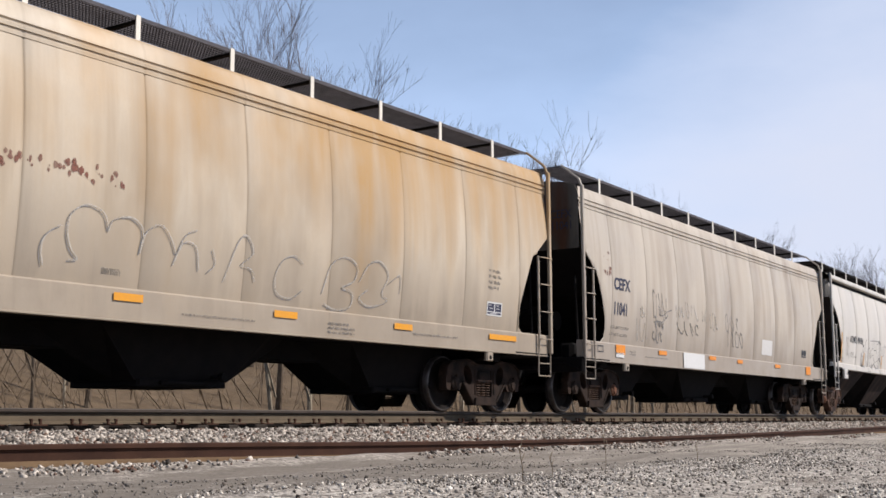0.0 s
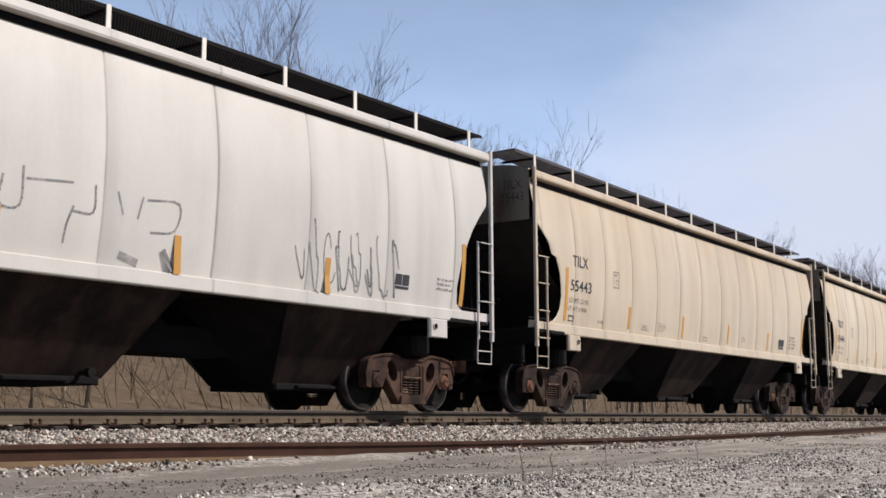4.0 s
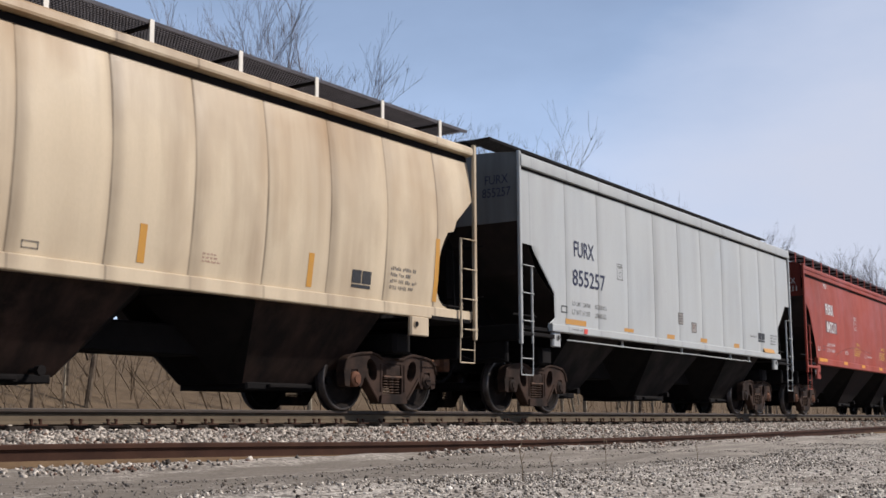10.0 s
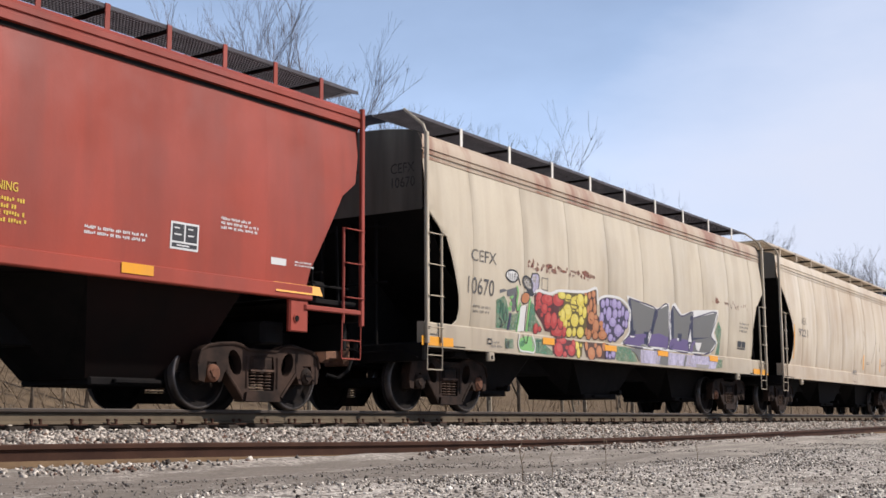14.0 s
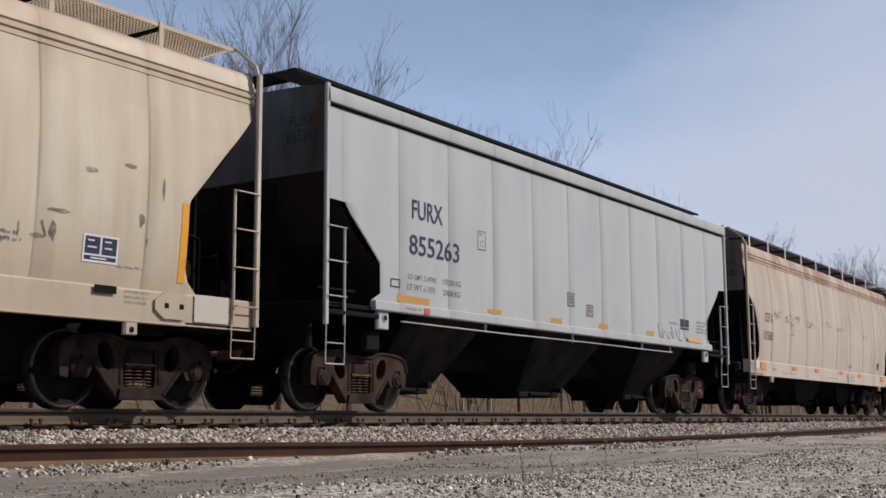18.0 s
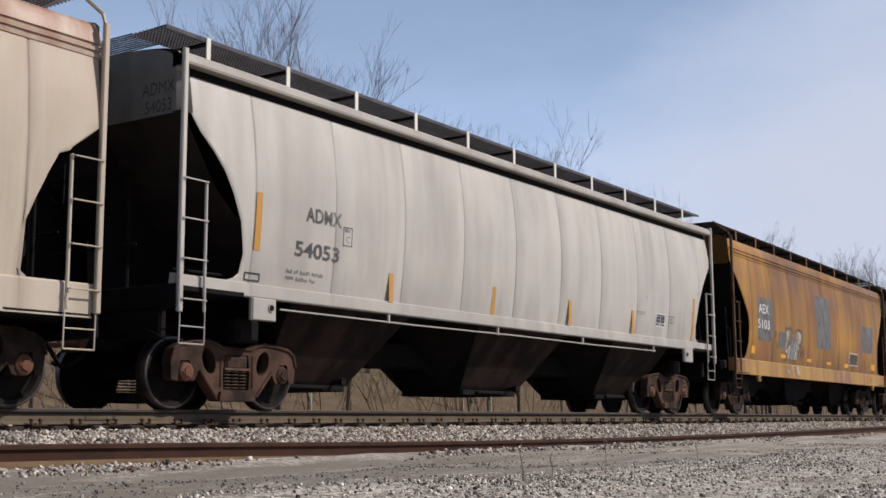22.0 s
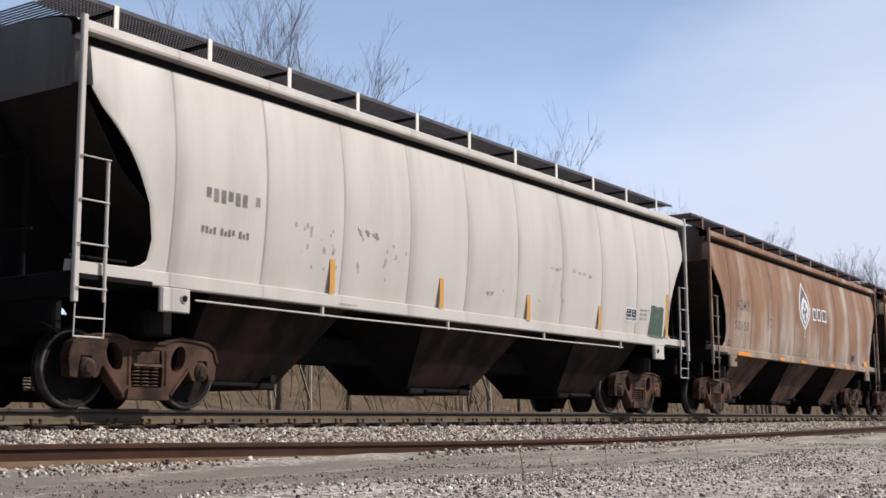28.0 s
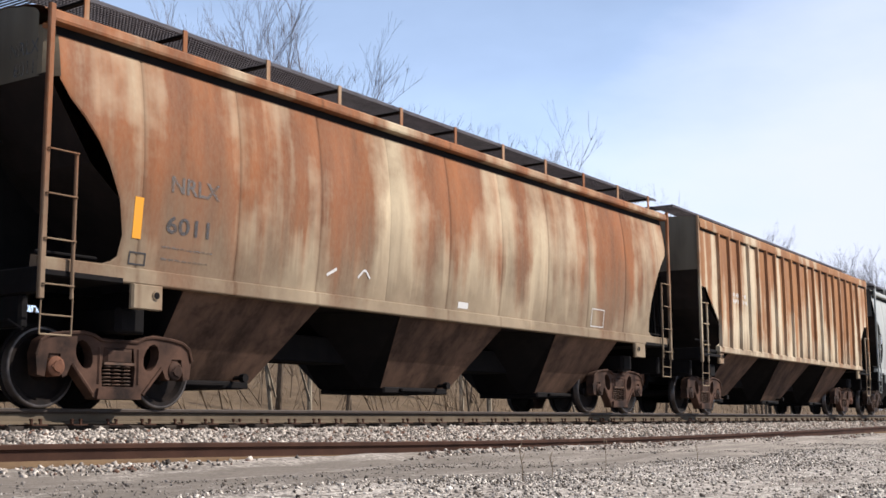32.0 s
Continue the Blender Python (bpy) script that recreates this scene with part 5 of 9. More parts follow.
siding = tagged(new("siding_track", None), "rust-brown siding rail half buried in gravel", "railway track", "", "structure")
part("rail", rail_mesh(-4.6, -40, 140, 0.5, lambda s: sum(lerp_table(SIDING, s + d) for d in (-2, -1, 0, 1, 2)) / 5), RAIL_RUST, siding)
base = Shape()
base.grid([[along(-40 + 0.5 * i, -4.6 + y, z + sum(lerp_table(SIDING, -40 + 0.5 * i + d) for d in (-2, -1, 0, 1, 2)) / 5) for i in range(361)]
           for y, z in ((-0.078, -0.185), (-0.0775, -0.166), (-0.022, -0.151), (-0.013, -0.125))])
part("rail_base", base, RAIL_BASE, siding, "dust-covered foot of the rail")


# crushed stone
def stone_field(name, count, place, sizes, material, label, seed, tilt=0.8):
    """Many angular stones as one mesh; place(rng array of n) gives positions."""
    g = np.random.default_rng(seed)
    base = np.array([(x, y, z) for z in (-1, 1) for y in (-1, 1) for x in (-1, 1)], float)
    quads = np.array([(0, 2, 3, 1), (4, 5, 7, 6), (0, 1, 5, 4), (2, 6, 7, 3), (0, 4, 6, 2), (1, 3, 7, 5)])
    pos = place(g, count)
    n = len(pos)
    size = g.uniform(sizes[0], sizes[1], n) * g.choice([0.7, 1.0, 1.0, 1.35], n)
    shape = base[None] * (1 + g.uniform(-0.62, 0.45, (n, 8, 3))) * g.uniform(0.42, 1.05, (n, 1, 3))
    q = g.normal(size=(n, 4)) * np.array([1.0, tilt, tilt, 1.0])
    shape[:, :, 2] *= 0.55 + 0.3 * tilt
    q /= np.linalg.norm(q, axis=1)[:, None]
    w, x, y, z = q.T
    rot = np.stack([np.stack([1 - 2 * (y * y + z * z), 2 * (x * y - z * w), 2 * (x * z + y * w)], -1),
                    np.stack([2 * (x * y + z * w), 1 - 2 * (x * x + z * z), 2 * (y * z - x * w)], -1),
                    np.stack([2 * (x * z - y * w), 2 * (y * z + x * w), 1 - 2 * (x * x + y * y)], -1)], -2)
    v = np.einsum("nij,nkj->nki", rot, shape) * (size / 2)[:, None, None] + pos[:, None, :]
    m = bpy.data.meshes.new(name)
    m.vertices.add(n * 8)
    m.vertices.foreach_set("co", v.reshape(-1))
    m.loops.add(n * 24)
    m.loops.foreach_set("vertex_index", (quads[None] + (np.arange(n) * 8)[:, None, None]).reshape(-1))
    m.polygons.add(n * 6)
    m.polygons.foreach_set("loop_start", np.arange(n * 6) * 4)
    m.update(calc_edges=True)
    m.materials.append(None)
    return thing(name, m, material, label, "gravel", "", "stuff")


def stone_material(name, a, b, c):
    k = Nodes(name, 0.9)
    geo = k.n.new("ShaderNodeNewGeometry")
    r = geo.outputs["Random Per Island"]
    col = k.mix(k.ramp(r, 0.0, 1.0), a, b)
    col = k.mix(k.ramp(k.math("FRACT", k.math("MULTIPLY", r, 7.31)), 0.88, 0.92), col, c)
    col = k.mix(k.ramp(k.noise(k.mapped(), 35, 4), 0.35, 0.75, 0, 0.4), col, tuple(x * 0.6 for x in a))
    return k.colour(col).bump(k.noise(k.mapped(), 60, 3), 0.3, 0.004).mat


LATS = np.array([-14, -9.5, -7.8, -7.2, -5.4, -4.75, -4.3, -3.6, -2.2, -1.55, -1.2, -0.9, 0.9, 1.6, 3.2])
HTS = np.array([ground_height(a) for a in LATS])


def strip(lat0, lat1, s0, s1, power=1.0, clump=0.0):
    def place(g, n):
        s = s0 + (s1 - s0) * g.random(n) ** power
        lat = g.uniform(lat0, lat1, n)
        if clump:
            keep = np.sin(s * 1.3 + 2 * np.sin(lat * 1.9)) + np.sin(s * 0.47 - lat * 2.7) + g.normal(0, clump, n) > 0.2
            s, lat = s[keep], lat[keep]
        noise.seed_set(3)
        z = np.interp(lat, LATS, HTS) + np.array([unevenness(p, q) for p, q in zip(s, lat)]) + g.uniform(-0.008, 0.012, len(s)) + RAIL_Z
        a, r = s / TRACK_R, TRACK_R - lat
        return np.stack([np.sin(a) * r, TRACK_D + TRACK_R - np.cos(a) * r, z], -1)
    return place


BALLAST = stone_material("crushed_limestone", (0.045, 0.036, 0.030), (0.60, 0.53, 0.455), (0.15, 0.085, 0.06))
PEBBLE = stone_material("pale_road_gravel", (0.10, 0.084, 0.07), (0.82, 0.745, 0.65), (0.05, 0.04, 0.034))
CHIPS = stone_material("dusty_chips", (0.13, 0.115, 0.10), (0.46, 0.42, 0.37), (0.07, 0.06, 0.052))
stone_field("ballast_stones", 62000, strip(-4.5, -1.36, 4, 36, 1.3), (0.024, 0.050), BALLAST, "grey and white crushed stone ballast beside the rails", 1)
stone_field("ballast_stones", 11000, strip(-4.3, -1.36, 33, 95, 1.6), (0.05, 0.085), BALLAST, "grey and white crushed stone ballast farther along the track", 2)
stone_field("ballast_stones", 6000, strip(-0.65, 1.7, 4, 60, 1.4), (0.045, 0.08), BALLAST, "crushed stone ballast between the rails", 3)
stone_field("rail_side_stones", 6000, strip(-5.1, -4.68, 3, 28, 1.2, 0.7), (0.018, 0.040), BALLAST, "loose pale stones lying against the buried rail", 4)
stone_field("road_gravel", 7000, strip(-7.3, -4.9, 3, 32, 1.3, 0.5), (0.005, 0.016), CHIPS, "fine loose gravel strewn on the dusty road", 5, 0.25)
GRIT = stone_material("dark_grey_grit", (0.075, 0.065, 0.056), (0.34, 0.30, 0.26), (0.09, 0.07, 0.055))
stone_field("loose_stones", 9000, strip(-8.4, -5.2, 3, 22, 1.2, 0.45), (0.006, 0.022), GRIT, "dark loose stones in patches on the dusty road", 8, 0.4)
stone_field("rough_gravel", 90000, strip(-11.0, -6.9, 3, 27, 1.2, 2.2), (0.007, 0.022), PEBBLE, "rough pale gravel beside the dusty road", 6, 0.35)


# ------------------------------------------------------------ the bare woods behind the track
BARK = worn("grey_brown_bark", (0.065, 0.048, 0.036), (0.15, 0.12, 0.09), 5, 0.95, 0, 40, 0.5)
PALE_BARK = worn("pale_sycamore_bark", (0.30, 0.26, 0.20), (0.15, 0.12, 0.09), 4, 0.9)
TWIG = worn("brown_grey_twigs", (0.11, 0.097, 0.096), (0.18, 0.16, 0.155), 3, 0.95)
BRUSH = worn("dry_brush_stems", (0.15, 0.108, 0.072), (0.25, 0.19, 0.135), 2, 0.95)


def tree_parts(seed, height):
    """Trunk and crown of a leafless tree: the trunk forks into a few long limbs that rise and spread, these into boughs and a haze of fine twigs."""
    g = random.Random(seed)
    trunk, crown = Shape(), Shape()

    def limb(p, d, length, r, level, shape):
        n = (4, 5, 4, 3, 2)[level]
        pts, q = [Vector(p)], Vector(d)
        for i in range(n):
            q = (q + Vector((g.uniform(-1, 1), g.uniform(-1, 1), g.uniform(-0.2, 0.7))) * (0.05 if level == 0 else 0.13)).normalized()
            pts.append(pts[-1] + q * length / n)
        thin = (0.35, 0.7, 0.75, 0.7, 0.5)[level]
        for i in range(n):
            ra, rb = max(0.0042, r * (1 - thin * i / n)), max(0.0034, r * (1 - thin * (i + 1) / n))
            shape.rod(pts[i], pts[i + 1], ra, (7, 5, 3, 3, 3)[level], rb)
        if level >= 4:
            return
        for j in range((5, 6, 6, 4)[level]):
            f = (g.uniform(0.62, 1.0) if level == 0 else g.uniform(0.25, 1.0)) * n
            i = min(n - 1, int(f))
            at = pts[i].lerp(pts[i + 1], f - i)
            turn = g.uniform(0, 2 * math.pi) if level else 2.4 * j + g.uniform(-0.4, 0.4)
            out = Vector((math.cos(turn), math.sin(turn), 0))
            nd = (q * g.uniform(0.7, 1.0) + out * g.uniform(0.30, 0.62) + Vector((0, 0, 0.25))).normalized()
            limb(at, nd, (height * g.uniform(0.36, 0.50) if level == 0 else length * g.uniform(0.36, 0.56)), r * ((0.46, 0.38, 0.44, 0.6)[level]) * g.uniform(0.75, 1.1), level + 1, crown)

    limb((0, 0, -0.3), (0, 0, 1), height * 0.56, height * 0.0105, 0, trunk)
    return trunk.mesh("trunk", 50), crown.mesh("crown")


tree_kinds = [tree_parts(i, 12.0) for i in range(7)]


def tree(s, lat, height, i, pale=False, lean=0.0):
    root = tagged(new("bare_tree", None), ("pale-barked" if pale else "grey-brown") + " leafless tree standing in the woods", "tree", "bare trees behind the track")
    k = height / 13.0
    root.matrix_basis = Matrix.Translation(along(s, lat, ground_height(lat) - 0.1)) @ Matrix.Rotation(lean, 4, "Y") @ Matrix.Rotation(i * 2.4, 4, "Z") @ Matrix.Diagonal((k, k, k, 1))
    t, c = tree_kinds[i % len(tree_kinds)]
    part("trunk", t, PALE_BARK if pale else BARK, root)
    part("crown", c, TWIG, root)


rng = random.Random(5)
# crowns that stand out over the cars' roofs: place along the track, across it, height
for i, (s, lat, top) in enumerate([(27.4, 15.0, 13.1), (30.6, 17.0, 14.8), (30.2, 16.0, 14.2), (34.2, 18.0, 14.8), (31.9, 15.0, 13.7), (35.5, 17.0, 14.9), (37.1, 16.0, 14.0), (42.2, 18.0, 14.6), (39.4, 15.0, 13.1),
                                   (47.1, 17.0, 14.2), (46.7, 16.0, 14.4), (51.8, 18.0, 15.7), (49.0, 15.0, 13.8), (54.7, 17.0, 15.4), (55.4, 16.0, 15.2), (62.3, 18.0, 16.3), (70.9, 15.0, 13.4), (81.8, 13.0, 13.2),
                                   (88.0, 13.0, 14.1), (108.8, 13.0, 15.4), (120.8, 13.0, 17.8), (131.0, 12.5, 17.5), (134.0, 13.0, 17.5), (136.5, 14.0, 18.6), (139.0, 13.0, 18.4), (142.0, 14.5, 19.6), (145.0, 13.0, 19.8), (149.0, 14.0, 20.4), (153.0, 13.0, 20.6), (158.0, 12.5, 21.0)]):
    tree(s, lat, (top - ground_height(lat)) * (0.95 if s < 41 else 0.87), i, i % 5 == 0)
for i in range(26):
    s = 27 + i * 4.6 + rng.uniform(-1.5, 1.5)
    tree(s, rng.uniform(16, 20), (11.4 + 0.022 * s) * rng.uniform(0.76, 0.98), i + 2, i % 6 == 0)
for i in range(46):
    lat = rng.uniform(9, 26)
    s = rng.uniform(8, 150)
    tree(s, lat, rng.uniform(5.0, 7.5) + 0.02 * s, i + 3, rng.random() < 0.2, rng.uniform(-0.08, 0.08))


def brush_mesh(seed, count, s0, s1, lat0, lat1, tall=0.0):
    g = random.Random(seed)
    sh = Shape()
    for _ in range(count):
        s, lat = s0 + (s1 - s0) * g.random() ** 1.3, g.uniform(lat0, lat1)
        p = along(s, lat, ground_height(lat) - 0.05)
        h = g.uniform(0.5, 2.6) + tall * g.random()
        d = Vector((g.uniform(-0.9, 0.9), g.uniform(-0.4, 0.4), 1)).normalized()
        r = g.uniform(0.006, 0.016) * (1 + 0.4 * (h > 2))
        q = p + d * h * 0.5
        e = (d + Vector((g.uniform(-0.6, 0.6), g.uniform(-0.5, 0.5), g.uniform(-0.5, 0.2)))).normalized()
        sh.rod(p, q, r, 3, r * 0.7)
        sh.rod(q, q + e * h * 0.5, r * 0.7, 3, r * 0.3)
        for _ in range(2):
            f = (d + Vector((g.uniform(-1, 1), g.uniform(-1, 1), 0.2))).normalized()
            sh.rod(p.lerp(q, g.uniform(0.4, 1)), q + f * h * g.uniform(0.2, 0.4), r * 0.5, 3, r * 0.2)
    return sh.mesh("undergrowth")


thing("undergrowth", brush_mesh(1, 300, 8, 80, 4.5, 12.0), BRUSH, "tangled dry brown brush at the edge of the woods", "undergrowth", "", "stuff")
thing("undergrowth", brush_mesh(3, 420, 10, 150, 7.0, 16.0, 3.0), BRUSH, "tall grey brush thicket behind the track", "undergrowth", "", "stuff")
thing("undergrowth", brush_mesh(2, 1500, 10, 170, 9.0, 22.0), BRUSH, "grey leafless saplings and brush on the wooded bank", "undergrowth", "", "stuff")
for i in range(36):
    lat = rng.uniform(5.5, 11.0)
    s = 10 + 56 * (i + rng.random()) / 36
    m = Shape()
    r = rng.uniform(0.03, 0.09)
    m.rod((0, 0, -0.2), (rng.uniform(-0.5, 0.5), rng.uniform(-0.3, 0.3), 2.4), r, 7, r * 0.8)
    m.rod((0, 0, 1.0), (rng.uniform(-1.5, 1.5), rng.uniform(-0.6, 0.6), 3.2), r * 0.5, 5, r * 0.2)
    thing("sapling", m, PALE_BARK if rng.random() < 0.4 else BARK, "thin bare sapling at the edge of the woods", "sapling", "saplings at the woods' edge", "", Matrix.Translation(along(s, lat, ground_height(lat))))
# the deeper woods
for i in range(110):
    lat = rng.uniform(20, 60)
    tree(rng.uniform(10, 330), lat, rng.uniform(5.0, 8.0), i + 1, rng.random() < 0.15)


# dry stalks standing in the gravel
for s, lat, h in ((6.6, -8.2, 0.30), (9.0, -7.55, 0.36), (7.5, -7.9, 0.2), (11.5, -7.3, 0.22)):
    m = Shape().tube([(0, 0, -0.03), (0.012, 0.0, h * 0.4), (-0.006, 0.01, h * 0.75), (0.012, 0.0, h)], 0.0028, 5)
    m.tube([(0.004, 0, h * 0.55), (0.05, 0.01, h * 0.72)], 0.002, 4)
    m.tube([(0, 0, h * 0.7), (-0.04, 0.0, h * 0.86)], 0.002, 4)
    thing("dry_stalk", m, BRUSH, "thin dry weed stalk standing in the gravel", "weed", "dry weeds", "", Matrix.Translation(along(s, lat, ground_height(lat))))


# ------------------------------------------------------------ the train, car by car
TAN = ((0.63, 0.53, 0.405), (0.36, 0.27, 0.18))
WHITE = ((0.66, 0.62, 0.565), (0.34, 0.305, 0.265))
RAIL_BROWN = worn("brown_grab_iron_paint", (0.06, 0.032, 0.02), (0.14, 0.075, 0.035), 3, 0.7)
CURVED = [(1.59, 0.85), (1.64, 1.0), (1.7, 1.08), (1.95, 1.12), (2.35, 1.04), (2.7, 0.87), (2.95, 0.71), (3.18, 0.50), (3.37, 0.30), (3.55, 0.17), (4.2, 0.17)]   # end cut of the white and brown cars
SLANTED = [(1.34, 0.95), (1.5, 1.13), (1.8, 1.24), (2.2, 1.26), (2.5, 1.16), (2.8, 0.90), (3.1, 0.64), (3.4, 0.36), (3.7, 0.10), (4.2, 0.06)]   # of the amber car and the scraped cream car
cars = []


def add(number, kind, left, right, body, label, **kw):
    c = Car(number, kind, left, right, body, label, **kw)
    cars.append(c)
    return c


p1 = paint("tan_paint_one", (0.61, 0.52, 0.405), (0.34, 0.25, 0.155), 0.0, 0.9, 1.6, seam=(-6.63, 1.690), drip=(2.1, 4.1, 0.85, (0.50, 0.29, 0.085), 0.10), splash=(1.2, 2.4, (0.34, 0.28, 0.215)))
c1 = add(1, "deep", -79.75, -63.83, p1, "grimy tan covered hopper with sprayed outlines", seams=(1.33, 1.69), posts=POST_PALE)
p2 = paint("tan_paint_two", (0.555, 0.49, 0.41), (0.27, 0.205, 0.15), 0.0, 0.8, 2, seam=(-6.73, 1.700), splash=(1.2, 2.1, (0.36, 0.305, 0.25)))
c2 = add(2, "deep", -62.6, -46.54, p2, "dusty beige covered hopper with a deep side sill", seams=(1.3, 1.7), brake=True, posts=POST_PALE)
p3 = paint("white_paint_one", WHITE[0], WHITE[1], 0.0, 0.3, 3, seam=(-6.90, 1.750))
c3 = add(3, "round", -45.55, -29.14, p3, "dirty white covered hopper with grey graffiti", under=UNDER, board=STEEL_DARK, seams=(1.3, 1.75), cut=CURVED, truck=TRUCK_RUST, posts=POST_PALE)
p4 = paint("cream_paint_one", (0.66, 0.56, 0.43), TAN[1], 0.0, 0.35, 4, seam=(-6.84, 1.282), drip=(2.2, 4.3, 0.35, (0.42, 0.27, 0.14), 0.0))
c4 = add(4, "round", -27.75, -10.91, p4, "clean cream covered hopper", seams=(1.58, 1.282), posts=POST_PALE)
p5 = paint("cream_paint_two", (0.70, 0.60, 0.455), TAN[1], 0.0, 0.5, 5, seam=(-6.85, 1.282), drip=(2.4, 4.3, 0.5, (0.46, 0.30, 0.145), 0.0), seam_dirt=1.0)
c5 = add(5, "round", -9.65, 7.2, p5, "cream covered hopper with brown grime streaks", seams=(1.58, 1.282), posts=POST_PALE)
p6 = paint("cream_paint_three", (0.68, 0.56, 0.40), (0.36, 0.265, 0.175), 0.0, 0.8, 6, seam=(-6.81, 1.282), drip=(2.2, 4.2, 0.7, (0.38, 0.24, 0.12), 0.0), seam_dirt=1.0)
c6 = add(6, "round", 8.61, 25.39, p6, "cream covered hopper streaked with dust", seams=(1.58, 1.282), posts=POST_PALE)
p7 = paint("light_grey_paint_one", (0.50, 0.51, 0.50), (0.34, 0.335, 0.32), 0.0, 0.35, 7, seam=(-5.81, 1.353))
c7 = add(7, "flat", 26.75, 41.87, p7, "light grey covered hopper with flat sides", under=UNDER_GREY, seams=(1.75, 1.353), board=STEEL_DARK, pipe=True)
p8 = paint("oxide_red_paint", (0.41, 0.066, 0.036), (0.24, 0.054, 0.036), 0.0, 0.7, 8, pale=(0.40, 0.082, 0.048), rough=0.6, drip=(1.4, 4.2, 0.45, (0.17, 0.038, 0.026), 0.0))
c8 = add(8, "smooth", 43.22, 59.11, p8, "oxide red covered hopper with smooth sides", under=UNDER_RED, seams=(1.9, 4.0))
p9 = paint("beige_paint_nine", (0.60, 0.52, 0.40), (0.32, 0.25, 0.165), 0.0, 0.65, 9, seam=(-6.46, 1.670), splash=(1.0, 1.9, (0.39, 0.325, 0.245)))
p9r = paint("rusting_roof_nine", (0.48, 0.38, 0.28), (0.3, 0.16, 0.1), 0.62, 0.7, 9.5, rust_c=(0.26, 0.12, 0.07))
c9 = add(9, "deep", 60.62, 76.33, p9, "weathered beige covered hopper with colourful graffiti", trim=p9r, seams=(1.4, 1.67), posts=POST_PALE)
p10 = paint("cream_paint_ten", (0.66, 0.575, 0.455), (0.40, 0.29, 0.18), 0.0, 0.7, 10, seam=(-5.91, 1.510), drip=(2.2, 4.4, 0.5, (0.42, 0.29, 0.17), 0.0), splash=(1.1, 2.2, (0.46, 0.36, 0.26)))
c10 = add(10, "deep", 77.63, 93.65, p10, "cream covered hopper with rust scrapes", board=p10, seams=(2.1, 1.51), cut=SLANTED)
p11 = paint("light_grey_paint_two", (0.50, 0.51, 0.50), (0.34, 0.335, 0.32), 0.0, 0.35, 11, seam=(-5.88, 1.353))
c11 = add(11, "flat", 94.91, 110.16, p11, "light grey covered hopper with flat sides", under=UNDER_GREY, seams=(1.75, 1.353), board=STEEL_DARK, pipe=True)
p12 = paint("beige_paint_twelve", (0.59, 0.505, 0.405), (0.32, 0.25, 0.17), 0.0, 0.6, 12, seam=(-6.10, 1.650), drip=(2.4, 4.2, 0.4, (0.40, 0.25, 0.15), 0.0))
p12r = paint("rusting_roof_twelve", (0.54, 0.43, 0.33), (0.26, 0.12, 0.07), 0.72, 0.7, 12.5, rust_c=(0.30, 0.15, 0.09))
c12 = add(12, "deep", 111.64, 127.84, p12, "weathered beige covered hopper with rust spots", trim=p12r, seams=(2.0, 1.65), brake=True, posts=POST_PALE)
p13 = paint("white_paint_two", (0.575, 0.53, 0.475), (0.3, 0.265, 0.235), 0.0, 0.6, 13, seam=(-7.21, 1.650), splash=(1.2, 1.9, (0.42, 0.385, 0.345)))
p13t = paint("white_roof_two", (0.47, 0.43, 0.38), (0.26, 0.22, 0.19), 0.0, 0.6, 13.5)
c13 = add(13, "round", 128.93, 145.97, p13, "white covered hopper with faint grey streaks", trim=p13t, seams=(1.31, 1.65), pipe=True, cut=CURVED, truck=TRUCK_RUST, posts=POST_PALE)
p14 = paint("amber_paint", (0.39, 0.185, 0.024), (0.17, 0.062, 0.019), 0.55, 0.95, 14, rough=0.6, rust_c=(0.28, 0.11, 0.03), pale=(0.56, 0.31, 0.048), bleach=0.75, soft=0.22, seam=(-6.69, 1.680), drip=(1.6, 4.2, 0.7, (0.11, 0.04, 0.02), 0.0), splash=(1.2, 2.0, (0.17, 0.092, 0.03)))
p14s = paint("amber_sill_paint", (0.48, 0.275, 0.065), (0.20, 0.085, 0.03), 0.45, 1.0, 14.5, rust_c=(0.20, 0.09, 0.04))
c14 = add(14, "deep", 147.28, 163.56, p14, "faded amber covered hopper with grey paint patches", board=STEEL_DARK, sill=p14s, rails=RAIL_BROWN, seams=(1.45, 1.68), brake=True, cut=SLANTED)
p15 = banded("rust_and_grey_paint", (0.42, 0.36, 0.305), (0.29, 0.175, 0.10), (0.52, 0.34, 0.19), 1.9, (1.9, 3.2), 0.20, 0.42, 0.34, (1.2, 2.0, (0.36, 0.31, 0.26)), 15.4, (-6.75, 1.395))
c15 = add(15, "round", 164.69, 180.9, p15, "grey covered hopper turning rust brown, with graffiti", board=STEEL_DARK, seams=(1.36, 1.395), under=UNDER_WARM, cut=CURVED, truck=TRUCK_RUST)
p16 = paint("white_paint_three", (0.585, 0.54, 0.49), (0.36, 0.32, 0.28), 0.0, 0.5, 16, seam=(-7.01, 1.610))
c16 = add(16, "round", 182.46, 199.39, p16, "white covered hopper with a green patch", seams=(1.45, 1.61), pipe=True, under=UNDER, cut=CURVED, truck=TRUCK_RUST, posts=POST_PALE)
p17 = banded("brown_grey_paint", (0.42, 0.35, 0.29), (0.22, 0.11, 0.06), (0.36, 0.205, 0.12), 1.05, (1.5, 3.0), 0.08, 0.62, 0.18, (1.3, 2.0, (0.25, 0.20, 0.155)), 17, (-6.83, 1.6))
c17 = add(17, "round", 200.8, 217.26, p17, "grey covered hopper streaked rust brown", under=UNDER_WARM, cut=CURVED, truck=TRUCK_RUST)
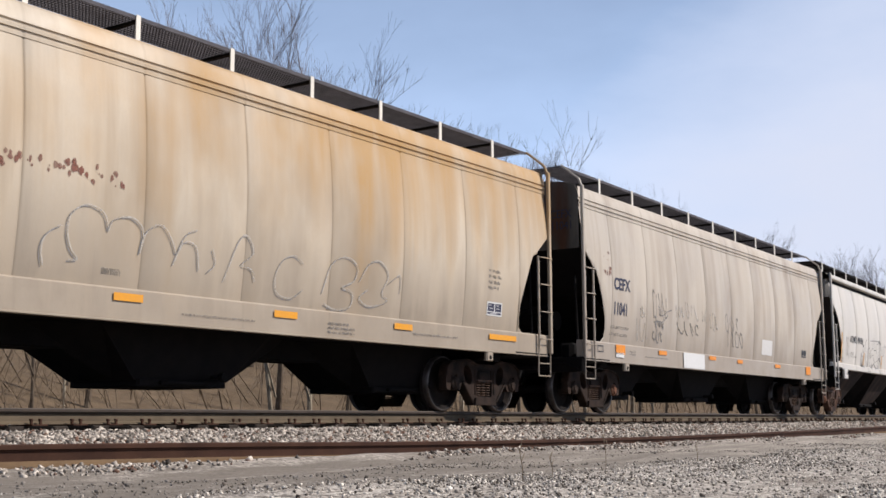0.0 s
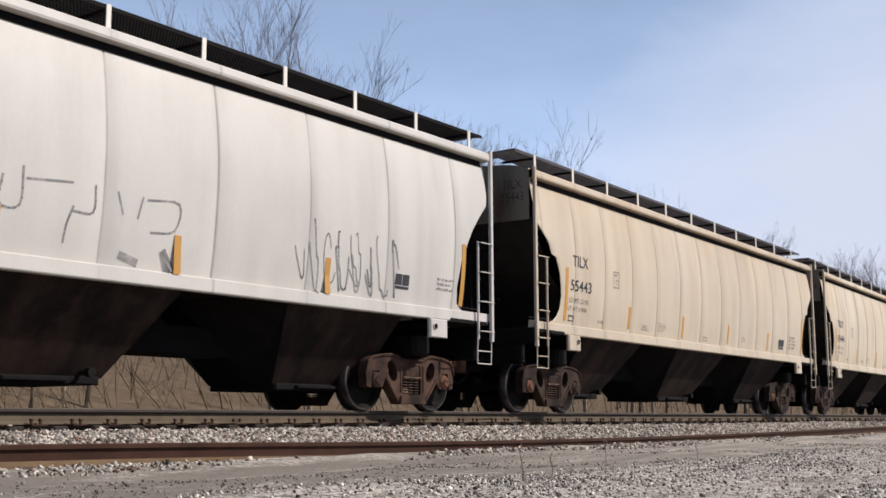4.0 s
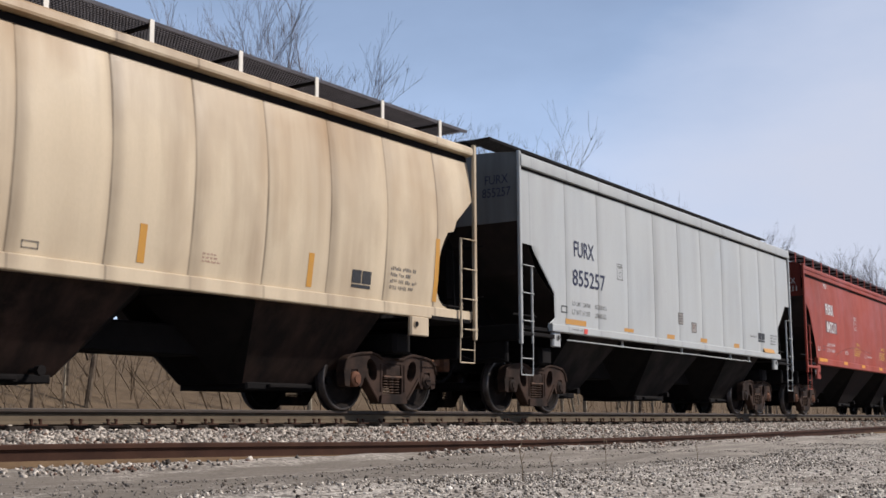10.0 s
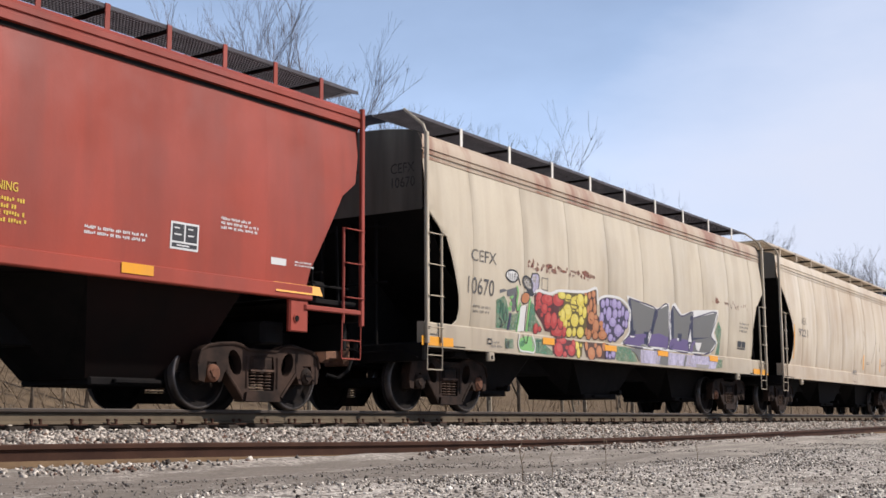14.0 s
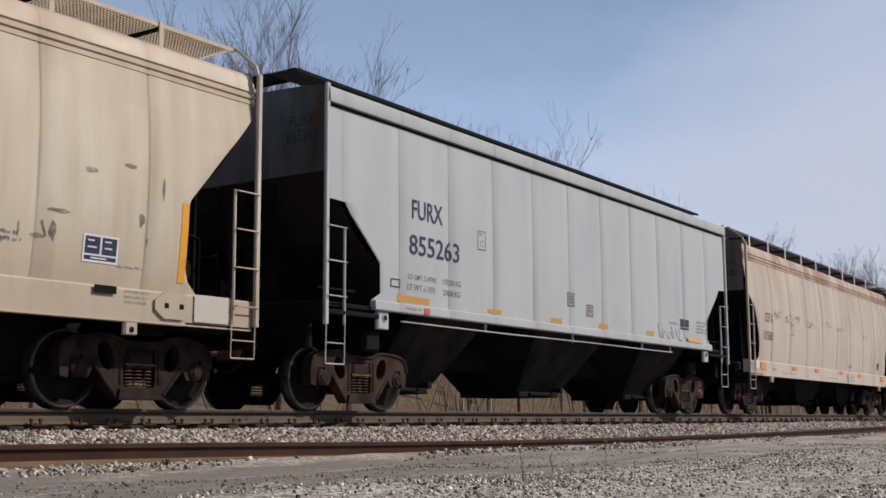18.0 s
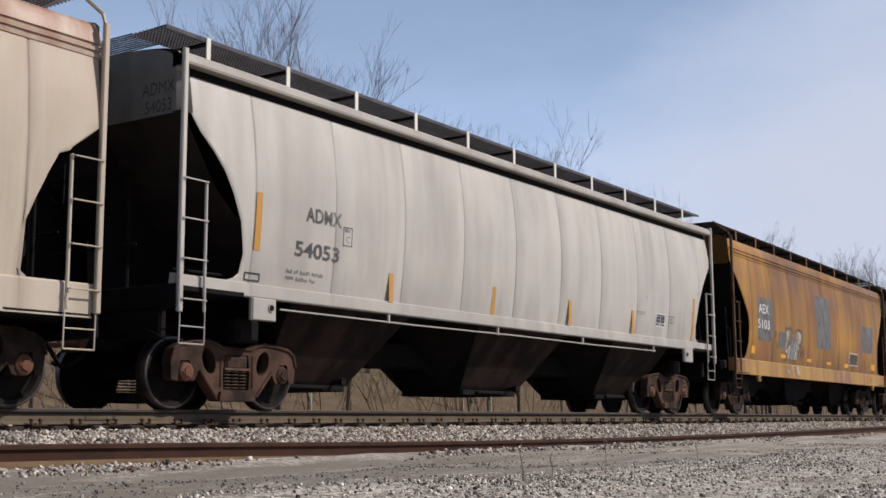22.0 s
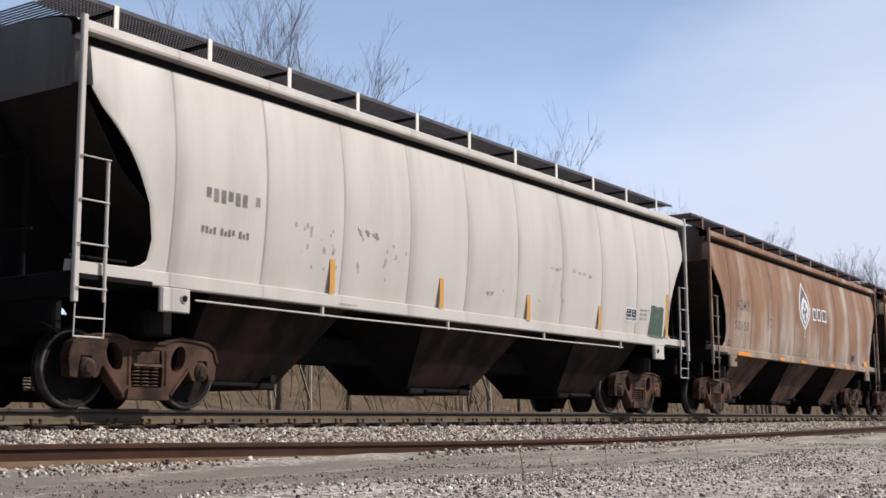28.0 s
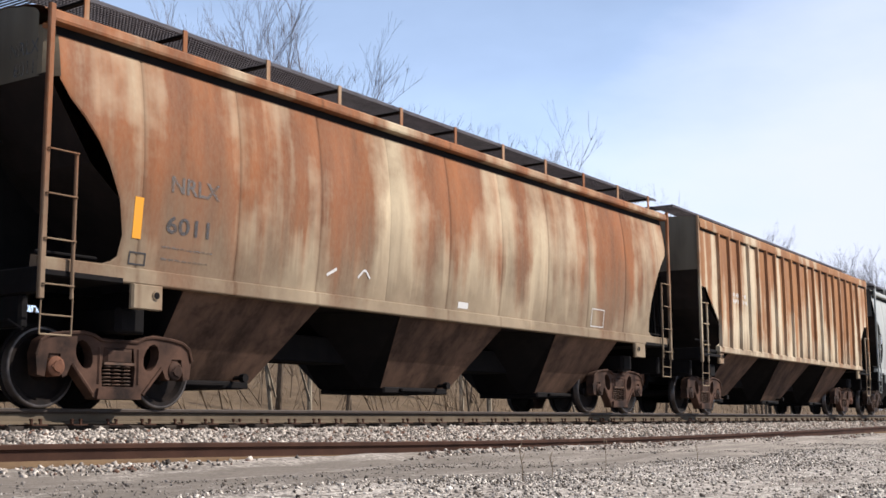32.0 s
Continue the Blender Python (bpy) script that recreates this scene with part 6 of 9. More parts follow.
p18 = banded("rust_and_cream_paint", (0.55, 0.45, 0.31), (0.19, 0.058, 0.02), (0.36, 0.125, 0.042), 1.5, (1.5, 2.6), 0.08, 0.40, 0.16, (1.9, 3.1, (0.20, 0.145, 0.10)), 18.6, (-6.8, 1.6))
c18 = add(18, "round", 218.72, 235.11, p18, "cream covered hopper overrun with orange rust", under=UNDER_WARM, cut=CURVED, truck=TRUCK_RUST)
p19 = banded("rust_and_cream_ribs", (0.60, 0.50, 0.36), (0.27, 0.10, 0.035), (0.42, 0.19, 0.07), 0.55, (1.6, 3.8), 0.08, 0.50, 0.14, (1.4, 2.0, (0.30, 0.22, 0.15)), 19)
c19 = add(19, "flat", 236.82, 252.6, p19, "rust-streaked covered hopper with ribbed sides", ribs=True, under=UNDER_WARM, truck=TRUCK_RUST)
p20 = paint("grey_green_paint", (0.45, 0.46, 0.43), (0.33, 0.31, 0.27), 0.0, 0.3, 20)
c20 = add(20, "round", 253.9, 270.6, p20, "light grey covered hopper at the train's tail", under=UNDER_GREY)


# first car
c1.sill_patch(6.00, 1.20, 6.43, 1.29, REFLECT_YELLOW)
c1.sill_patch(8.65, 1.19, 9.10, 1.28, REFLECT_YELLOW)
c1.sill_patch(11.26, 1.19, 11.71, 1.28, REFLECT_YELLOW)
c1.sill_patch(13.88, 1.18, 14.74, 1.27, REFLECT_YELLOW)
c1.stencil_panel(13.86, 1.60, 0.42, 0.18, INK_BLUE, INK_WHITE)
c1.bars(13.84, 2.29, 0.40, 4, INK_SOFT, 0.056, 0.093)
c1.bars(5.84, 1.53, 0.30, 3, INK_SOFT, 0.014, 0.024)
c1.bars(7.04, 1.10, 1.47, 1, INK_SOFT, 0.008, 0.013)
c1.bars(9.74, 1.16, 0.59, 3, INK_SOFT, 0.035, 0.059)
c1.bars(11.74, 1.13, 1.24, 1, INK_SOFT, 0.032, 0.054)
c1.flecks(4.00, 2.58, 6.15, 2.57, SCUFF_RED, 46)
c1.tag_line([(5.03, 1.48), (4.99, 1.66), (5.05, 1.82), (5.22, 1.93)])
c1.tag_line([(5.36, 1.57), (5.47, 1.59), (5.37, 1.70), (5.31, 1.88), (5.34, 2.07), (5.54, 2.20), (5.78, 2.14), (5.87, 1.95)])
c1.tag_line([(5.87, 1.97), (5.94, 2.09), (6.18, 2.14), (6.36, 2.02), (6.34, 1.75)])
c1.tag_line([(6.34, 1.75), (6.42, 2.01), (6.65, 2.11), (6.82, 1.94), (6.90, 1.81), (7.02, 1.96), (7.21, 1.92), (7.28, 1.65)])
c1.tag_line([(6.86, 1.67), (7.02, 2.03), (7.20, 2.12)])
c1.tag_line([(7.42, 1.63), (7.55, 1.75), (7.49, 1.92)])
c1.tag_line([(7.71, 1.55), (7.93, 2.07), (8.08, 2.16), (8.21, 1.96), (8.00, 1.79), (8.20, 1.74), (8.26, 1.60)])
c1.tag_line([(9.18, 1.92), (9.00, 2.01), (8.78, 1.93), (8.65, 1.71), (8.70, 1.49), (8.98, 1.44), (9.20, 1.57)])
c1.tag_line([(9.61, 1.57), (9.77, 1.98), (10.08, 2.11), (10.34, 2.00), (10.28, 1.79), (10.03, 1.68), (10.26, 1.62), (10.23, 1.42), (9.92, 1.36), (9.67, 1.42)])
c1.tag_line([(10.41, 1.80), (10.60, 2.06), (10.86, 2.13), (11.08, 1.95), (10.95, 1.68), (11.09, 1.57), (10.68, 1.46), (10.42, 1.56), (10.61, 1.70)])
c1.tag_line([(11.08, 1.82), (11.36, 1.97), (11.39, 1.72)])
# second car
c2.fit_mark("CEFX", 1.38, 2.42, 2.14, 2.67, INK_BLUE, 0.035)
c2.fit_mark("11041", 1.40, 1.92, 1.99, 2.18, INK_BLUE, 0.035)
c2.fit_mark("LD LMT 220700", 1.26, 1.66, 2.11, 1.70, INK_SOFT)
c2.fit_mark("LT WT 62300", 1.24, 1.51, 2.06, 1.56, INK_SOFT)
c2.sill_patch(1.46, 1.14, 1.89, 1.33, REFLECT_ORANGE)
c2.sill_patch(3.60, 1.22, 4.03, 1.31, REFLECT_ORANGE)
c2.sill_patch(6.57, 1.23, 7.00, 1.31, REFLECT_ORANGE)
c2.sill_patch(8.48, 1.22, 8.86, 1.30, REFLECT_ORANGE)
c2.sill_patch(11.39, 1.21, 11.85, 1.30, REFLECT_ORANGE)
c2.sill_patch(14.17, 1.11, 14.61, 1.34, REFLECT_ORANGE)
c2.sill_patch(4.98, 0.99, 6.25, 1.33, INK_WHITE)
c2.sill_patch(1.46, 1.08, 1.83, 1.12, INK_WHITE)
c2.frame_box(0.64, 1.15, 0.25, 0.13, INK)
c2.bars(2.89, 1.13, 1.44, 1, INK_SOFT, 0.016, 0.026)
c2.bars(2.14, 1.20, 0.28, 2, INK_SOFT, 0.032, 0.054)
c2.stencil_panel(13.86, 1.59, 0.43, 0.20, INK, None)
c2.patch(10.44, 1.52, 11.26, 1.91, SPRAY_WHITE, "painted_patch", 0.007)
c2.flecks(0.95, 2.70, 1.25, 3.19, SCUFF_RED, 14)
c2.scribble(2.4, 1.43, 3.13, 1.95, SPRAY_CHALK, 61)
c2.scribble(2.63, 1.94, 2.88, 2.18, SPRAY_CHALK, 62)
c2.scribble(4.5, 2.05, 5.02, 2.38, SPRAY_CHALK, 63)
c2.scribble(5.08, 2.06, 5.88, 2.49, SPRAY_CHALK, 64)
c2.scribble(6.08, 2.05, 6.41, 2.37, SPRAY_CHALK, 65)
c2.scribble(6.58, 1.92, 7.16, 2.33, SPRAY_CHALK, 66)
c2.scribble(3.19, 1.96, 4.08, 2.61, SPRAY_FAINT2, 67)
c2.scribble(3.38, 1.77, 3.91, 2.04, SPRAY_SMOKE, 68)
c2.scribble(3.32, 1.47, 3.89, 1.75, SPRAY_SMOKE, 69)
c2.scribble(4.66, 1.69, 6.01, 2.04, SPRAY_FAINT2, 70)
c2.scribble(7.58, 1.94, 8.69, 2.41, SPRAY_SMOKE, 71)
c2.scribble(7.74, 1.57, 8.97, 2.02, SPRAY_SMOKE, 72)
c2.stroke([(3.76, 2.38), (3.79, 2.13), (3.94, 1.97), (4.0, 2.16), (4.0, 2.45)], 0.024, SPRAY_SMOKE)
c2.stroke([(3.64, 2.08), (3.8, 2.06), (4.1, 2.17), (4.32, 2.22)], 0.024, SPRAY_SMOKE)
c2.stroke([(3.36, 1.9), (3.61, 1.93), (3.82, 1.92)], 0.024, SPRAY_SMOKE)
c2.stroke([(3.47, 2.49), (3.48, 1.99)], 0.024, SPRAY_SMOKE)
# third car
c3.fit_mark("ADMX 49184", 2.22, 2.30, 4.00, 2.53, INK, 0.02)
c3.fit_mark("LD LMT 223300", 2.27, 1.92, 2.73, 2.00, INK_SOFT)
c3.fit_mark("LT WT 62700", 2.23, 1.82, 3.12, 1.89, INK_SOFT)
c3.patch(1.11, 1.62, 1.22, 2.57, REFLECT_DULL, "reflective_strip")
c3.patch(4.15, 1.61, 4.26, 2.06, REFLECT_DULL, "reflective_strip")
c3.patch(6.89, 1.61, 7.00, 2.06, REFLECT_DULL, "reflective_strip")
c3.patch(9.39, 1.58, 9.50, 2.05, REFLECT_DULL, "reflective_strip")
c3.patch(12.17, 1.58, 12.28, 2.08, REFLECT_DULL, "reflective_strip")
c3.patch(15.50, 1.66, 15.61, 2.66, REFLECT_DULL, "reflective_strip")
c3.plate_c(3.98, 2.04, INK_SOFT, 0.20)
c3.stencil_panel(13.78, 1.80, 0.34, 0.22, INK, None)
c3.frame_box(1.20, 1.66, 0.23, 0.11, INK)
c3.bars(14.85, 2.01, 0.50, 3, INK_SOFT, 0.043, 0.072)
c3.bars(4.72, 1.44, 0.41, 1, INK_SOFT, 0.023, 0.039)
c3.stroke([(4.65, 2.51), (4.46, 2.46), (4.39, 2.34), (4.42, 2.04), (4.42, 1.89)], 0.026, SPRAY_SMOKE)
c3.stroke([(4.35, 1.88), (4.45, 1.89), (4.62, 1.67), (4.74, 1.61)], 0.026, SPRAY_SMOKE)
c3.stroke([(4.64, 2.21), (4.76, 1.9), (4.81, 2.21), (5.0, 2.23), (5.13, 2.11)], 0.026, SPRAY_SMOKE)
c3.stroke([(4.84, 2.62), (4.87, 2.22)], 0.026, SPRAY_SMOKE)
c3.stroke([(4.87, 1.76), (4.78, 1.7), (4.87, 1.64)], 0.026, SPRAY_SMOKE)
c3.stroke([(5.07, 1.79), (5.14, 1.66), (5.26, 1.63), (5.33, 1.54), (5.39, 1.64)], 0.026, SPRAY_SMOKE)
c3.stroke([(5.44, 2.25), (5.17, 2.13), (5.02, 2.05), (5.07, 1.94), (5.24, 1.92)], 0.026, SPRAY_SMOKE)
c3.stroke([(5.21, 2.07), (5.25, 1.92)], 0.026, SPRAY_SMOKE)
c3.stroke([(5.38, 2.45), (5.41, 2.25)], 0.026, SPRAY_SMOKE)
c3.stroke([(5.6, 2.62), (5.62, 2.34), (5.49, 2.22)], 0.026, SPRAY_SMOKE)
c3.stroke([(5.38, 2.04), (5.48, 2.01), (5.65, 2.05)], 0.026, SPRAY_SMOKE)
c3.stroke([(5.63, 2.19), (5.92, 2.21), (6.14, 2.11), (6.27, 1.89), (5.82, 1.76), (5.51, 1.65)], 0.026, SPRAY_SMOKE)
c3.stroke([(5.56, 1.95), (5.71, 1.89), (5.83, 1.72), (6.03, 1.59), (6.32, 1.61)], 0.026, SPRAY_SMOKE)
c3.stroke([(5.98, 2.49), (5.98, 2.19)], 0.026, SPRAY_SMOKE)
c3.stroke([(6.13, 2.44), (6.3, 2.46), (6.33, 2.51)], 0.026, SPRAY_SMOKE)
c3.stroke([(6.42, 2.52), (6.38, 2.04), (6.31, 1.66)], 0.026, SPRAY_SMOKE)
c3.stroke([(6.4, 1.95), (6.56, 1.87), (6.79, 1.84), (6.93, 1.7)], 0.026, SPRAY_SMOKE)
c3.stroke([(6.33, 2.51), (6.55, 2.51), (6.62, 2.4)], 0.026, SPRAY_SMOKE)
c3.stroke([(6.67, 2.45), (6.71, 1.97)], 0.026, SPRAY_SMOKE)
c3.stroke([(6.81, 2.37), (6.92, 2.19)], 0.026, SPRAY_SMOKE)
c3.stroke([(6.99, 2.39), (6.97, 2.09), (7.22, 2.1), (7.23, 2.51)], 0.026, SPRAY_SMOKE)
c3.stroke([(7.28, 2.39), (7.87, 2.44)], 0.026, SPRAY_SMOKE)
c3.stroke([(8.18, 2.45), (8.17, 2.15), (7.91, 2.13)], 0.026, SPRAY_SMOKE)
c3.stroke([(7.9, 2.18), (7.83, 1.97), (7.81, 1.77)], 0.026, SPRAY_SMOKE)
c3.stroke([(8.5, 2.43), (8.59, 2.19)], 0.026, SPRAY_SMOKE)
c3.stroke([(8.87, 2.42), (8.81, 2.17)], 0.026, SPRAY_SMOKE)
c3.stroke([(8.94, 2.4), (9.43, 2.42), (9.38, 2.09), (9.02, 2.03)], 0.026, SPRAY_SMOKE)
c3.stroke([(6.49, 1.53), (6.7, 1.4), (6.97, 1.44)], 0.026, SPRAY_SMOKE)
c3.stroke([(5.13, 2.49), (5.8, 2.53), (6.52, 2.53)], 0.026, SPRAY_SMOKE)
c3.stroke([(5.44, 1.7), (5.56, 1.64)], 0.09, SPRAY_SMOKE)
c3.stroke([(5.8, 1.71), (5.87, 1.58)], 0.06, SPRAY_SMOKE)
c3.stroke([(6.31, 1.71), (6.29, 1.6)], 0.08, SPRAY_SMOKE)
c3.stroke([(6.52, 1.96), (6.67, 1.88)], 0.09, SPRAY_SMOKE)
c3.stroke([(5.23, 2.06), (5.24, 1.96)], 0.06, SPRAY_SMOKE)
c3.stroke([(8.61, 1.72), (8.84, 1.66)], 0.1, SPRAY_SMOKE)
c3.stroke([(9.24, 1.82), (9.37, 1.65)], 0.1, SPRAY_SMOKE)
c3.stroke([(6.44, 2.54), (6.67, 2.47)], 0.09, SPRAY_SMOKE)
c3.scribble(3.75, 1.56, 4.21, 2.02, SPRAY_GREY, 8)
c3.scribble(11.48, 1.58, 13.89, 2.58, SPRAY_SMOKE, 7)
c3.scribble(12.28, 1.63, 13.3, 2.29, SPRAY_GREY2, 17)
c3.scribble(1.69, 1.78, 2.14, 2.53, SPRAY_FAINT, 9)
# cream cars of one series
c6.fit_mark("TILX", 1.46, 2.70, 2.09, 2.91, INK_WORN, 0.004)
c6.fit_mark("55558", 1.40, 2.24, 2.25, 2.45, INK_WORN, 0.004)
c6.fit_mark("LD LMT 222100", 1.36, 2.02, 2.15, 2.11, INK_SOFT2, 0.0)
c6.fit_mark("LT WT 63900", 1.33, 1.87, 2.10, 1.95, INK_SOFT2, 0.0)
c6.patch(1.19, 1.67, 1.30, 2.65, REFLECT_AMBER, "reflective_strip")
c6.patch(3.99, 1.68, 4.10, 2.13, REFLECT_AMBER, "reflective_strip")
c6.patch(6.86, 1.65, 6.97, 2.13, REFLECT_AMBER, "reflective_strip")
c6.patch(9.74, 1.67, 9.85, 2.12, REFLECT_AMBER, "reflective_strip")
c6.patch(12.70, 1.65, 12.81, 2.11, REFLECT_AMBER, "reflective_strip")
c6.patch(15.64, 1.68, 15.75, 2.66, REFLECT_AMBER, "reflective_strip")
c6.plate_c(3.23, 2.45, INK_SOFT, 0.25)
c6.frame_box(1.38, 1.67, 0.22, 0.11, INK)
c6.stencil_panel(13.65, 1.73, 0.43, 0.25, INK, None)
c6.bars(14.53, 2.06, 0.66, 4, INK_SOFT, 0.057, 0.094)
c6.bars(5.53, 1.88, 0.43, 5, INK_RED, 0.024, 0.040)
c6.bars(4.68, 1.78, 0.40, 3, INK_SOFT, 0.026, 0.043)
c6.bars(10.75, 1.87, 0.31, 3, INK_RED, 0.027, 0.045)
c6.frame_box(8.18, 1.66, 0.22, 0.09, INK_SOFT)
c6.bars(2.62, 1.74, 0.29, 2, INK_SOFT, 0.018, 0.030)
c5.fit_mark("TILX", 1.46, 2.70, 2.09, 2.91, INK_WORN, 0.004)
c5.fit_mark("55444", 1.40, 2.24, 2.25, 2.45, INK_WORN, 0.004)
c5.fit_mark("LD LMT 222100", 1.36, 2.02, 2.15, 2.11, INK_SOFT2, 0.0)
c5.fit_mark("LT WT 63900", 1.33, 1.87, 2.10, 1.95, INK_SOFT2, 0.0)
c5.patch(1.19, 1.67, 1.30, 2.65, REFLECT_AMBER, "reflective_strip")
c5.patch(3.99, 1.68, 4.10, 2.13, REFLECT_AMBER, "reflective_strip")
c5.patch(6.86, 1.65, 6.97, 2.13, REFLECT_AMBER, "reflective_strip")
c5.patch(9.74, 1.67, 9.85, 2.12, REFLECT_AMBER, "reflective_strip")
c5.patch(12.70, 1.65, 12.81, 2.11, REFLECT_AMBER, "reflective_strip")
c5.patch(15.64, 1.68, 15.75, 2.66, REFLECT_AMBER, "reflective_strip")
c5.plate_c(3.23, 2.45, INK_SOFT, 0.25)
c5.frame_box(1.38, 1.67, 0.22, 0.11, INK)
c5.stencil_panel(13.65, 1.73, 0.43, 0.25, INK, None)
c5.bars(14.53, 2.06, 0.66, 4, INK_SOFT, 0.057, 0.094)
c5.bars(5.53, 1.88, 0.43, 5, INK_RED, 0.024, 0.040)
c5.bars(4.68, 1.78, 0.40, 3, INK_SOFT, 0.026, 0.043)
c5.bars(10.75, 1.87, 0.31, 3, INK_RED, 0.027, 0.045)
c5.frame_box(8.18, 1.66, 0.22, 0.09, INK_SOFT)
c5.bars(2.62, 1.74, 0.29, 2, INK_SOFT, 0.018, 0.030)
c4.fit_mark("TILX", 1.46, 2.70, 2.09, 2.91, INK_WORN, 0.004)
c4.fit_mark("55443", 1.40, 2.24, 2.25, 2.45, INK_WORN, 0.004)
c4.fit_mark("LD LMT 222100", 1.36, 2.02, 2.15, 2.11, INK_SOFT2, 0.0)
c4.fit_mark("LT WT 63900", 1.33, 1.87, 2.10, 1.95, INK_SOFT2, 0.0)
c4.patch(1.19, 1.67, 1.30, 2.65, REFLECT_AMBER, "reflective_strip")
c4.patch(3.99, 1.68, 4.10, 2.13, REFLECT_AMBER, "reflective_strip")
c4.patch(6.86, 1.65, 6.97, 2.13, REFLECT_AMBER, "reflective_strip")
c4.patch(9.74, 1.67, 9.85, 2.12, REFLECT_AMBER, "reflective_strip")
c4.patch(12.70, 1.65, 12.81, 2.11, REFLECT_AMBER, "reflective_strip")
c4.patch(15.64, 1.68, 15.75, 2.66, REFLECT_AMBER, "reflective_strip")
c4.plate_c(3.23, 2.45, INK_SOFT, 0.25)
c4.frame_box(1.38, 1.67, 0.22, 0.11, INK)
c4.stencil_panel(13.65, 1.73, 0.43, 0.25, INK, None)
c4.bars(14.53, 2.06, 0.66, 4, INK_SOFT, 0.057, 0.094)
c4.bars(5.53, 1.88, 0.43, 5, INK_RED, 0.024, 0.040)
c4.bars(4.68, 1.78, 0.40, 3, INK_SOFT, 0.026, 0.043)
c4.bars(10.75, 1.87, 0.31, 3, INK_RED, 0.027, 0.045)
c4.frame_box(8.18, 1.66, 0.22, 0.09, INK_SOFT)
c4.bars(2.62, 1.74, 0.29, 2, INK_SOFT, 0.018, 0.030)
# grey cars
c7.fit_mark("FURX", 2.07, 2.89, 2.91, 3.19, INK_BLUE)
c7.fit_mark("855257", 2.00, 2.34, 3.39, 2.65, INK_BLUE)
c7.fit_mark("LD LMT 224700", 1.97, 1.96, 2.72, 2.04, INK_SOFT)
c7.fit_mark("LT WT 61300", 1.96, 1.79, 2.70, 1.89, INK_SOFT)
c7.fit_mark("102200 KG", 2.92, 1.96, 3.43, 2.05, INK_SOFT)
c7.fit_mark("27800 KG", 2.93, 1.79, 3.41, 1.88, INK_SOFT)
c7.patch(1.70, 1.60, 2.55, 1.70, REFLECT_DULL, "reflective_strip", 0.007)
c7.patch(4.25, 1.61, 4.70, 1.68, REFLECT_DULL, "reflective_strip", 0.007)
c7.patch(6.43, 1.59, 6.85, 1.68, REFLECT_DULL, "reflective_strip", 0.007)
c7.patch(8.36, 1.61, 8.77, 1.70, REFLECT_DULL, "reflective_strip", 0.007)
c7.patch(10.56, 1.59, 10.93, 1.69, REFLECT_DULL, "reflective_strip", 0.007)
c7.patch(12.72, 1.57, 13.54, 1.68, REFLECT_DULL, "reflective_strip", 0.007)
c7.patch(2.35, 1.45, 2.49, 1.54, RED_TAG, "red_tag", 0.012)
c7.plate_c(3.94, 2.63, INK_SOFT, 0.25)
c7.stencil_panel(12.36, 1.83, 0.49, 0.23, INK, None)
c7.frame_box(1.53, 1.80, 0.24, 0.13, INK)
c7.bars(13.30, 2.02, 0.58, 4, INK_SOFT, 0.046, 0.076)
c7.bars(11.75, 1.94, 0.48, 2, INK_SOFT, 0.016, 0.026)
c7.bars(1.85, 1.49, 0.45, 1, INK_SOFT, 0.026, 0.044)
c7.patch(7.07, 1.94, 7.34, 2.20, STICKER, "notice_plate", 0.0075)
c7.frame_box(7.07, 1.94, 0.27, 0.26, INK_SOFT)
c7.bars(7.12, 2.11, 0.19, 3, INK, 0.03, 0.055)
c7.patch(7.84, 1.80, 8.12, 2.03, STICKER, "notice_plate", 0.0075)
c7.frame_box(7.84, 1.80, 0.28, 0.23, INK_SOFT)
c7.bars(7.89, 1.95, 0.19, 2, SCUFF_RED, 0.03, 0.06)
c11.fit_mark("FURX", 2.07, 2.89, 2.91, 3.19, INK_BLUE)
c11.fit_mark("855263", 2.00, 2.34, 3.39, 2.65, INK_BLUE)
c11.fit_mark("LD LMT 224700", 1.97, 1.96, 2.72, 2.04, INK_SOFT)
c11.fit_mark("LT WT 61300", 1.96, 1.79, 2.70, 1.89, INK_SOFT)
c11.fit_mark("102200 KG", 2.92, 1.96, 3.43, 2.05, INK_SOFT)
c11.fit_mark("27800 KG", 2.93, 1.79, 3.41, 1.88, INK_SOFT)
c11.patch(1.70, 1.60, 2.55, 1.70, REFLECT_DULL, "reflective_strip", 0.007)
c11.patch(4.25, 1.61, 4.70, 1.68, REFLECT_DULL, "reflective_strip", 0.007)
c11.patch(6.43, 1.59, 6.85, 1.68, REFLECT_DULL, "reflective_strip", 0.007)
c11.patch(8.36, 1.61, 8.77, 1.70, REFLECT_DULL, "reflective_strip", 0.007)
c11.patch(10.56, 1.59, 10.93, 1.69, REFLECT_DULL, "reflective_strip", 0.007)
c11.patch(12.72, 1.57, 13.54, 1.68, REFLECT_DULL, "reflective_strip", 0.007)
c11.patch(2.35, 1.45, 2.49, 1.54, RED_TAG, "red_tag", 0.012)
c11.plate_c(3.94, 2.63, INK_SOFT, 0.25)
c11.stencil_panel(12.36, 1.83, 0.49, 0.23, INK, None)
c11.frame_box(1.53, 1.80, 0.24, 0.13, INK)
c11.bars(13.30, 2.02, 0.58, 4, INK_SOFT, 0.046, 0.076)
c11.bars(11.75, 1.94, 0.48, 2, INK_SOFT, 0.016, 0.026)
c11.bars(1.85, 1.49, 0.45, 1, INK_SOFT, 0.026, 0.044)
c11.patch(7.07, 1.94, 7.34, 2.20, STICKER, "notice_plate", 0.0075)
c11.frame_box(7.07, 1.94, 0.27, 0.26, INK_SOFT)
c11.bars(7.12, 2.11, 0.19, 3, INK, 0.03, 0.055)
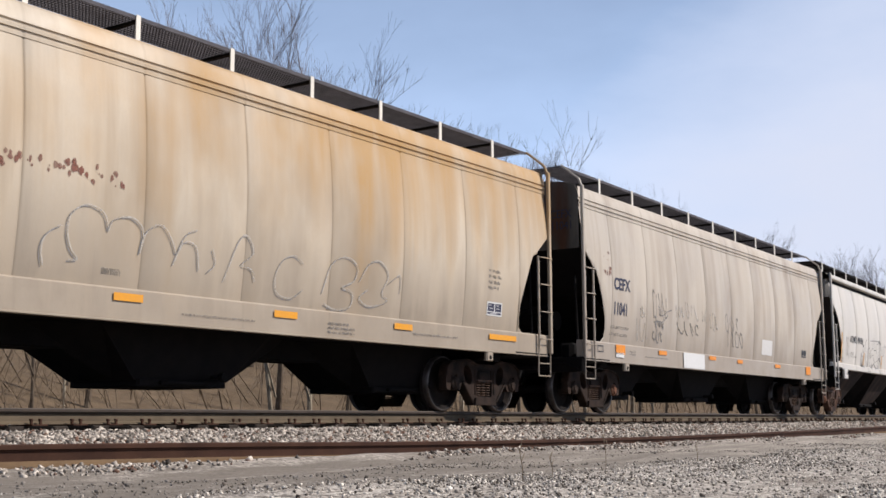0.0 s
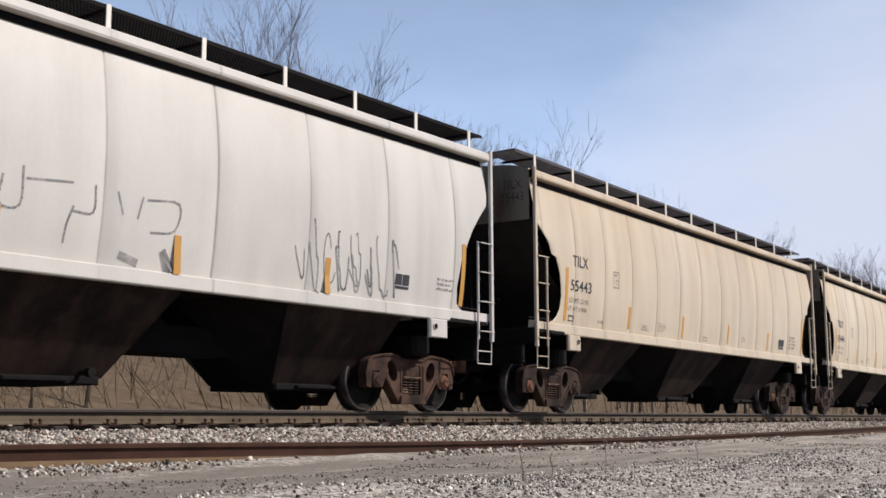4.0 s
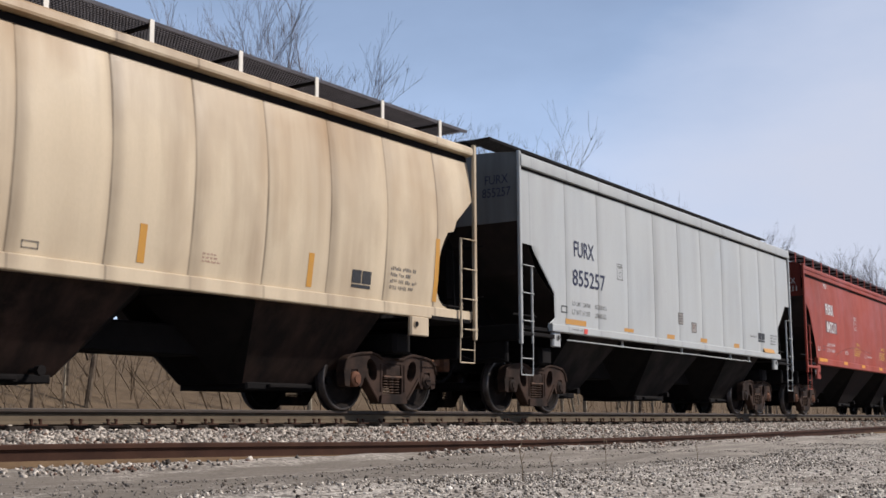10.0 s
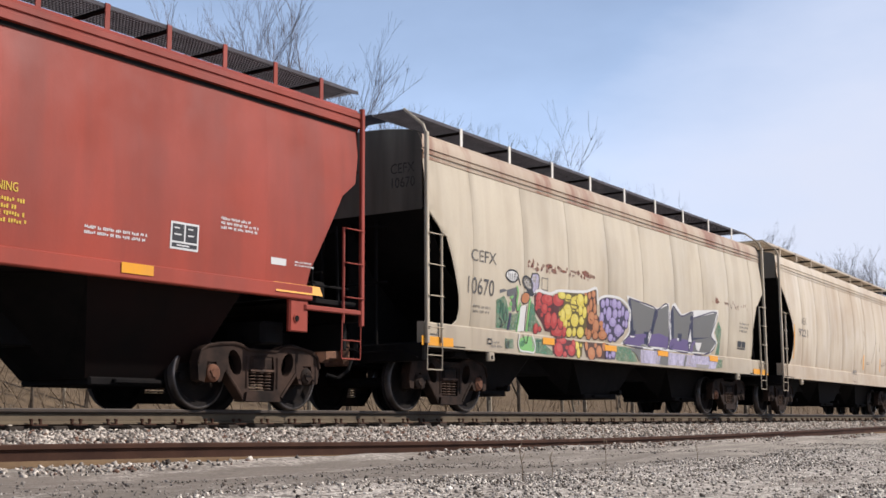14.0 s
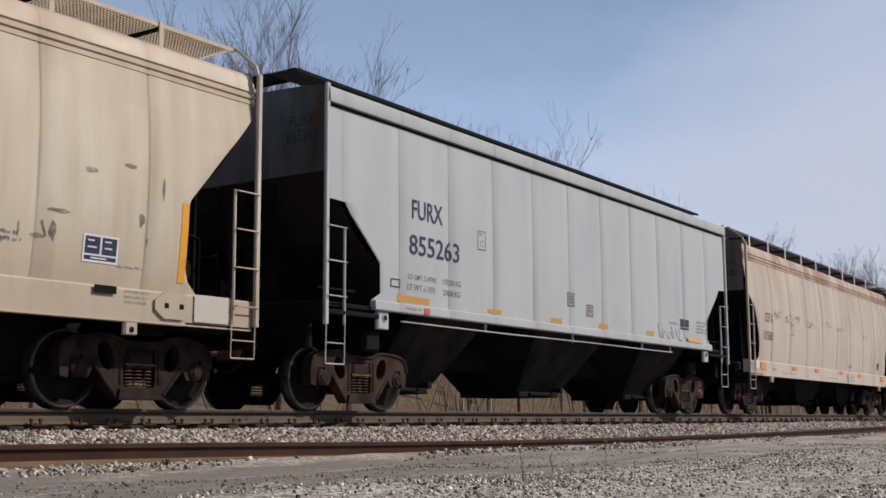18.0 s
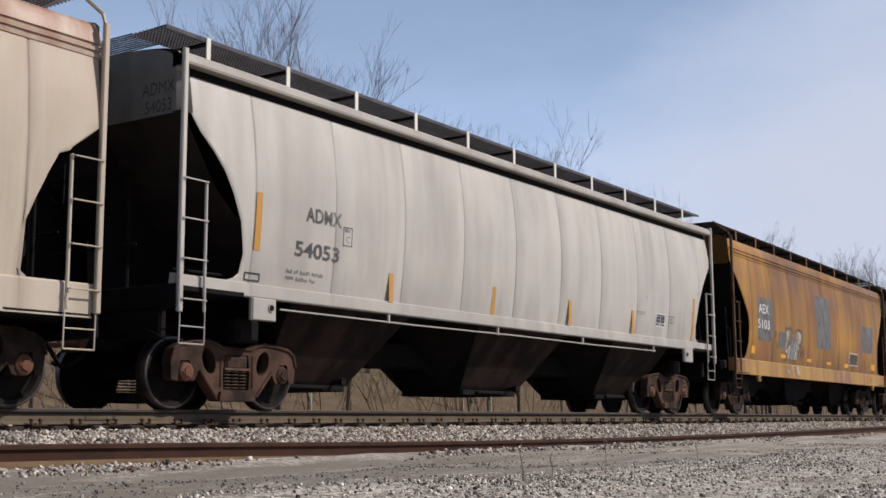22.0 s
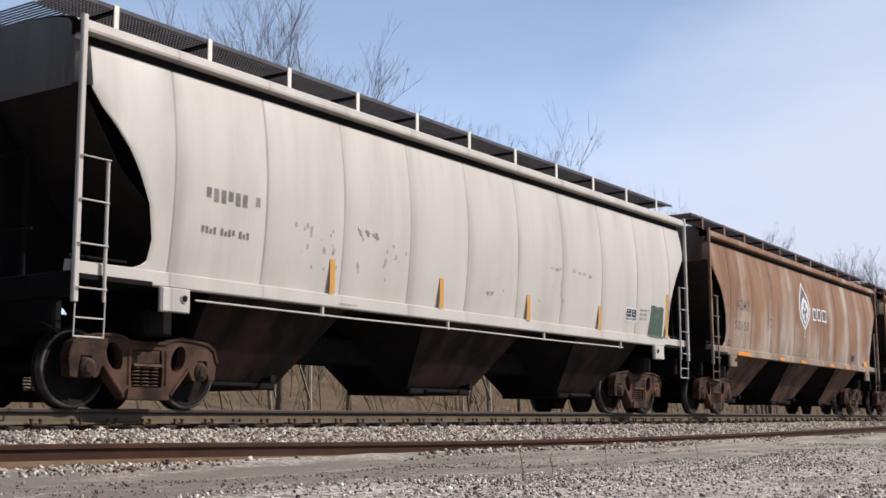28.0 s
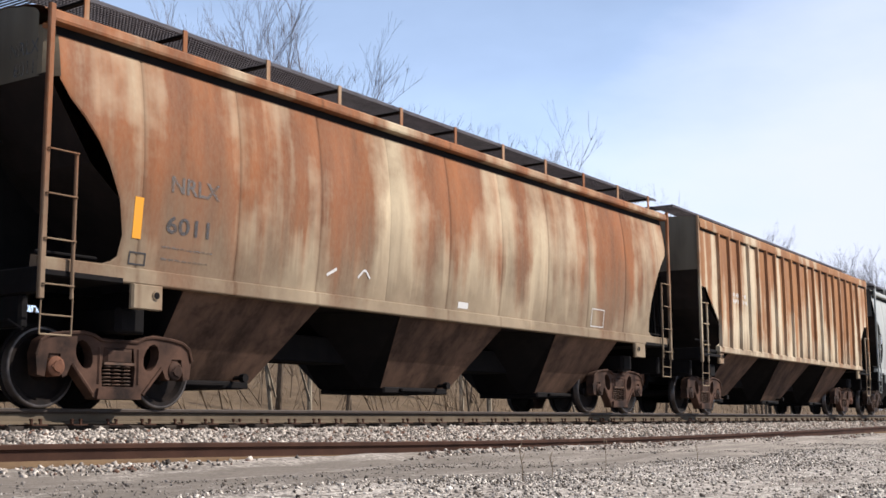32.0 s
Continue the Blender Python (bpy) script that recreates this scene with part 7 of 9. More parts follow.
c11.patch(7.84, 1.80, 8.12, 2.03, STICKER, "notice_plate", 0.0075)
c11.frame_box(7.84, 1.80, 0.28, 0.23, INK_SOFT)
c11.bars(7.89, 1.95, 0.19, 2, SCUFF_RED, 0.03, 0.06)
c11.scribble(11.14, 1.56, 12.37, 1.90, SPRAY_FAINT, 3)
# red car
c8.patch(2.27, 3.01, 3.26, 3.33, DARK_PATCH, "painted_patch", 0.007)
c8.patch(2.23, 2.45, 3.59, 2.81, DARK_PATCH, "painted_patch", 0.007)
c8.fit_mark("FURX", 2.36, 2.99, 3.23, 3.33, INK_WHITE, 0.035)
c8.fit_mark("847211", 2.38, 2.46, 3.46, 2.79, INK_WHITE, 0.035)
c8.fit_mark("LD LMT  223700", 2.34, 2.04, 3.26, 2.13, INK_WHITE)
c8.fit_mark("LT WT   62300", 2.31, 1.87, 3.24, 1.97, INK_WHITE)
c8.fit_mark("2 INCH HF", 1.30, 1.95, 1.56, 1.99, INK_WHITE)
c8.fit_mark("COMP SHOES", 1.25, 1.87, 1.59, 1.91, INK_WHITE)
c8.bars(2.35, 3.94, 0.46, 5, INK_WHITE, 0.020, 0.033)
c8.plate_c(5.82, 2.73, INK_WHITE, 0.32)
c8.fit_mark("WARNING", 5.98, 2.22, 6.47, 2.32, INK_YELLOW)
c8.bars(5.75, 2.10, 0.85, 4, INK_YELLOW, 0.044, 0.073)
c8.fit_mark("WARNING", 9.63, 2.22, 10.14, 2.32, INK_YELLOW)
c8.bars(9.37, 2.11, 0.88, 4, INK_YELLOW, 0.044, 0.073)
c8.bars(4.52, 1.98, 0.46, 3, INK_WHITE, 0.027, 0.045)
c8.bars(7.17, 1.93, 0.22, 2, INK_WHITE, 0.034, 0.056)
c8.bars(7.49, 1.90, 1.00, 1, INK_WHITE, 0.053, 0.088)
c8.stencil_panel(12.28, 1.90, 0.40, 0.28, INK, INK_WHITE)
c8.bars(11.01, 1.96, 1.01, 2, INK_WHITE, 0.035, 0.059)
c8.bars(13.07, 2.33, 0.76, 3, INK_WHITE, 0.034, 0.057)
c8.patch(13.99, 1.87, 14.28, 1.96, INK_WHITE, "painted_patch", 0.007)
c8.bars(14.45, 1.93, 0.38, 2, INK_WHITE, 0.025, 0.042)
c8.frame_box(1.88, 1.90, 0.23, 0.12, INK)
c8.patch(1.25, 1.54, 1.70, 1.64, REFLECT_YELLOW, "reflective_strip", 0.012)
c8.patch(1.72, 1.55, 2.17, 1.64, REFLECT_YELLOW, "reflective_strip", 0.012)
c8.patch(4.18, 1.54, 4.64, 1.64, REFLECT_YELLOW, "reflective_strip", 0.012)
c8.patch(6.53, 1.52, 6.99, 1.62, REFLECT_YELLOW, "reflective_strip", 0.012)
c8.patch(9.09, 1.52, 9.56, 1.62, REFLECT_YELLOW, "reflective_strip", 0.012)
c8.patch(11.51, 1.51, 11.98, 1.63, REFLECT_YELLOW, "reflective_strip", 0.012)
c8.patch(14.05, 1.52, 14.97, 1.65, REFLECT_YELLOW, "reflective_strip", 0.012)
c8.stroke([(3.32, 1.81), (4.17, 1.98), (5.01, 2.09), (5.93, 2.14), (6.95, 2.10), (8.08, 2.07)], 0.02, SPRAY_PINK)
c8.stroke([(9.70, 2.13), (9.76, 1.90), (9.88, 1.67), (9.92, 1.49)], 0.025, SPRAY_PINK)
# graffiti car
c9.fit_mark("CEFX", 1.32, 2.43, 2.11, 2.63, INK_SOFT2)
c9.fit_mark("10670", 1.24, 1.89, 2.06, 2.17, INK_SOFT2)
c9.bars(1.44, 1.67, 0.63, 2, INK_SOFT, 0.047, 0.078)
c9.sill_patch(-0.07, 0.99, 0.81, 1.13, REFLECT_YELLOW)
c9.sill_patch(3.74, 1.19, 4.17, 1.31, REFLECT_YELLOW)
c9.sill_patch(6.24, 1.19, 6.77, 1.30, REFLECT_YELLOW)
c9.sill_patch(8.79, 1.20, 9.34, 1.31, REFLECT_YELLOW)
c9.sill_patch(11.77, 1.20, 12.30, 1.33, REFLECT_YELLOW)
c9.sill_patch(14.75, 0.99, 15.86, 1.12, REFLECT_YELLOW)
c9.flecks(3.16, 2.49, 5.61, 2.63, SCUFF_RED, 60)
c9.flecks(11.96, 2.61, 14.46, 2.65, SCUFF_RED, 24)
c9.stencil_panel(13.72, 1.57, 0.55, 0.20, INK, None)
c9.bars(13.81, 2.18, 0.77, 3, INK_SOFT, 0.056, 0.094)
c9.frame_box(3.68, 2.15, 0.23, 0.23, INK_SOFT)
c9.bars(1.98, 1.12, 0.34, 2, INK_SOFT, 0.040, 0.066)
c9.blob([(2.14, 1.85), (2.4, 1.94), (2.5, 1.85), (2.57, 1.71), (2.63, 1.39), (2.2, 1.39)], GRAF_GREEN, lift=0.0075)
c9.blob([(2.6, 1.64), (2.94, 1.69), (2.96, 1.39), (2.64, 1.38)], GRAF_GREEN, lift=0.0075)
c9.blob([(3.29, 1.92), (3.44, 1.87), (3.53, 1.65), (3.82, 1.45), (3.53, 1.4), (3.28, 1.39)], GRAF_GREEN, lift=0.0075)
c9.blob([(3.47, 1.28), (3.77, 1.28), (3.83, 1.19), (4.11, 1.08), (4.12, 1.0), (3.48, 1.02)], GRAF_GREEN, lift=0.0075)
c9.blob([(2.43, 1.22), (2.71, 1.22), (2.72, 1.06), (2.44, 1.05)], GRAF_GREEN, lift=0.0075)
c9.stroke([(2.2, 1.81), (2.3, 1.84), (2.29, 1.64), (2.38, 1.81), (2.39, 1.56)], 0.03, GRAF_DEEP)
c9.stroke([(2.46, 1.75), (2.53, 1.61), (2.49, 1.48), (2.42, 1.6), (2.49, 1.7)], 0.02, INK_SOFT2)
c9.stroke([(2.29, 1.55), (2.38, 1.5), (2.34, 1.41), (2.43, 1.46)], 0.025, INK_SOFT2)
c9.stroke([(3.59, 1.25), (3.59, 1.11)], 0.025, GRAF_DEEP)
c9.stroke([(3.52, 1.23), (3.69, 1.25)], 0.025, GRAF_DEEP)
c9.stroke([(2.46, 1.21), (2.47, 1.06), (2.53, 1.18), (2.53, 1.06), (2.58, 1.19)], 0.022, INK_SOFT2)
c9.blob([(2.48, 2.05), (2.79, 2.12), (2.81, 2.02), (2.8, 1.72), (2.7, 1.68), (2.62, 1.95), (2.49, 1.94)], GRAF_GREY, lift=0.009)
c9.blob([(2.24, 2.03), (2.39, 2.06), (2.48, 2.03), (2.25, 1.97)], GRAF_GREY, lift=0.009)
c9.stroke([(2.64, 1.65), (2.63, 1.53), (2.6, 1.4)], 0.07, FRUIT_INDIGO)
c9.blob([(2.71, 1.96), (2.71, 1.94), (2.69, 1.93), (2.65, 1.91), (2.62, 1.91), (2.59, 1.91), (2.58, 1.92), (2.59, 1.93), (2.61, 1.95), (2.64, 1.96), (2.67, 1.97), (2.7, 1.97)], GRAF_LIME, lift=0.0096)
c9.blob([(2.68, 1.83), (2.68, 1.81), (2.66, 1.79), (2.64, 1.78), (2.62, 1.79), (2.6, 1.8), (2.59, 1.82), (2.59, 1.84), (2.61, 1.86), (2.63, 1.87), (2.65, 1.86), (2.67, 1.85)], GRAF_LIME, lift=0.0096)
c9.blob([(2.66, 1.72), (2.65, 1.7), (2.62, 1.7), (2.59, 1.7), (2.57, 1.72), (2.55, 1.73), (2.55, 1.75), (2.57, 1.77), (2.6, 1.77), (2.63, 1.77), (2.65, 1.76), (2.67, 1.74)], GRAF_LIME, lift=0.0096)
c9.stroke([(2.81, 2.13), (2.86, 2.02), (2.83, 1.89), (2.88, 1.74), (2.96, 1.85)], 0.045, GRAF_LIME)
c9.stroke([(2.79, 2.01), (2.8, 1.86), (2.88, 1.7), (2.99, 1.83)], 0.02, INK)
c9.blob([(2.96, 1.8), (3.18, 1.85), (3.17, 1.62), (3.16, 1.39), (2.93, 1.37), (2.96, 1.59)], SPRAY_WHITE, lift=0.0088)
c9.stroke([(2.95, 1.81), (2.94, 1.59), (2.9, 1.37)], 0.035, GRAF_LIME)
c9.stroke([(3.18, 1.83), (3.16, 1.58), (3.18, 1.4)], 0.022, INK)
c9.stroke([(3.29, 1.95), (3.26, 1.69), (3.24, 1.4)], 0.06, GRAF_LIME)
c9.stroke([(3.33, 1.92), (3.3, 1.69), (3.29, 1.47)], 0.02, INK)
c9.blob([(3.26, 2.01), (3.26, 1.96), (3.23, 1.91), (3.16, 1.87), (3.08, 1.86), (3.02, 1.87), (2.98, 1.91), (2.98, 1.96), (3.01, 2.01), (3.08, 2.05), (3.15, 2.06), (3.22, 2.05)], FRUIT_ORANGE, lift=0.0105)
c9.stroke([(3.26, 2.01), (3.26, 1.96), (3.23, 1.91), (3.16, 1.87), (3.08, 1.86), (3.02, 1.87), (2.98, 1.91), (2.98, 1.96), (3.01, 2.01), (3.08, 2.05), (3.15, 2.06), (3.22, 2.05), (3.26, 2.01)], 0.018, INK_SOFT2)
c9.blob([(3.35, 2.15), (3.3, 2.11), (3.21, 2.11), (3.11, 2.14), (3.03, 2.19), (3.0, 2.25), (3.01, 2.3), (3.07, 2.34), (3.15, 2.34), (3.25, 2.31), (3.33, 2.26), (3.36, 2.2)], SPRAY_GREY, lift=0.011)
c9.blob([(3.31, 2.15), (3.27, 2.14), (3.21, 2.14), (3.14, 2.16), (3.08, 2.2), (3.05, 2.24), (3.06, 2.27), (3.09, 2.29), (3.15, 2.29), (3.22, 2.26), (3.28, 2.23), (3.31, 2.19)], SPRAY_WASH, lift=0.0115)
c9.stroke([(3.35, 2.15), (3.3, 2.11), (3.21, 2.11), (3.11, 2.14), (3.03, 2.19), (3.0, 2.25), (3.01, 2.3), (3.07, 2.34), (3.15, 2.34), (3.25, 2.31), (3.33, 2.26), (3.36, 2.2), (3.35, 2.15)], 0.025, INK)
c9.blob([(3.34, 2.41), (3.56, 2.41), (3.57, 2.2), (3.42, 2.05), (3.33, 2.15), (3.28, 2.29)], GRAF_LAVENDER, lift=0.0112)
c9.blob([(3.36, 2.37), (3.48, 2.37), (3.47, 2.25), (3.33, 2.27)], SPRAY_WASH, lift=0.0118)
c9.stroke([(3.34, 2.41), (3.56, 2.41), (3.57, 2.2), (3.42, 2.05), (3.33, 2.15), (3.28, 2.29), (3.34, 2.41)], 0.025, INK)
c9.blob([(3.15, 2.11), (3.41, 2.15), (3.39, 2.01), (3.2, 2.02)], INK, lift=0.0104)
c9.blob([(2.84, 2.3), (2.8, 2.25), (2.72, 2.21), (2.61, 2.2), (2.52, 2.22), (2.45, 2.26), (2.43, 2.31), (2.47, 2.36), (2.55, 2.39), (2.65, 2.4), (2.75, 2.39), (2.82, 2.35)], SPRAY_WHITE, lift=0.0095)
c9.stroke([(2.84, 2.3), (2.8, 2.25), (2.72, 2.21), (2.61, 2.2), (2.52, 2.22), (2.45, 2.26), (2.43, 2.31), (2.47, 2.36), (2.55, 2.39), (2.65, 2.4), (2.75, 2.39), (2.82, 2.35), (2.84, 2.3)], 0.03, INK)
c9.stroke([(2.8, 2.3), (2.88, 2.25), (2.92, 2.17)], 0.025, INK)
c9.stroke([(2.51, 2.34), (2.53, 2.23)], 0.028, INK_SOFT2)
c9.stroke([(2.57, 2.34), (2.59, 2.23)], 0.028, INK_SOFT2)
c9.stroke([(2.63, 2.34), (2.65, 2.23)], 0.028, INK_SOFT2)
c9.stroke([(2.69, 2.35), (2.71, 2.24)], 0.028, INK_SOFT2)
c9.stroke([(2.74, 2.35), (2.77, 2.24)], 0.028, INK_SOFT2)
c9.blob([(2.87, 1.12), (2.93, 1.24), (3.1, 1.29), (3.38, 1.3), (3.44, 1.13), (3.41, 1.02), (2.91, 1.02)], GRAF_LIME, lift=0.009)
c9.stroke([(2.92, 1.31), (2.87, 1.15), (2.95, 1.04), (3.19, 1.03), (3.41, 1.03), (3.46, 1.16), (3.37, 1.31)], 0.028, SPRAY_WHITE)
c9.stroke([(3.03, 1.31), (3.14, 1.17), (3.22, 1.32)], 0.03, INK_SOFT2)
c9.blob([(3.11, 1.19), (3.1, 1.16), (3.07, 1.13), (3.03, 1.11), (2.97, 1.1), (2.93, 1.11), (2.91, 1.13), (2.91, 1.16), (2.94, 1.19), (2.99, 1.21), (3.04, 1.22), (3.08, 1.21)], GRAF_GREEN, lift=0.0096)
c9.stroke([(3.32, 1.28), (3.39, 1.19), (3.36, 1.1)], 0.03, SPRAY_WASH)
c9.stroke([(3.42, 2.06), (3.58, 2.13), (4.0, 2.11), (4.31, 2.19), (4.93, 2.23), (5.46, 2.28), (5.86, 2.37), (5.93, 2.09), (6.0, 2.18), (6.31, 2.26), (6.93, 2.26), (7.39, 2.09), (7.44, 1.87)], 0.05, SPRAY_WHITE)
c9.blob([(6.0, 2.16), (6.31, 2.24), (6.91, 2.23), (7.36, 2.06), (7.38, 1.86), (7.17, 1.56), (6.83, 1.38), (6.41, 1.46), (6.09, 1.74)], FRUIT_INDIGO, lift=0.0083)
c9.blob([(5.39, 2.25), (5.84, 2.34), (5.93, 1.87), (6.39, 1.58), (6.42, 1.4), (5.54, 1.43)], FRUIT_BROWN, lift=0.0083)
c9.blob([(4.31, 2.17), (4.45, 2.2), (4.93, 2.2), (5.46, 2.22), (5.56, 1.43), (4.74, 1.41), (4.41, 1.71)], FRUIT_OLIVE, lift=0.0083)
c9.blob([(3.42, 2.03), (3.57, 2.1), (4.0, 2.07), (4.29, 2.1), (4.43, 1.92), (4.67, 1.53), (4.74, 1.41), (3.91, 1.43), (3.75, 1.58), (3.48, 1.75)], FRUIT_WINE, lift=0.0082)
c9.blob([(4.1, 1.31), (4.97, 1.31), (4.98, 1.03), (4.12, 1.03)], FRUIT_WINE, lift=0.0065)
c9.blob([(4.97, 1.31), (5.33, 1.31), (5.26, 1.03), (4.98, 1.03)], FRUIT_OLIVE, lift=0.0065)
c9.blob([(5.33, 1.31), (6.43, 1.33), (6.27, 1.02), (5.46, 1.03)], FRUIT_BROWN, lift=0.0065)
c9.blob([(6.23, 1.23), (6.74, 1.26), (6.7, 1.03), (6.24, 1.02)], FRUIT_INDIGO, lift=0.0065)
c9.bulbs([(3.62, 1.96, 0.14, 0.16), (3.91, 1.99, 0.24, 0.11), (4.32, 2.02, 0.22, 0.12), (3.53, 1.82, 0.05, 0.05), (3.82, 1.83, 0.12, 0.1), (4.01, 1.82, 0.06, 0.04), (3.74, 1.71, 0.05, 0.04), (4.35, 1.45, 0.23, 0.12), (3.98, 1.63, 0.14, 0.16), (4.2, 1.64, 0.13, 0.16), (4.39, 1.64, 0.06, 0.06), (3.56, 1.46, 0.09, 0.1), (3.7, 1.46, 0.07, 0.05), (4.47, 1.58, 0.1, 0.08), (4.63, 1.47, 0.08, 0.11)], FRUIT_RED, FRUIT_WINE, FRUIT_ROSE, 0.009)
c9.bulbs([(4.46, 1.29, 0.21, 0.07), (4.93, 1.24, 0.08, 0.1), (4.34, 1.12, 0.18, 0.14), (4.84, 1.13, 0.16, 0.11), (4.58, 1.04, 0.08, 0.06), (4.66, 1.17, 0.07, 0.04)], FRUIT_RED, FRUIT_WINE, FRUIT_ROSE, 0.0075)
c9.bulbs([(4.46, 2.12, 0.16, 0.07), (4.73, 2.08, 0.15, 0.09), (4.95, 2.0, 0.14, 0.15), (4.7, 1.83, 0.19, 0.16), (5.02, 2.12, 0.04, 0.05), (5.19, 2.09, 0.16, 0.13), (5.42, 2.12, 0.07, 0.09), (4.52, 1.75, 0.11, 0.14), (4.41, 1.78, 0.05, 0.05), (4.65, 1.61, 0.09, 0.09), (5.01, 1.7, 0.17, 0.13), (4.79, 1.61, 0.05, 0.04), (5.22, 1.9, 0.09, 0.11), (5.29, 1.71, 0.11, 0.09), (5.39, 1.87, 0.09, 0.12), (5.31, 2.0, 0.05, 0.04), (5.09, 1.89, 0.04, 0.03), (4.82, 1.46, 0.12, 0.09), (5.02, 1.48, 0.08, 0.09), (5.27, 1.49, 0.15, 0.11)], FRUIT_YELLOW, FRUIT_OLIVE, FRUIT_LEMON, 0.0105)
c9.bulbs([(5.07, 1.23, 0.1, 0.08), (5.13, 1.09, 0.07, 0.1), (5.23, 1.24, 0.04, 0.04)], FRUIT_YELLOW, FRUIT_OLIVE, FRUIT_LEMON, 0.0075)
c9.bulbs([(5.42, 2.21, 0.06, 0.05), (5.57, 2.21, 0.07, 0.08), (5.74, 2.25, 0.09, 0.07), (5.64, 2.03, 0.07, 0.12), (5.78, 2.12, 0.05, 0.07), (5.82, 1.97, 0.07, 0.1), (5.54, 1.94, 0.06, 0.09), (5.69, 1.79, 0.16, 0.13), (5.88, 1.81, 0.08, 0.06), (5.9, 1.64, 0.14, 0.14), (6.12, 1.71, 0.09, 0.06), (6.18, 1.61, 0.1, 0.06), (5.62, 1.47, 0.11, 0.1), (5.91, 1.46, 0.12, 0.07), (6.22, 1.49, 0.2, 0.09), (5.51, 1.52, 0.05, 0.08), (5.77, 1.53, 0.05, 0.04)], FRUIT_ORANGE, FRUIT_BROWN, FRUIT_PEACH, 0.0095)
c9.bulbs([(5.67, 1.11, 0.16, 0.13), (6.0, 1.16, 0.13, 0.12), (5.85, 1.27, 0.06, 0.05), (6.23, 1.26, 0.1, 0.09), (5.46, 1.24, 0.07, 0.09)], FRUIT_ORANGE, FRUIT_BROWN, FRUIT_PEACH, 0.0075)
c9.bulbs([(6.16, 2.1, 0.1, 0.09), (6.35, 2.14, 0.09, 0.09), (6.51, 2.14, 0.04, 0.07), (6.67, 2.14, 0.13, 0.11), (6.89, 2.13, 0.11, 0.09), (6.13, 1.82, 0.1, 0.12), (6.25, 1.96, 0.06, 0.07), (6.44, 1.92, 0.13, 0.15), (6.72, 1.94, 0.12, 0.11), (6.93, 1.96, 0.1, 0.08), (7.07, 2.02, 0.07, 0.11), (7.26, 1.95, 0.11, 0.11), (6.63, 1.77, 0.17, 0.1), (6.4, 1.61, 0.09, 0.12), (6.53, 1.59, 0.05, 0.04), (6.91, 1.82, 0.05, 0.03), (7.13, 1.77, 0.06, 0.07), (6.9, 1.62, 0.2, 0.13), (7.26, 1.77, 0.07, 0.08), (7.11, 1.62, 0.05, 0.04), (6.58, 1.46, 0.11, 0.08), (6.75, 1.44, 0.06, 0.04), (6.24, 1.68, 0.04, 0.06)], FRUIT_VIOLET, FRUIT_INDIGO, FRUIT_LILAC, 0.0095)
c9.bulbs([(6.34, 1.12, 0.05, 0.07), (6.47, 1.09, 0.06, 0.05), (6.62, 1.14, 0.1, 0.08)], FRUIT_VIOLET, FRUIT_INDIGO, FRUIT_LILAC, 0.0075)
c9.blob([(7.3, 2.25), (7.4, 2.34), (7.66, 1.58), (7.56, 1.56)], INK_BLUE, lift=0.0126)
c9.blob([(8.63, 2.15), (8.81, 2.17), (8.59, 1.64), (8.45, 1.67)], INK_BLUE, lift=0.0126)
c9.blob([(9.47, 2.18), (9.62, 2.32), (9.76, 1.47), (9.61, 1.39)], INK_BLUE, lift=0.0126)
c9.blob([(10.62, 2.17), (10.77, 2.19), (10.83, 1.58), (10.5, 1.5)], INK_BLUE, lift=0.0126)
c9.blob([(9.35, 2.19), (9.47, 2.22), (9.6, 1.61), (9.53, 1.54)], SPRAY_WHITE, lift=0.0129)
c9.blob([(10.65, 1.87), (10.76, 1.58), (10.55, 1.59)], SPRAY_WHITE, lift=0.0135)
c9.blob([(7.26, 2.35), (8.77, 2.21), (9.40, 2.37), (9.48, 1.76), (9.55, 2.33), (9.74, 2.40), (10.12, 2.17), (10.82, 2.31), (12.31, 2.43), (12.36, 2.35), (12.08, 1.86), (12.34, 1.65), (11.97, 1.38), (10.66, 1.33), (8.27, 1.31), (7.07, 1.35), (7.41, 1.63)], SPRAY_WHITE, lift=0.0085)
c9.blob([(7.36, 2.30), (8.77, 2.16), (8.38, 1.65), (8.27, 1.34), (7.20, 1.38), (7.47, 1.62)], GRAF_STEEL, lift=0.0105)
c9.stroke([(7.36, 2.30), (8.77, 2.16), (8.38, 1.65), (8.27, 1.34), (7.20, 1.38), (7.47, 1.62), (7.36, 2.30)], 0.03, FRUIT_INDIGO)
c9.blob([(8.77, 2.17), (9.34, 2.31), (9.45, 1.55), (9.45, 1.39), (8.41, 1.38)], GRAF_STEEL, lift=0.0105)
c9.stroke([(8.77, 2.17), (9.34, 2.31), (9.45, 1.55), (9.45, 1.39), (8.41, 1.38), (8.77, 2.17)], 0.03, FRUIT_INDIGO)
c9.blob([(9.66, 2.32), (10.10, 2.13), (10.77, 2.26), (10.59, 1.84), (10.66, 1.37), (9.53, 1.38), (9.48, 1.58), (9.52, 2.15)], GRAF_STEEL, lift=0.0105)
c9.stroke([(9.66, 2.32), (10.10, 2.13), (10.77, 2.26), (10.59, 1.84), (10.66, 1.37), (9.53, 1.38), (9.48, 1.58), (9.52, 2.15), (9.66, 2.32)], 0.03, FRUIT_INDIGO)
c9.blob([(10.78, 2.13), (12.24, 2.36), (11.92, 1.80), (12.25, 1.64), (11.86, 1.39), (10.66, 1.37)], GRAF_STEEL, lift=0.0105)
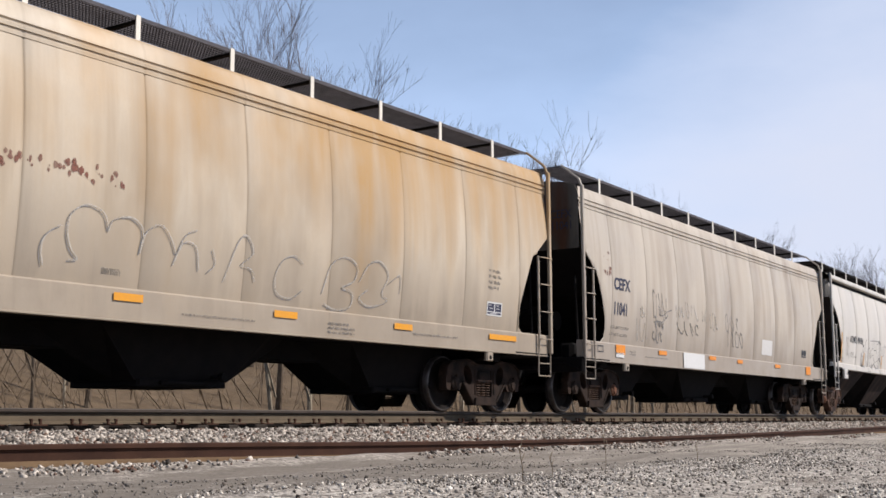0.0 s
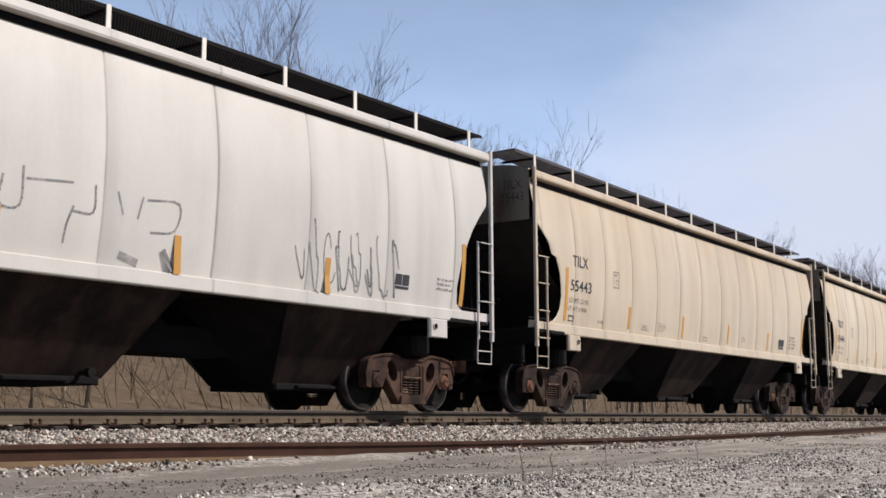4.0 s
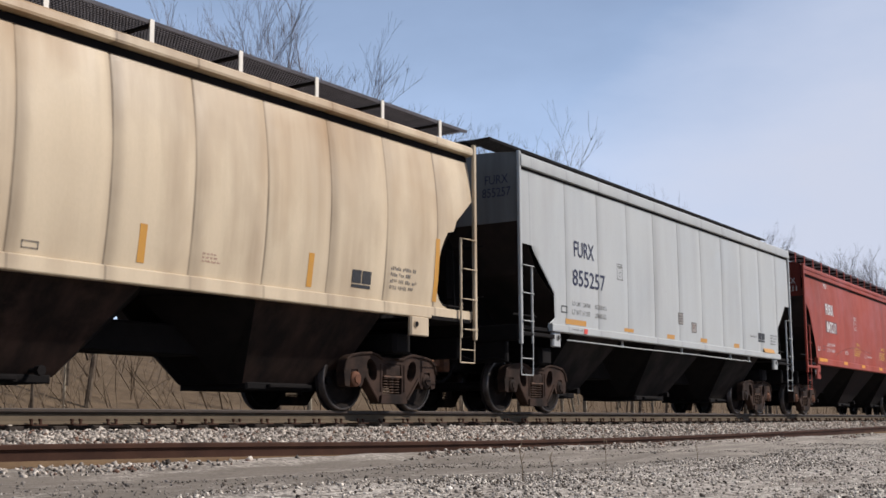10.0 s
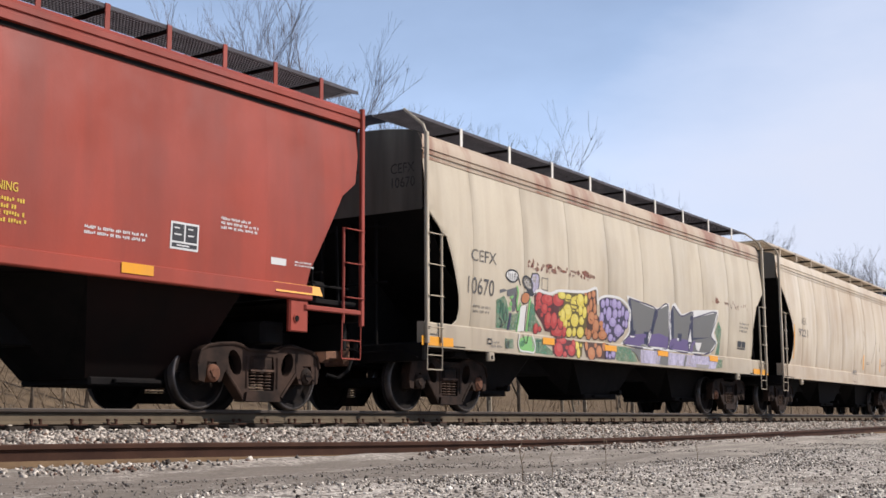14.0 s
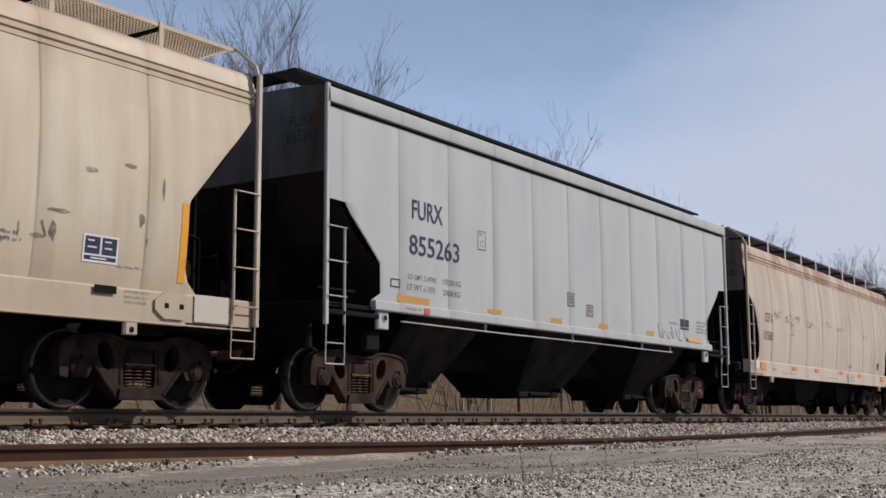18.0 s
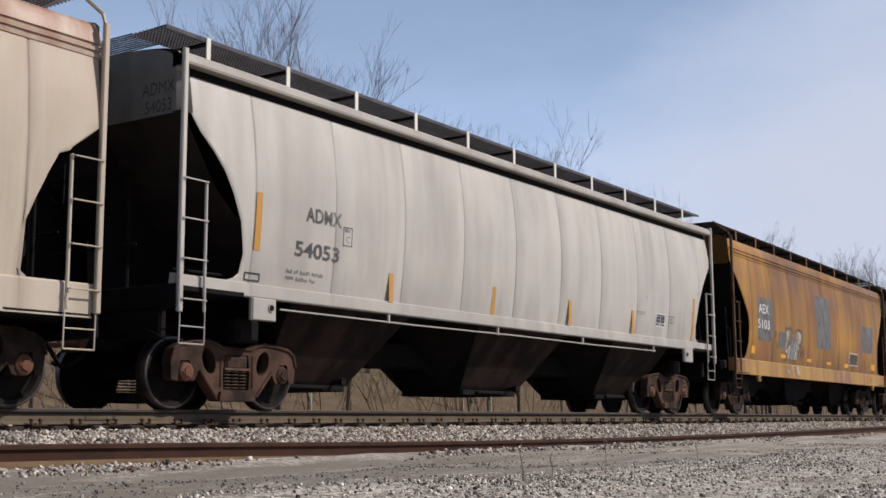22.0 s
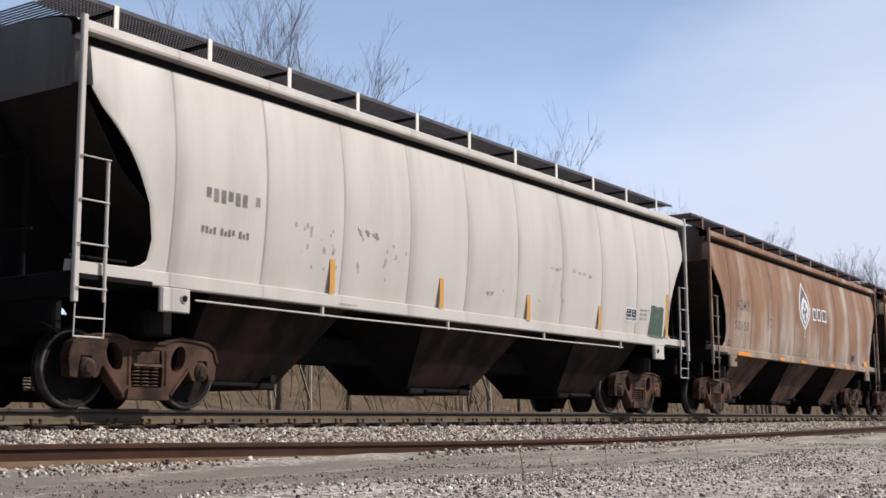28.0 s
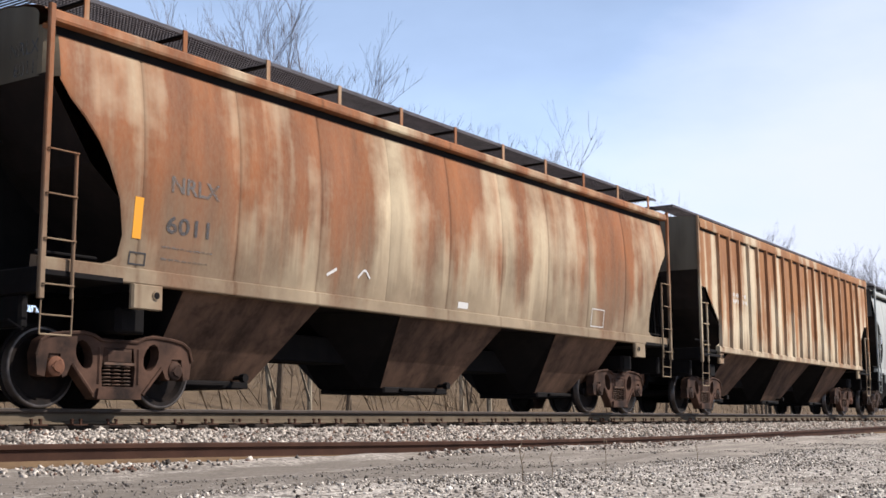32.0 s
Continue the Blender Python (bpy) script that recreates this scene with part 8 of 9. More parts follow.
c9.stroke([(10.78, 2.13), (12.24, 2.36), (11.92, 1.80), (12.25, 1.64), (11.86, 1.39), (10.66, 1.37), (10.78, 2.13)], 0.03, FRUIT_INDIGO)
c9.blob([(7.29, 1.46), (7.51, 1.57), (8.28, 1.64), (8.25, 1.35), (7.22, 1.38)], GRAF_PURPLE, lift=0.012)
c9.blob([(8.52, 1.63), (8.91, 1.68), (9.42, 1.62), (9.44, 1.39), (8.42, 1.39)], GRAF_PURPLE, lift=0.012)
c9.blob([(9.52, 1.59), (9.95, 1.63), (10.55, 1.62), (10.63, 1.37), (9.53, 1.38)], GRAF_PURPLE, lift=0.012)
c9.blob([(10.79, 1.58), (11.00, 1.64), (10.87, 1.38), (10.68, 1.37)], GRAF_PURPLE, lift=0.012)
c9.blob([(7.51, 1.66), (7.74, 1.67), (7.71, 1.52), (7.47, 1.52)], INK_BLUE, lift=0.0128)
c9.blob([(8.14, 1.67), (8.38, 1.68), (8.34, 1.36), (8.22, 1.35)], INK_BLUE, lift=0.0128)
c9.blob([(9.94, 1.74), (10.17, 1.74), (10.15, 1.57), (9.95, 1.57)], INK_BLUE, lift=0.0128)
c9.blob([(10.68, 2.10), (10.84, 1.69), (11.87, 1.75), (10.67, 1.62)], INK_BLUE, lift=0.0128)
c9.blob([(7.49, 1.55), (7.71, 1.55), (7.68, 1.52), (7.48, 1.52)], SPRAY_WHITE, lift=0.0135)
c9.blob([(10.97, 1.59), (11.36, 1.60), (11.25, 1.40), (11.08, 1.44)], SPRAY_WHITE, lift=0.0135)
c9.blob([(9.92, 1.63), (10.01, 1.64), (10.01, 1.58), (9.92, 1.58)], SPRAY_WHITE, lift=0.0135)
c9.blob([(7.90, 1.29), (10.66, 1.29), (12.40, 1.30), (12.11, 1.02), (10.33, 1.03), (7.93, 1.01)], GRAF_LAVENDER, lift=0.009)
c9.blob([(6.74, 1.30), (7.23, 1.31), (7.67, 1.18), (7.77, 1.02), (6.86, 1.01), (6.74, 1.03)], GRAF_GREEN, lift=0.009)
c9.blob([(7.28, 1.30), (7.94, 1.29), (7.87, 1.02), (7.67, 1.20)], GRAF_STEEL, lift=0.0095)
c9.blob([(9.01, 1.28), (9.41, 1.32), (9.33, 1.01), (8.86, 1.02)], GRAF_STEEL, lift=0.01)
c9.blob([(10.30, 1.26), (10.42, 1.26), (10.29, 1.02), (10.19, 1.02)], GRAF_STEEL, lift=0.01)
c9.blob([(10.90, 1.10), (11.32, 1.10), (11.76, 1.11), (11.67, 1.02), (10.98, 1.02)], STICKER, lift=0.01)
c9.blob([(12.35, 2.16), (12.57, 1.98), (12.50, 1.37), (12.26, 1.35), (12.37, 1.65), (12.15, 1.91)], GRAF_GREEN, lift=0.007)
c9.blob([(12.23, 1.26), (12.63, 1.26), (12.57, 1.06), (12.19, 1.04)], GRAF_GREEN, lift=0.008)
# cream car with scrapes
for u, z, w, h in ((3.33, 2.56, 0.05, 0.05), (3.50, 2.50, 0.09, 0.05), (3.97, 2.61, 0.14, 0.04), (4.13, 2.53, 0.12, 0.05), (4.33, 2.61, 0.10, 0.03), (4.52, 2.56, 0.12, 0.03), (4.91, 2.60, 0.14, 0.03), (5.11, 2.60, 0.10, 0.04), (5.44, 2.61, 0.14, 0.07), (5.58, 2.58, 0.10, 0.05), (5.74, 2.58, 0.08, 0.04), (12.29, 2.63, 0.16, 0.06), (12.89, 2.63, 0.14, 0.04), (5.32, 2.62, 0.08, 0.03)):
    c9.stain(u, z, w, h, SCUFF_RED)
c10.fit_mark("AEX", 1.99, 2.53, 2.53, 2.72, INK_SOFT2)
c10.fit_mark("9221", 1.70, 2.18, 2.64, 2.40, INK_SOFT2)
c10.patch(9.36, 1.48, 9.47, 1.97, REFLECT_YELLOW, "reflective_strip")
c10.patch(11.79, 1.47, 11.90, 1.94, REFLECT_YELLOW, "reflective_strip")
c10.patch(14.71, 1.48, 14.82, 2.44, REFLECT_YELLOW, "reflective_strip")
c10.patch(1.26, 1.52, 1.33, 2.48, REFLECT_YELLOW, "reflective_strip")
c10.stencil_panel(13.33, 1.62, 0.44, 0.26, INK_BLUE, INK_WHITE)
c10.bars(9.78, 1.72, 0.51, 2, INK_SOFT, 0.025, 0.041)
c10.bars(11.95, 1.73, 0.46, 2, INK_SOFT, 0.026, 0.043)
c10.stroke([(9.43, 2.40), (9.34, 2.16), (9.15, 1.91)], 0.028, RUST_SCRAPE)
c10.stroke([(9.27, 1.89), (9.01, 1.66)], 0.028, RUST_SCRAPE)
c10.stroke([(11.03, 3.83), (11.15, 3.03), (11.12, 2.44)], 0.028, RUST_SCRAPE)
c10.stroke([(11.11, 2.51), (10.84, 2.08), (10.52, 1.76)], 0.028, RUST_SCRAPE)
c10.stroke([(12.75, 1.96), (12.81, 1.81)], 0.028, RUST_SCRAPE)
c10.stroke([(9.33, 2.79), (9.65, 2.57)], 0.028, RUST_SCRAPE)
c10.frame_box(7.85, 1.04, 0.49, 0.27, INK_SOFT)
c10.sill_patch(7.83, 1.33, 8.32, 1.33, INK_SOFT)
c10.oval_plate(14.63, 1.19, 0.58, 0.31, p10)
c10.sill_patch(14.96, 1.03, 15.58, 1.36, PLATE_CREAM, "notice_plate")
c10.sill_patch(13.46, 1.26, 13.77, 1.34, STEEL_DARK, "sill_latch", 0.03)
c10.bars(13.90, 1.30, 0.42, 3, INK_SOFT, 0.025, 0.06)
c10.bars(12.24, 1.78, 0.32, 2, INK_SOFT, 0.04, 0.07)
c10.bars(13.80, 1.57, 0.42, 1, INK_SOFT, 0.03, 0.05)
for u, z, w, h in ((12.89, 1.87, 0.055, 0.11), (12.95, 2.10, 0.16, 0.03), (12.47, 1.86, 0.02, 0.09), (14.20, 1.90, 0.022, 0.05), (14.10, 2.15, 0.05, 0.09), (14.41, 2.53, 0.03, 0.14), (12.70, 1.80, 0.10, 0.03), (11.70, 2.3, 0.05, 0.16), (13.35, 2.62, 0.12, 0.04), (13.9, 2.75, 0.10, 0.03)):
    c10.stain(u, z, w, h, DIRT_SPOT)
# spotted beige car
c12.fit_mark("CEFX", 1.39, 2.39, 2.08, 2.63, INK_SOFT2)
c12.fit_mark("10580", 1.32, 1.91, 2.10, 2.15, INK_SOFT2)
c12.plate_c(3.75, 2.15, INK_SOFT, 0.26)
c12.sill_patch(1.00, 1.12, 1.44, 1.32, REFLECT_ORANGE)
c12.sill_patch(3.83, 1.20, 4.24, 1.30, REFLECT_ORANGE)
c12.sill_patch(6.08, 1.22, 6.48, 1.32, REFLECT_ORANGE)
c12.sill_patch(8.86, 1.23, 9.25, 1.34, REFLECT_ORANGE)
c12.sill_patch(11.20, 1.22, 11.60, 1.33, REFLECT_ORANGE)
c12.sill_patch(14.40, 1.14, 14.82, 1.31, REFLECT_ORANGE)
c12.flecks(2.07, 2.60, 2.83, 2.64, SCUFF_RED, 20)
c12.flecks(3.23, 2.47, 4.63, 2.70, SCUFF_RED, 40)
c12.flecks(4.99, 2.51, 6.17, 2.62, SCUFF_RED, 22)
c12.flecks(6.77, 2.61, 7.93, 2.74, SCUFF_RED, 16)
c12.flecks(8.47, 2.53, 9.63, 2.69, SCUFF_RED, 18)
c12.flecks(11.80, 2.49, 12.81, 2.60, SCUFF_RED, 14)
c12.bars(2.03, 1.17, 0.28, 2, INK_SOFT, 0.018, 0.031)
c12.bars(2.80, 1.08, 1.54, 1, INK_SOFT, 0.010, 0.016)
c12.bars(7.19, 1.07, 1.58, 1, INK_SOFT, 0.017, 0.029)
c12.sill_patch(9.76, 0.96, 9.97, 1.26, SPRAY_GREY2)
c12.fit_mark("CAUTION", 10.07, 1.49, 10.49, 1.56, INK)
c12.stencil_panel(13.97, 1.54, 0.28, 0.22, INK, None)
c12.sill_patch(0.62, 1.14, 0.88, 1.35, SPRAY_WHITE)
c12.frame_box(0.62, 1.15, 0.25, 0.18, INK)
c12.bars(10.19, 1.17, 0.55, 3, INK_SOFT, 0.038, 0.064)
# white car
c13.fit_mark("ADMX", 2.31, 2.52, 3.08, 2.72, INK_SOFT2, 0.035)
c13.fit_mark("54053", 2.12, 2.03, 3.06, 2.24, INK_SOFT2, 0.035)
c13.plate_c(3.12, 2.28, INK_SOFT, 0.21)
c13.frame_box(1.21, 1.62, 0.29, 0.11, INK)
c13.bars(1.99, 1.79, 0.80, 2, INK_SOFT, 0.055, 0.091)
c13.patch(7.18, 1.60, 7.29, 2.07, REFLECT_DULL, "reflective_strip")
c13.patch(9.87, 1.59, 9.98, 2.06, REFLECT_DULL, "reflective_strip")
c13.patch(12.61, 1.59, 12.72, 2.07, REFLECT_DULL, "reflective_strip")
c13.patch(15.81, 1.62, 15.92, 2.56, REFLECT_DULL, "reflective_strip")
c13.patch(1.33, 2.02, 1.44, 2.77, REFLECT_DULL, "reflective_strip")
c13.patch(4.25, 1.58, 4.36, 2.01, REFLECT_DULL, "reflective_strip")
c13.stencil_panel(13.84, 1.84, 0.42, 0.24, INK, INK_WHITE)
c13.bars(14.48, 2.05, 0.36, 3, INK_SOFT, 0.038, 0.063)
c13.bars(12.87, 2.06, 0.45, 2, INK_SOFT, 0.024, 0.039)
for u, z, w, h in ((14.9, 2.15, 0.012, 0.03), (15.2, 2.5, 0.010, 0.025), (15.5, 2.62, 0.018, 0.03), (15.75, 2.84, 0.012, 0.02), (16.1, 2.7, 0.02, 0.03), (14.7, 1.95, 0.010, 0.02), (16.3, 2.3, 0.012, 0.04), (13.3, 2.4, 0.02, 0.04)):
    c13.stain(u, z, w, h, DIRT_SPOT)
# amber car
c14.patch(1.90, 1.89, 3.18, 3.00, PATCH_GREY, "painted_patch", 0.007)
c14.patch(7.40, 1.93, 8.97, 3.50, PATCH_GREY, "painted_patch", 0.007)
c14.patch(12.73, 2.05, 14.41, 2.94, PATCH_GREY, "painted_patch", 0.007)
c14.patch(3.69, 1.75, 4.36, 2.20, PATCH_GREY, "painted_patch", 0.007)
c14.fit_mark("AEX", 1.99, 2.59, 2.81, 2.83, INK_WHITE)
c14.fit_mark("5103", 1.90, 2.19, 2.87, 2.43, INK_WHITE)
c14.patch(1.45, 1.52, 1.73, 1.71, REFLECT_YELLOW, "reflective_strip", 0.007)
c14.patch(3.92, 1.50, 4.42, 1.60, REFLECT_YELLOW, "reflective_strip", 0.007)
c14.patch(6.44, 1.49, 6.91, 1.58, REFLECT_YELLOW, "reflective_strip", 0.007)
c14.patch(8.60, 1.49, 9.07, 1.57, REFLECT_YELLOW, "reflective_strip", 0.007)
c14.patch(10.64, 1.47, 11.14, 1.59, REFLECT_YELLOW, "reflective_strip", 0.007)
c14.patch(14.18, 1.50, 14.72, 1.70, REFLECT_YELLOW, "reflective_strip", 0.007)
c14.frame_box(11.20, 1.56, 1.12, 0.40, INK_WHITE)
c14.stencil_panel(11.30, 1.60, 0.91, 0.30, INK, None)
c14.patch(0.76, 1.31, 0.90, 1.37, RED_TAG, "red_tag", 0.012)
c14.blob([(4.23, 2.33), (4.73, 2.41), (5.14, 2.3), (5.9, 2.37), (5.95, 2.12), (5.7, 1.75), (5.55, 1.47), (4.28, 1.43)], RUST_SHADE, lift=0.0085)
c14.blob([(4.37, 2.26), (4.62, 2.3), (4.72, 2.26), (4.5, 1.91), (4.42, 1.78), (4.76, 1.92), (4.86, 1.91), (4.71, 1.5), (4.55, 1.49), (4.53, 1.65), (4.3, 1.64), (4.32, 1.95)], SPRAY_CHALK, lift=0.0105)
c14.blob([(4.81, 2.1), (4.87, 2.18), (5.1, 2.21), (5.18, 2.16), (5.06, 1.94), (5.3, 2.07), (5.34, 1.97), (5.12, 1.49), (4.76, 1.47)], SPRAY_GREY2, lift=0.0111)
c14.blob([(5.29, 2.13), (5.31, 2.26), (5.45, 2.31), (5.75, 2.25), (5.8, 2.12), (5.72, 1.99), (5.53, 1.95), (5.59, 1.82), (5.51, 1.76), (5.38, 1.75), (5.48, 1.52), (5.14, 1.48), (5.31, 1.95)], SPRAY_CHALK, lift=0.0117)
c14.stroke([(4.37, 2.26), (4.46, 2.32), (4.66, 2.34), (4.73, 2.26), (4.5, 1.91), (4.41, 1.76), (4.66, 1.89), (4.86, 1.92), (4.79, 1.67), (4.71, 1.5)], 0.028, INK)
c14.stroke([(5.15, 2.19), (5.04, 1.94), (4.98, 1.73), (4.96, 1.66)], 0.026, INK)
c14.stroke([(5.33, 2.05), (5.22, 1.79), (5.12, 1.49)], 0.03, INK)
c14.stroke([(5.33, 2.29), (5.47, 2.36), (5.79, 2.27), (5.85, 2.12), (5.75, 1.98), (5.55, 1.94), (5.6, 1.81), (5.51, 1.74), (5.38, 1.76)], 0.04, INK)
c14.stroke([(5.46, 2.25), (5.41, 1.98), (5.4, 1.79)], 0.022, INK)
c14.stroke([(5.41, 1.72), (5.5, 1.52)], 0.026, INK)
c14.stroke([(3.42, 2.17), (3.33, 2.08), (3.43, 2.06), (3.47, 2.18), (3.41, 1.94), (3.61, 1.77), (3.63, 1.96)], 0.03, RUST_SCRAPE)
c14.stroke([(3.65, 2.12), (3.74, 1.89), (3.7, 1.73)], 0.03, RUST_SCRAPE)
c14.stroke([(3.57, 1.8), (3.51, 1.56)], 0.03, RUST_SCRAPE)
c14.stroke([(5.87, 1.94), (5.76, 1.58)], 0.022, INK)
c14.stroke([(5.79, 1.63), (5.92, 1.77), (5.91, 1.59)], 0.022, INK)
c14.stroke([(6.14, 1.83), (6.04, 1.78), (6.11, 1.68), (6.03, 1.6)], 0.022, INK)
c14.stroke([(5.73, 1.54), (5.86, 1.68)], 0.022, INK)
c14.blob([(4.42, 1.35), (4.58, 1.36), (4.6, 1.11), (4.51, 1.07)], SPRAY_CHALK, lift=0.02)
c14.blob([(4.78, 1.34), (4.9, 1.34), (4.95, 1.07), (4.82, 1.07)], SPRAY_CHALK, lift=0.02)
c14.blob([(5.19, 1.32), (5.58, 1.33), (5.5, 1.07), (5.27, 1.08)], SPRAY_CHALK, lift=0.02)
c14.stroke([(5.17, 1.33), (5.24, 1.06)], 0.022, SPRAY_GREY)
c14.stroke([(5.6, 1.34), (5.5, 1.06)], 0.022, SPRAY_GREY)
# rust and grey car
c15.patch(1.74, 2.08, 2.68, 2.83, SPRAY_WHITE, "painted_patch", 0.007)
c15.fit_mark("CEFX", 1.78, 2.58, 2.41, 2.80, INK, 0.035)
c15.fit_mark("350901", 1.69, 2.10, 2.60, 2.33, INK, 0.035)
c15.fit_mark("LD LMT 224600", 1.64, 1.86, 2.71, 1.92, INK_SOFT)
c15.fit_mark("LT WT 61400", 1.50, 1.68, 2.68, 1.76, INK_SOFT)
c15.patch(1.13, 1.61, 1.24, 2.58, REFLECT_AMBER, "reflective_strip")
c15.patch(4.03, 1.60, 4.14, 2.25, RUST_TAPE, "reflective_strip", 0.0125)
c15.patch(6.80, 1.61, 6.91, 2.21, RUST_TAPE, "reflective_strip", 0.0125)
c15.patch(9.51, 1.61, 9.62, 2.18, REFLECT_AMBER, "reflective_strip", 0.0125)
c15.frame_box(1.25, 1.69, 0.25, 0.11, INK)
c15.patch(14.67, 3.46, 16.47, 4.03, SPRAY_WHITE, "painted_patch", 0.007)
c15.stencil_panel(13.17, 1.66, 0.45, 0.32, INK, None)
c15.frame_box(4.45, 2.31, 0.21, 0.22, INK_SOFT)
c15.blob([(4.15, 2.25), (5.04, 2.26), (5.93, 2.27), (6.09, 1.56), (5.29, 1.55), (4.14, 1.59)], WASH_CREAM, lift=0.0075)
c15.blob([(6.16, 2.25), (7.33, 2.27), (9.66, 2.31), (9.7, 1.66), (8.14, 1.61), (6.09, 1.56), (6.04, 2.12)], WASH_CREAM, lift=0.0075)
c15.blob([(5.79, 2.01), (5.96, 2.09), (6.06, 1.95), (6.06, 1.61), (5.77, 1.61), (5.7, 1.79)], SPRAY_GREY, lift=0.011)
c15.stroke([(5.95, 2.64), (6.0, 2.34), (5.95, 2.07)], 0.05, SPRAY_GREY)
c15.stroke([(6.05, 2.61), (6.15, 2.31), (6.14, 2.13)], 0.04, SPRAY_GREY)
c15.stroke([(6.13, 2.48), (6.22, 2.14), (6.36, 1.98), (6.55, 1.95), (6.57, 1.73)], 0.026, INK_SOFT2)
c15.stroke([(6.47, 2.26), (6.53, 2.13), (6.7, 2.07), (6.88, 2.16), (6.92, 2.44)], 0.026, INK_SOFT2)
c15.stroke([(7.13, 2.26), (7.05, 2.09), (7.28, 2.0), (7.3, 2.25)], 0.026, INK_SOFT2)
c15.stroke([(7.16, 2.01), (7.11, 1.6)], 0.026, INK_SOFT2)
c15.stroke([(7.51, 2.64), (7.41, 2.35), (7.5, 1.99), (7.66, 1.54)], 0.026, INK_SOFT2)
c15.stroke([(7.7, 2.06), (7.64, 1.73)], 0.026, INK_SOFT2)
c15.stroke([(7.93, 2.41), (7.91, 2.22), (8.09, 1.95), (8.13, 1.59)], 0.026, INK_SOFT2)
c15.stroke([(8.36, 2.24), (8.27, 1.87), (8.28, 1.66)], 0.026, INK_SOFT2)
c15.stroke([(8.68, 2.24), (8.78, 1.86), (8.85, 1.6)], 0.026, INK_SOFT2)
c15.stroke([(8.99, 2.27), (9.13, 1.99), (9.17, 1.62)], 0.026, INK_SOFT2)
c15.stroke([(9.36, 2.29), (9.44, 1.96), (9.43, 1.62)], 0.026, INK_SOFT2)
c15.stroke([(9.71, 2.24), (9.5, 1.97), (9.21, 1.93)], 0.026, INK_SOFT2)
c15.stroke([(5.97, 1.94), (6.16, 1.99), (6.23, 1.84), (6.11, 1.7)], 0.035, SPRAY_GREY2)
c15.spikes(4.25, 1.98, 5.02, 2.27, 40, 14)
c15.spikes(4.36, 1.66, 4.92, 2.0, 41, 9)
c15.spikes(4.90, 1.60, 5.62, 2.27, 42, 24)
for u, z, w, h in ((6.5, 2.62, 0.28, 0.16), (7.0, 2.42, 0.35, 0.10), (7.9, 2.5, 0.45, 0.10), (8.8, 2.48, 0.4, 0.09), (10.6, 1.8, 0.25, 0.16), (11.1, 1.75, 0.22, 0.10), (11.9, 2.0, 0.22, 0.16), (12.0, 2.55, 0.25, 0.10), (12.7, 2.2, 0.22, 0.25)):
    c15.stain(u, z, w, h, SPRAY_MIST)
c15.stroke([(10.32, 1.98), (10.31, 1.73), (10.47, 1.58), (10.83, 1.66), (10.91, 1.79), (11.26, 1.84)], 0.08, SPRAY_GREY)
c15.stroke([(11.23, 1.87), (11.35, 1.64), (11.62, 1.71)], 0.09, SPRAY_GREY)
c15.stroke([(11.67, 1.98), (12.02, 2.12), (12.23, 1.97), (12.11, 1.63), (11.76, 1.61), (11.62, 1.79)], 0.06, SPRAY_GREY)
c15.stroke([(12.34, 2.53), (12.5, 2.21), (12.79, 2.35)], 0.08, SPRAY_GREY)
c15.stroke([(12.91, 2.19), (12.96, 1.85), (12.67, 1.57)], 0.1, SPRAY_GREY)
c15.stroke([(12.26, 1.53), (12.74, 1.61)], 0.07, SPRAY_GREY)
# white car with a green patch
c16.patch(4.40, 1.59, 4.51, 2.07, REFLECT_AMBER, "reflective_strip")
c16.patch(7.10, 1.59, 7.21, 2.06, REFLECT_AMBER, "reflective_strip")
c16.patch(9.83, 1.57, 9.94, 2.03, REFLECT_AMBER, "reflective_strip")
c16.patch(12.59, 1.58, 12.70, 2.04, REFLECT_AMBER, "reflective_strip")
c16.patch(15.79, 1.58, 15.90, 2.53, REFLECT_AMBER, "reflective_strip")
c16.blob([(14.95, 1.58), (15.30, 1.565), (15.67, 1.57), (15.68, 1.80), (15.66, 2.05), (15.68, 2.22), (15.55, 2.245), (15.36, 2.22), (15.20, 2.25), (15.03, 2.235), (15.01, 2.0), (14.97, 1.8)], PATCH_GREEN, "painted_patch", 0.007)
c16.stencil_panel(13.86, 1.87, 0.46, 0.22, INK, INK_WHITE)
c16.bars(14.50, 2.08, 0.40, 3, INK_SOFT, 0.054, 0.089)
for u, z, w, h in ((10.70, 2.585, 0.09, 0.025), (10.88, 2.57, 0.10, 0.035), (11.0, 2.60, 0.05, 0.03), (11.55, 2.62, 0.09, 0.04), (11.78, 2.59, 0.08, 0.045), (11.97, 2.60, 0.08, 0.04), (12.2, 2.57, 0.09, 0.04), (8.6, 1.95, 0.14, 0.05), (8.82, 2.2, 0.02, 0.05)):
    c16.stain(u, z, w, h, SMEAR)
for u, z, w, h in ((10.27, 1.95, 0.02, 0.035), (9.04, 2.03, 0.02, 0.025), (8.55, 1.93, 0.02, 0.04), (11.16, 2.01, 0.02, 0.05), (8.7, 1.98, 0.03, 0.02)):
    c16.stain(u, z, w, h, DIRT_SPOT)
c16.stroke([(11.05, 2.39), (11.06, 2.14), (11.15, 2.01)], 0.012, INK_SOFT)
c16.bars(4.61, 1.45, 0.40, 1, INK_SOFT, -0.001, -0.002)
c16.flecks(3.63, 1.90, 6.26, 2.48, SPRAY_FAINT, 30)
c16.scribble(4.94, 2.47, 5.48, 2.58, SPRAY_FAINT, 5)
c16.bars(1.97, 2.53, 0.98, 1, INK_SOFT, 0.170, 0.283)
c16.bars(1.92, 2.13, 0.99, 1, INK_SOFT, 0.090, 0.150)
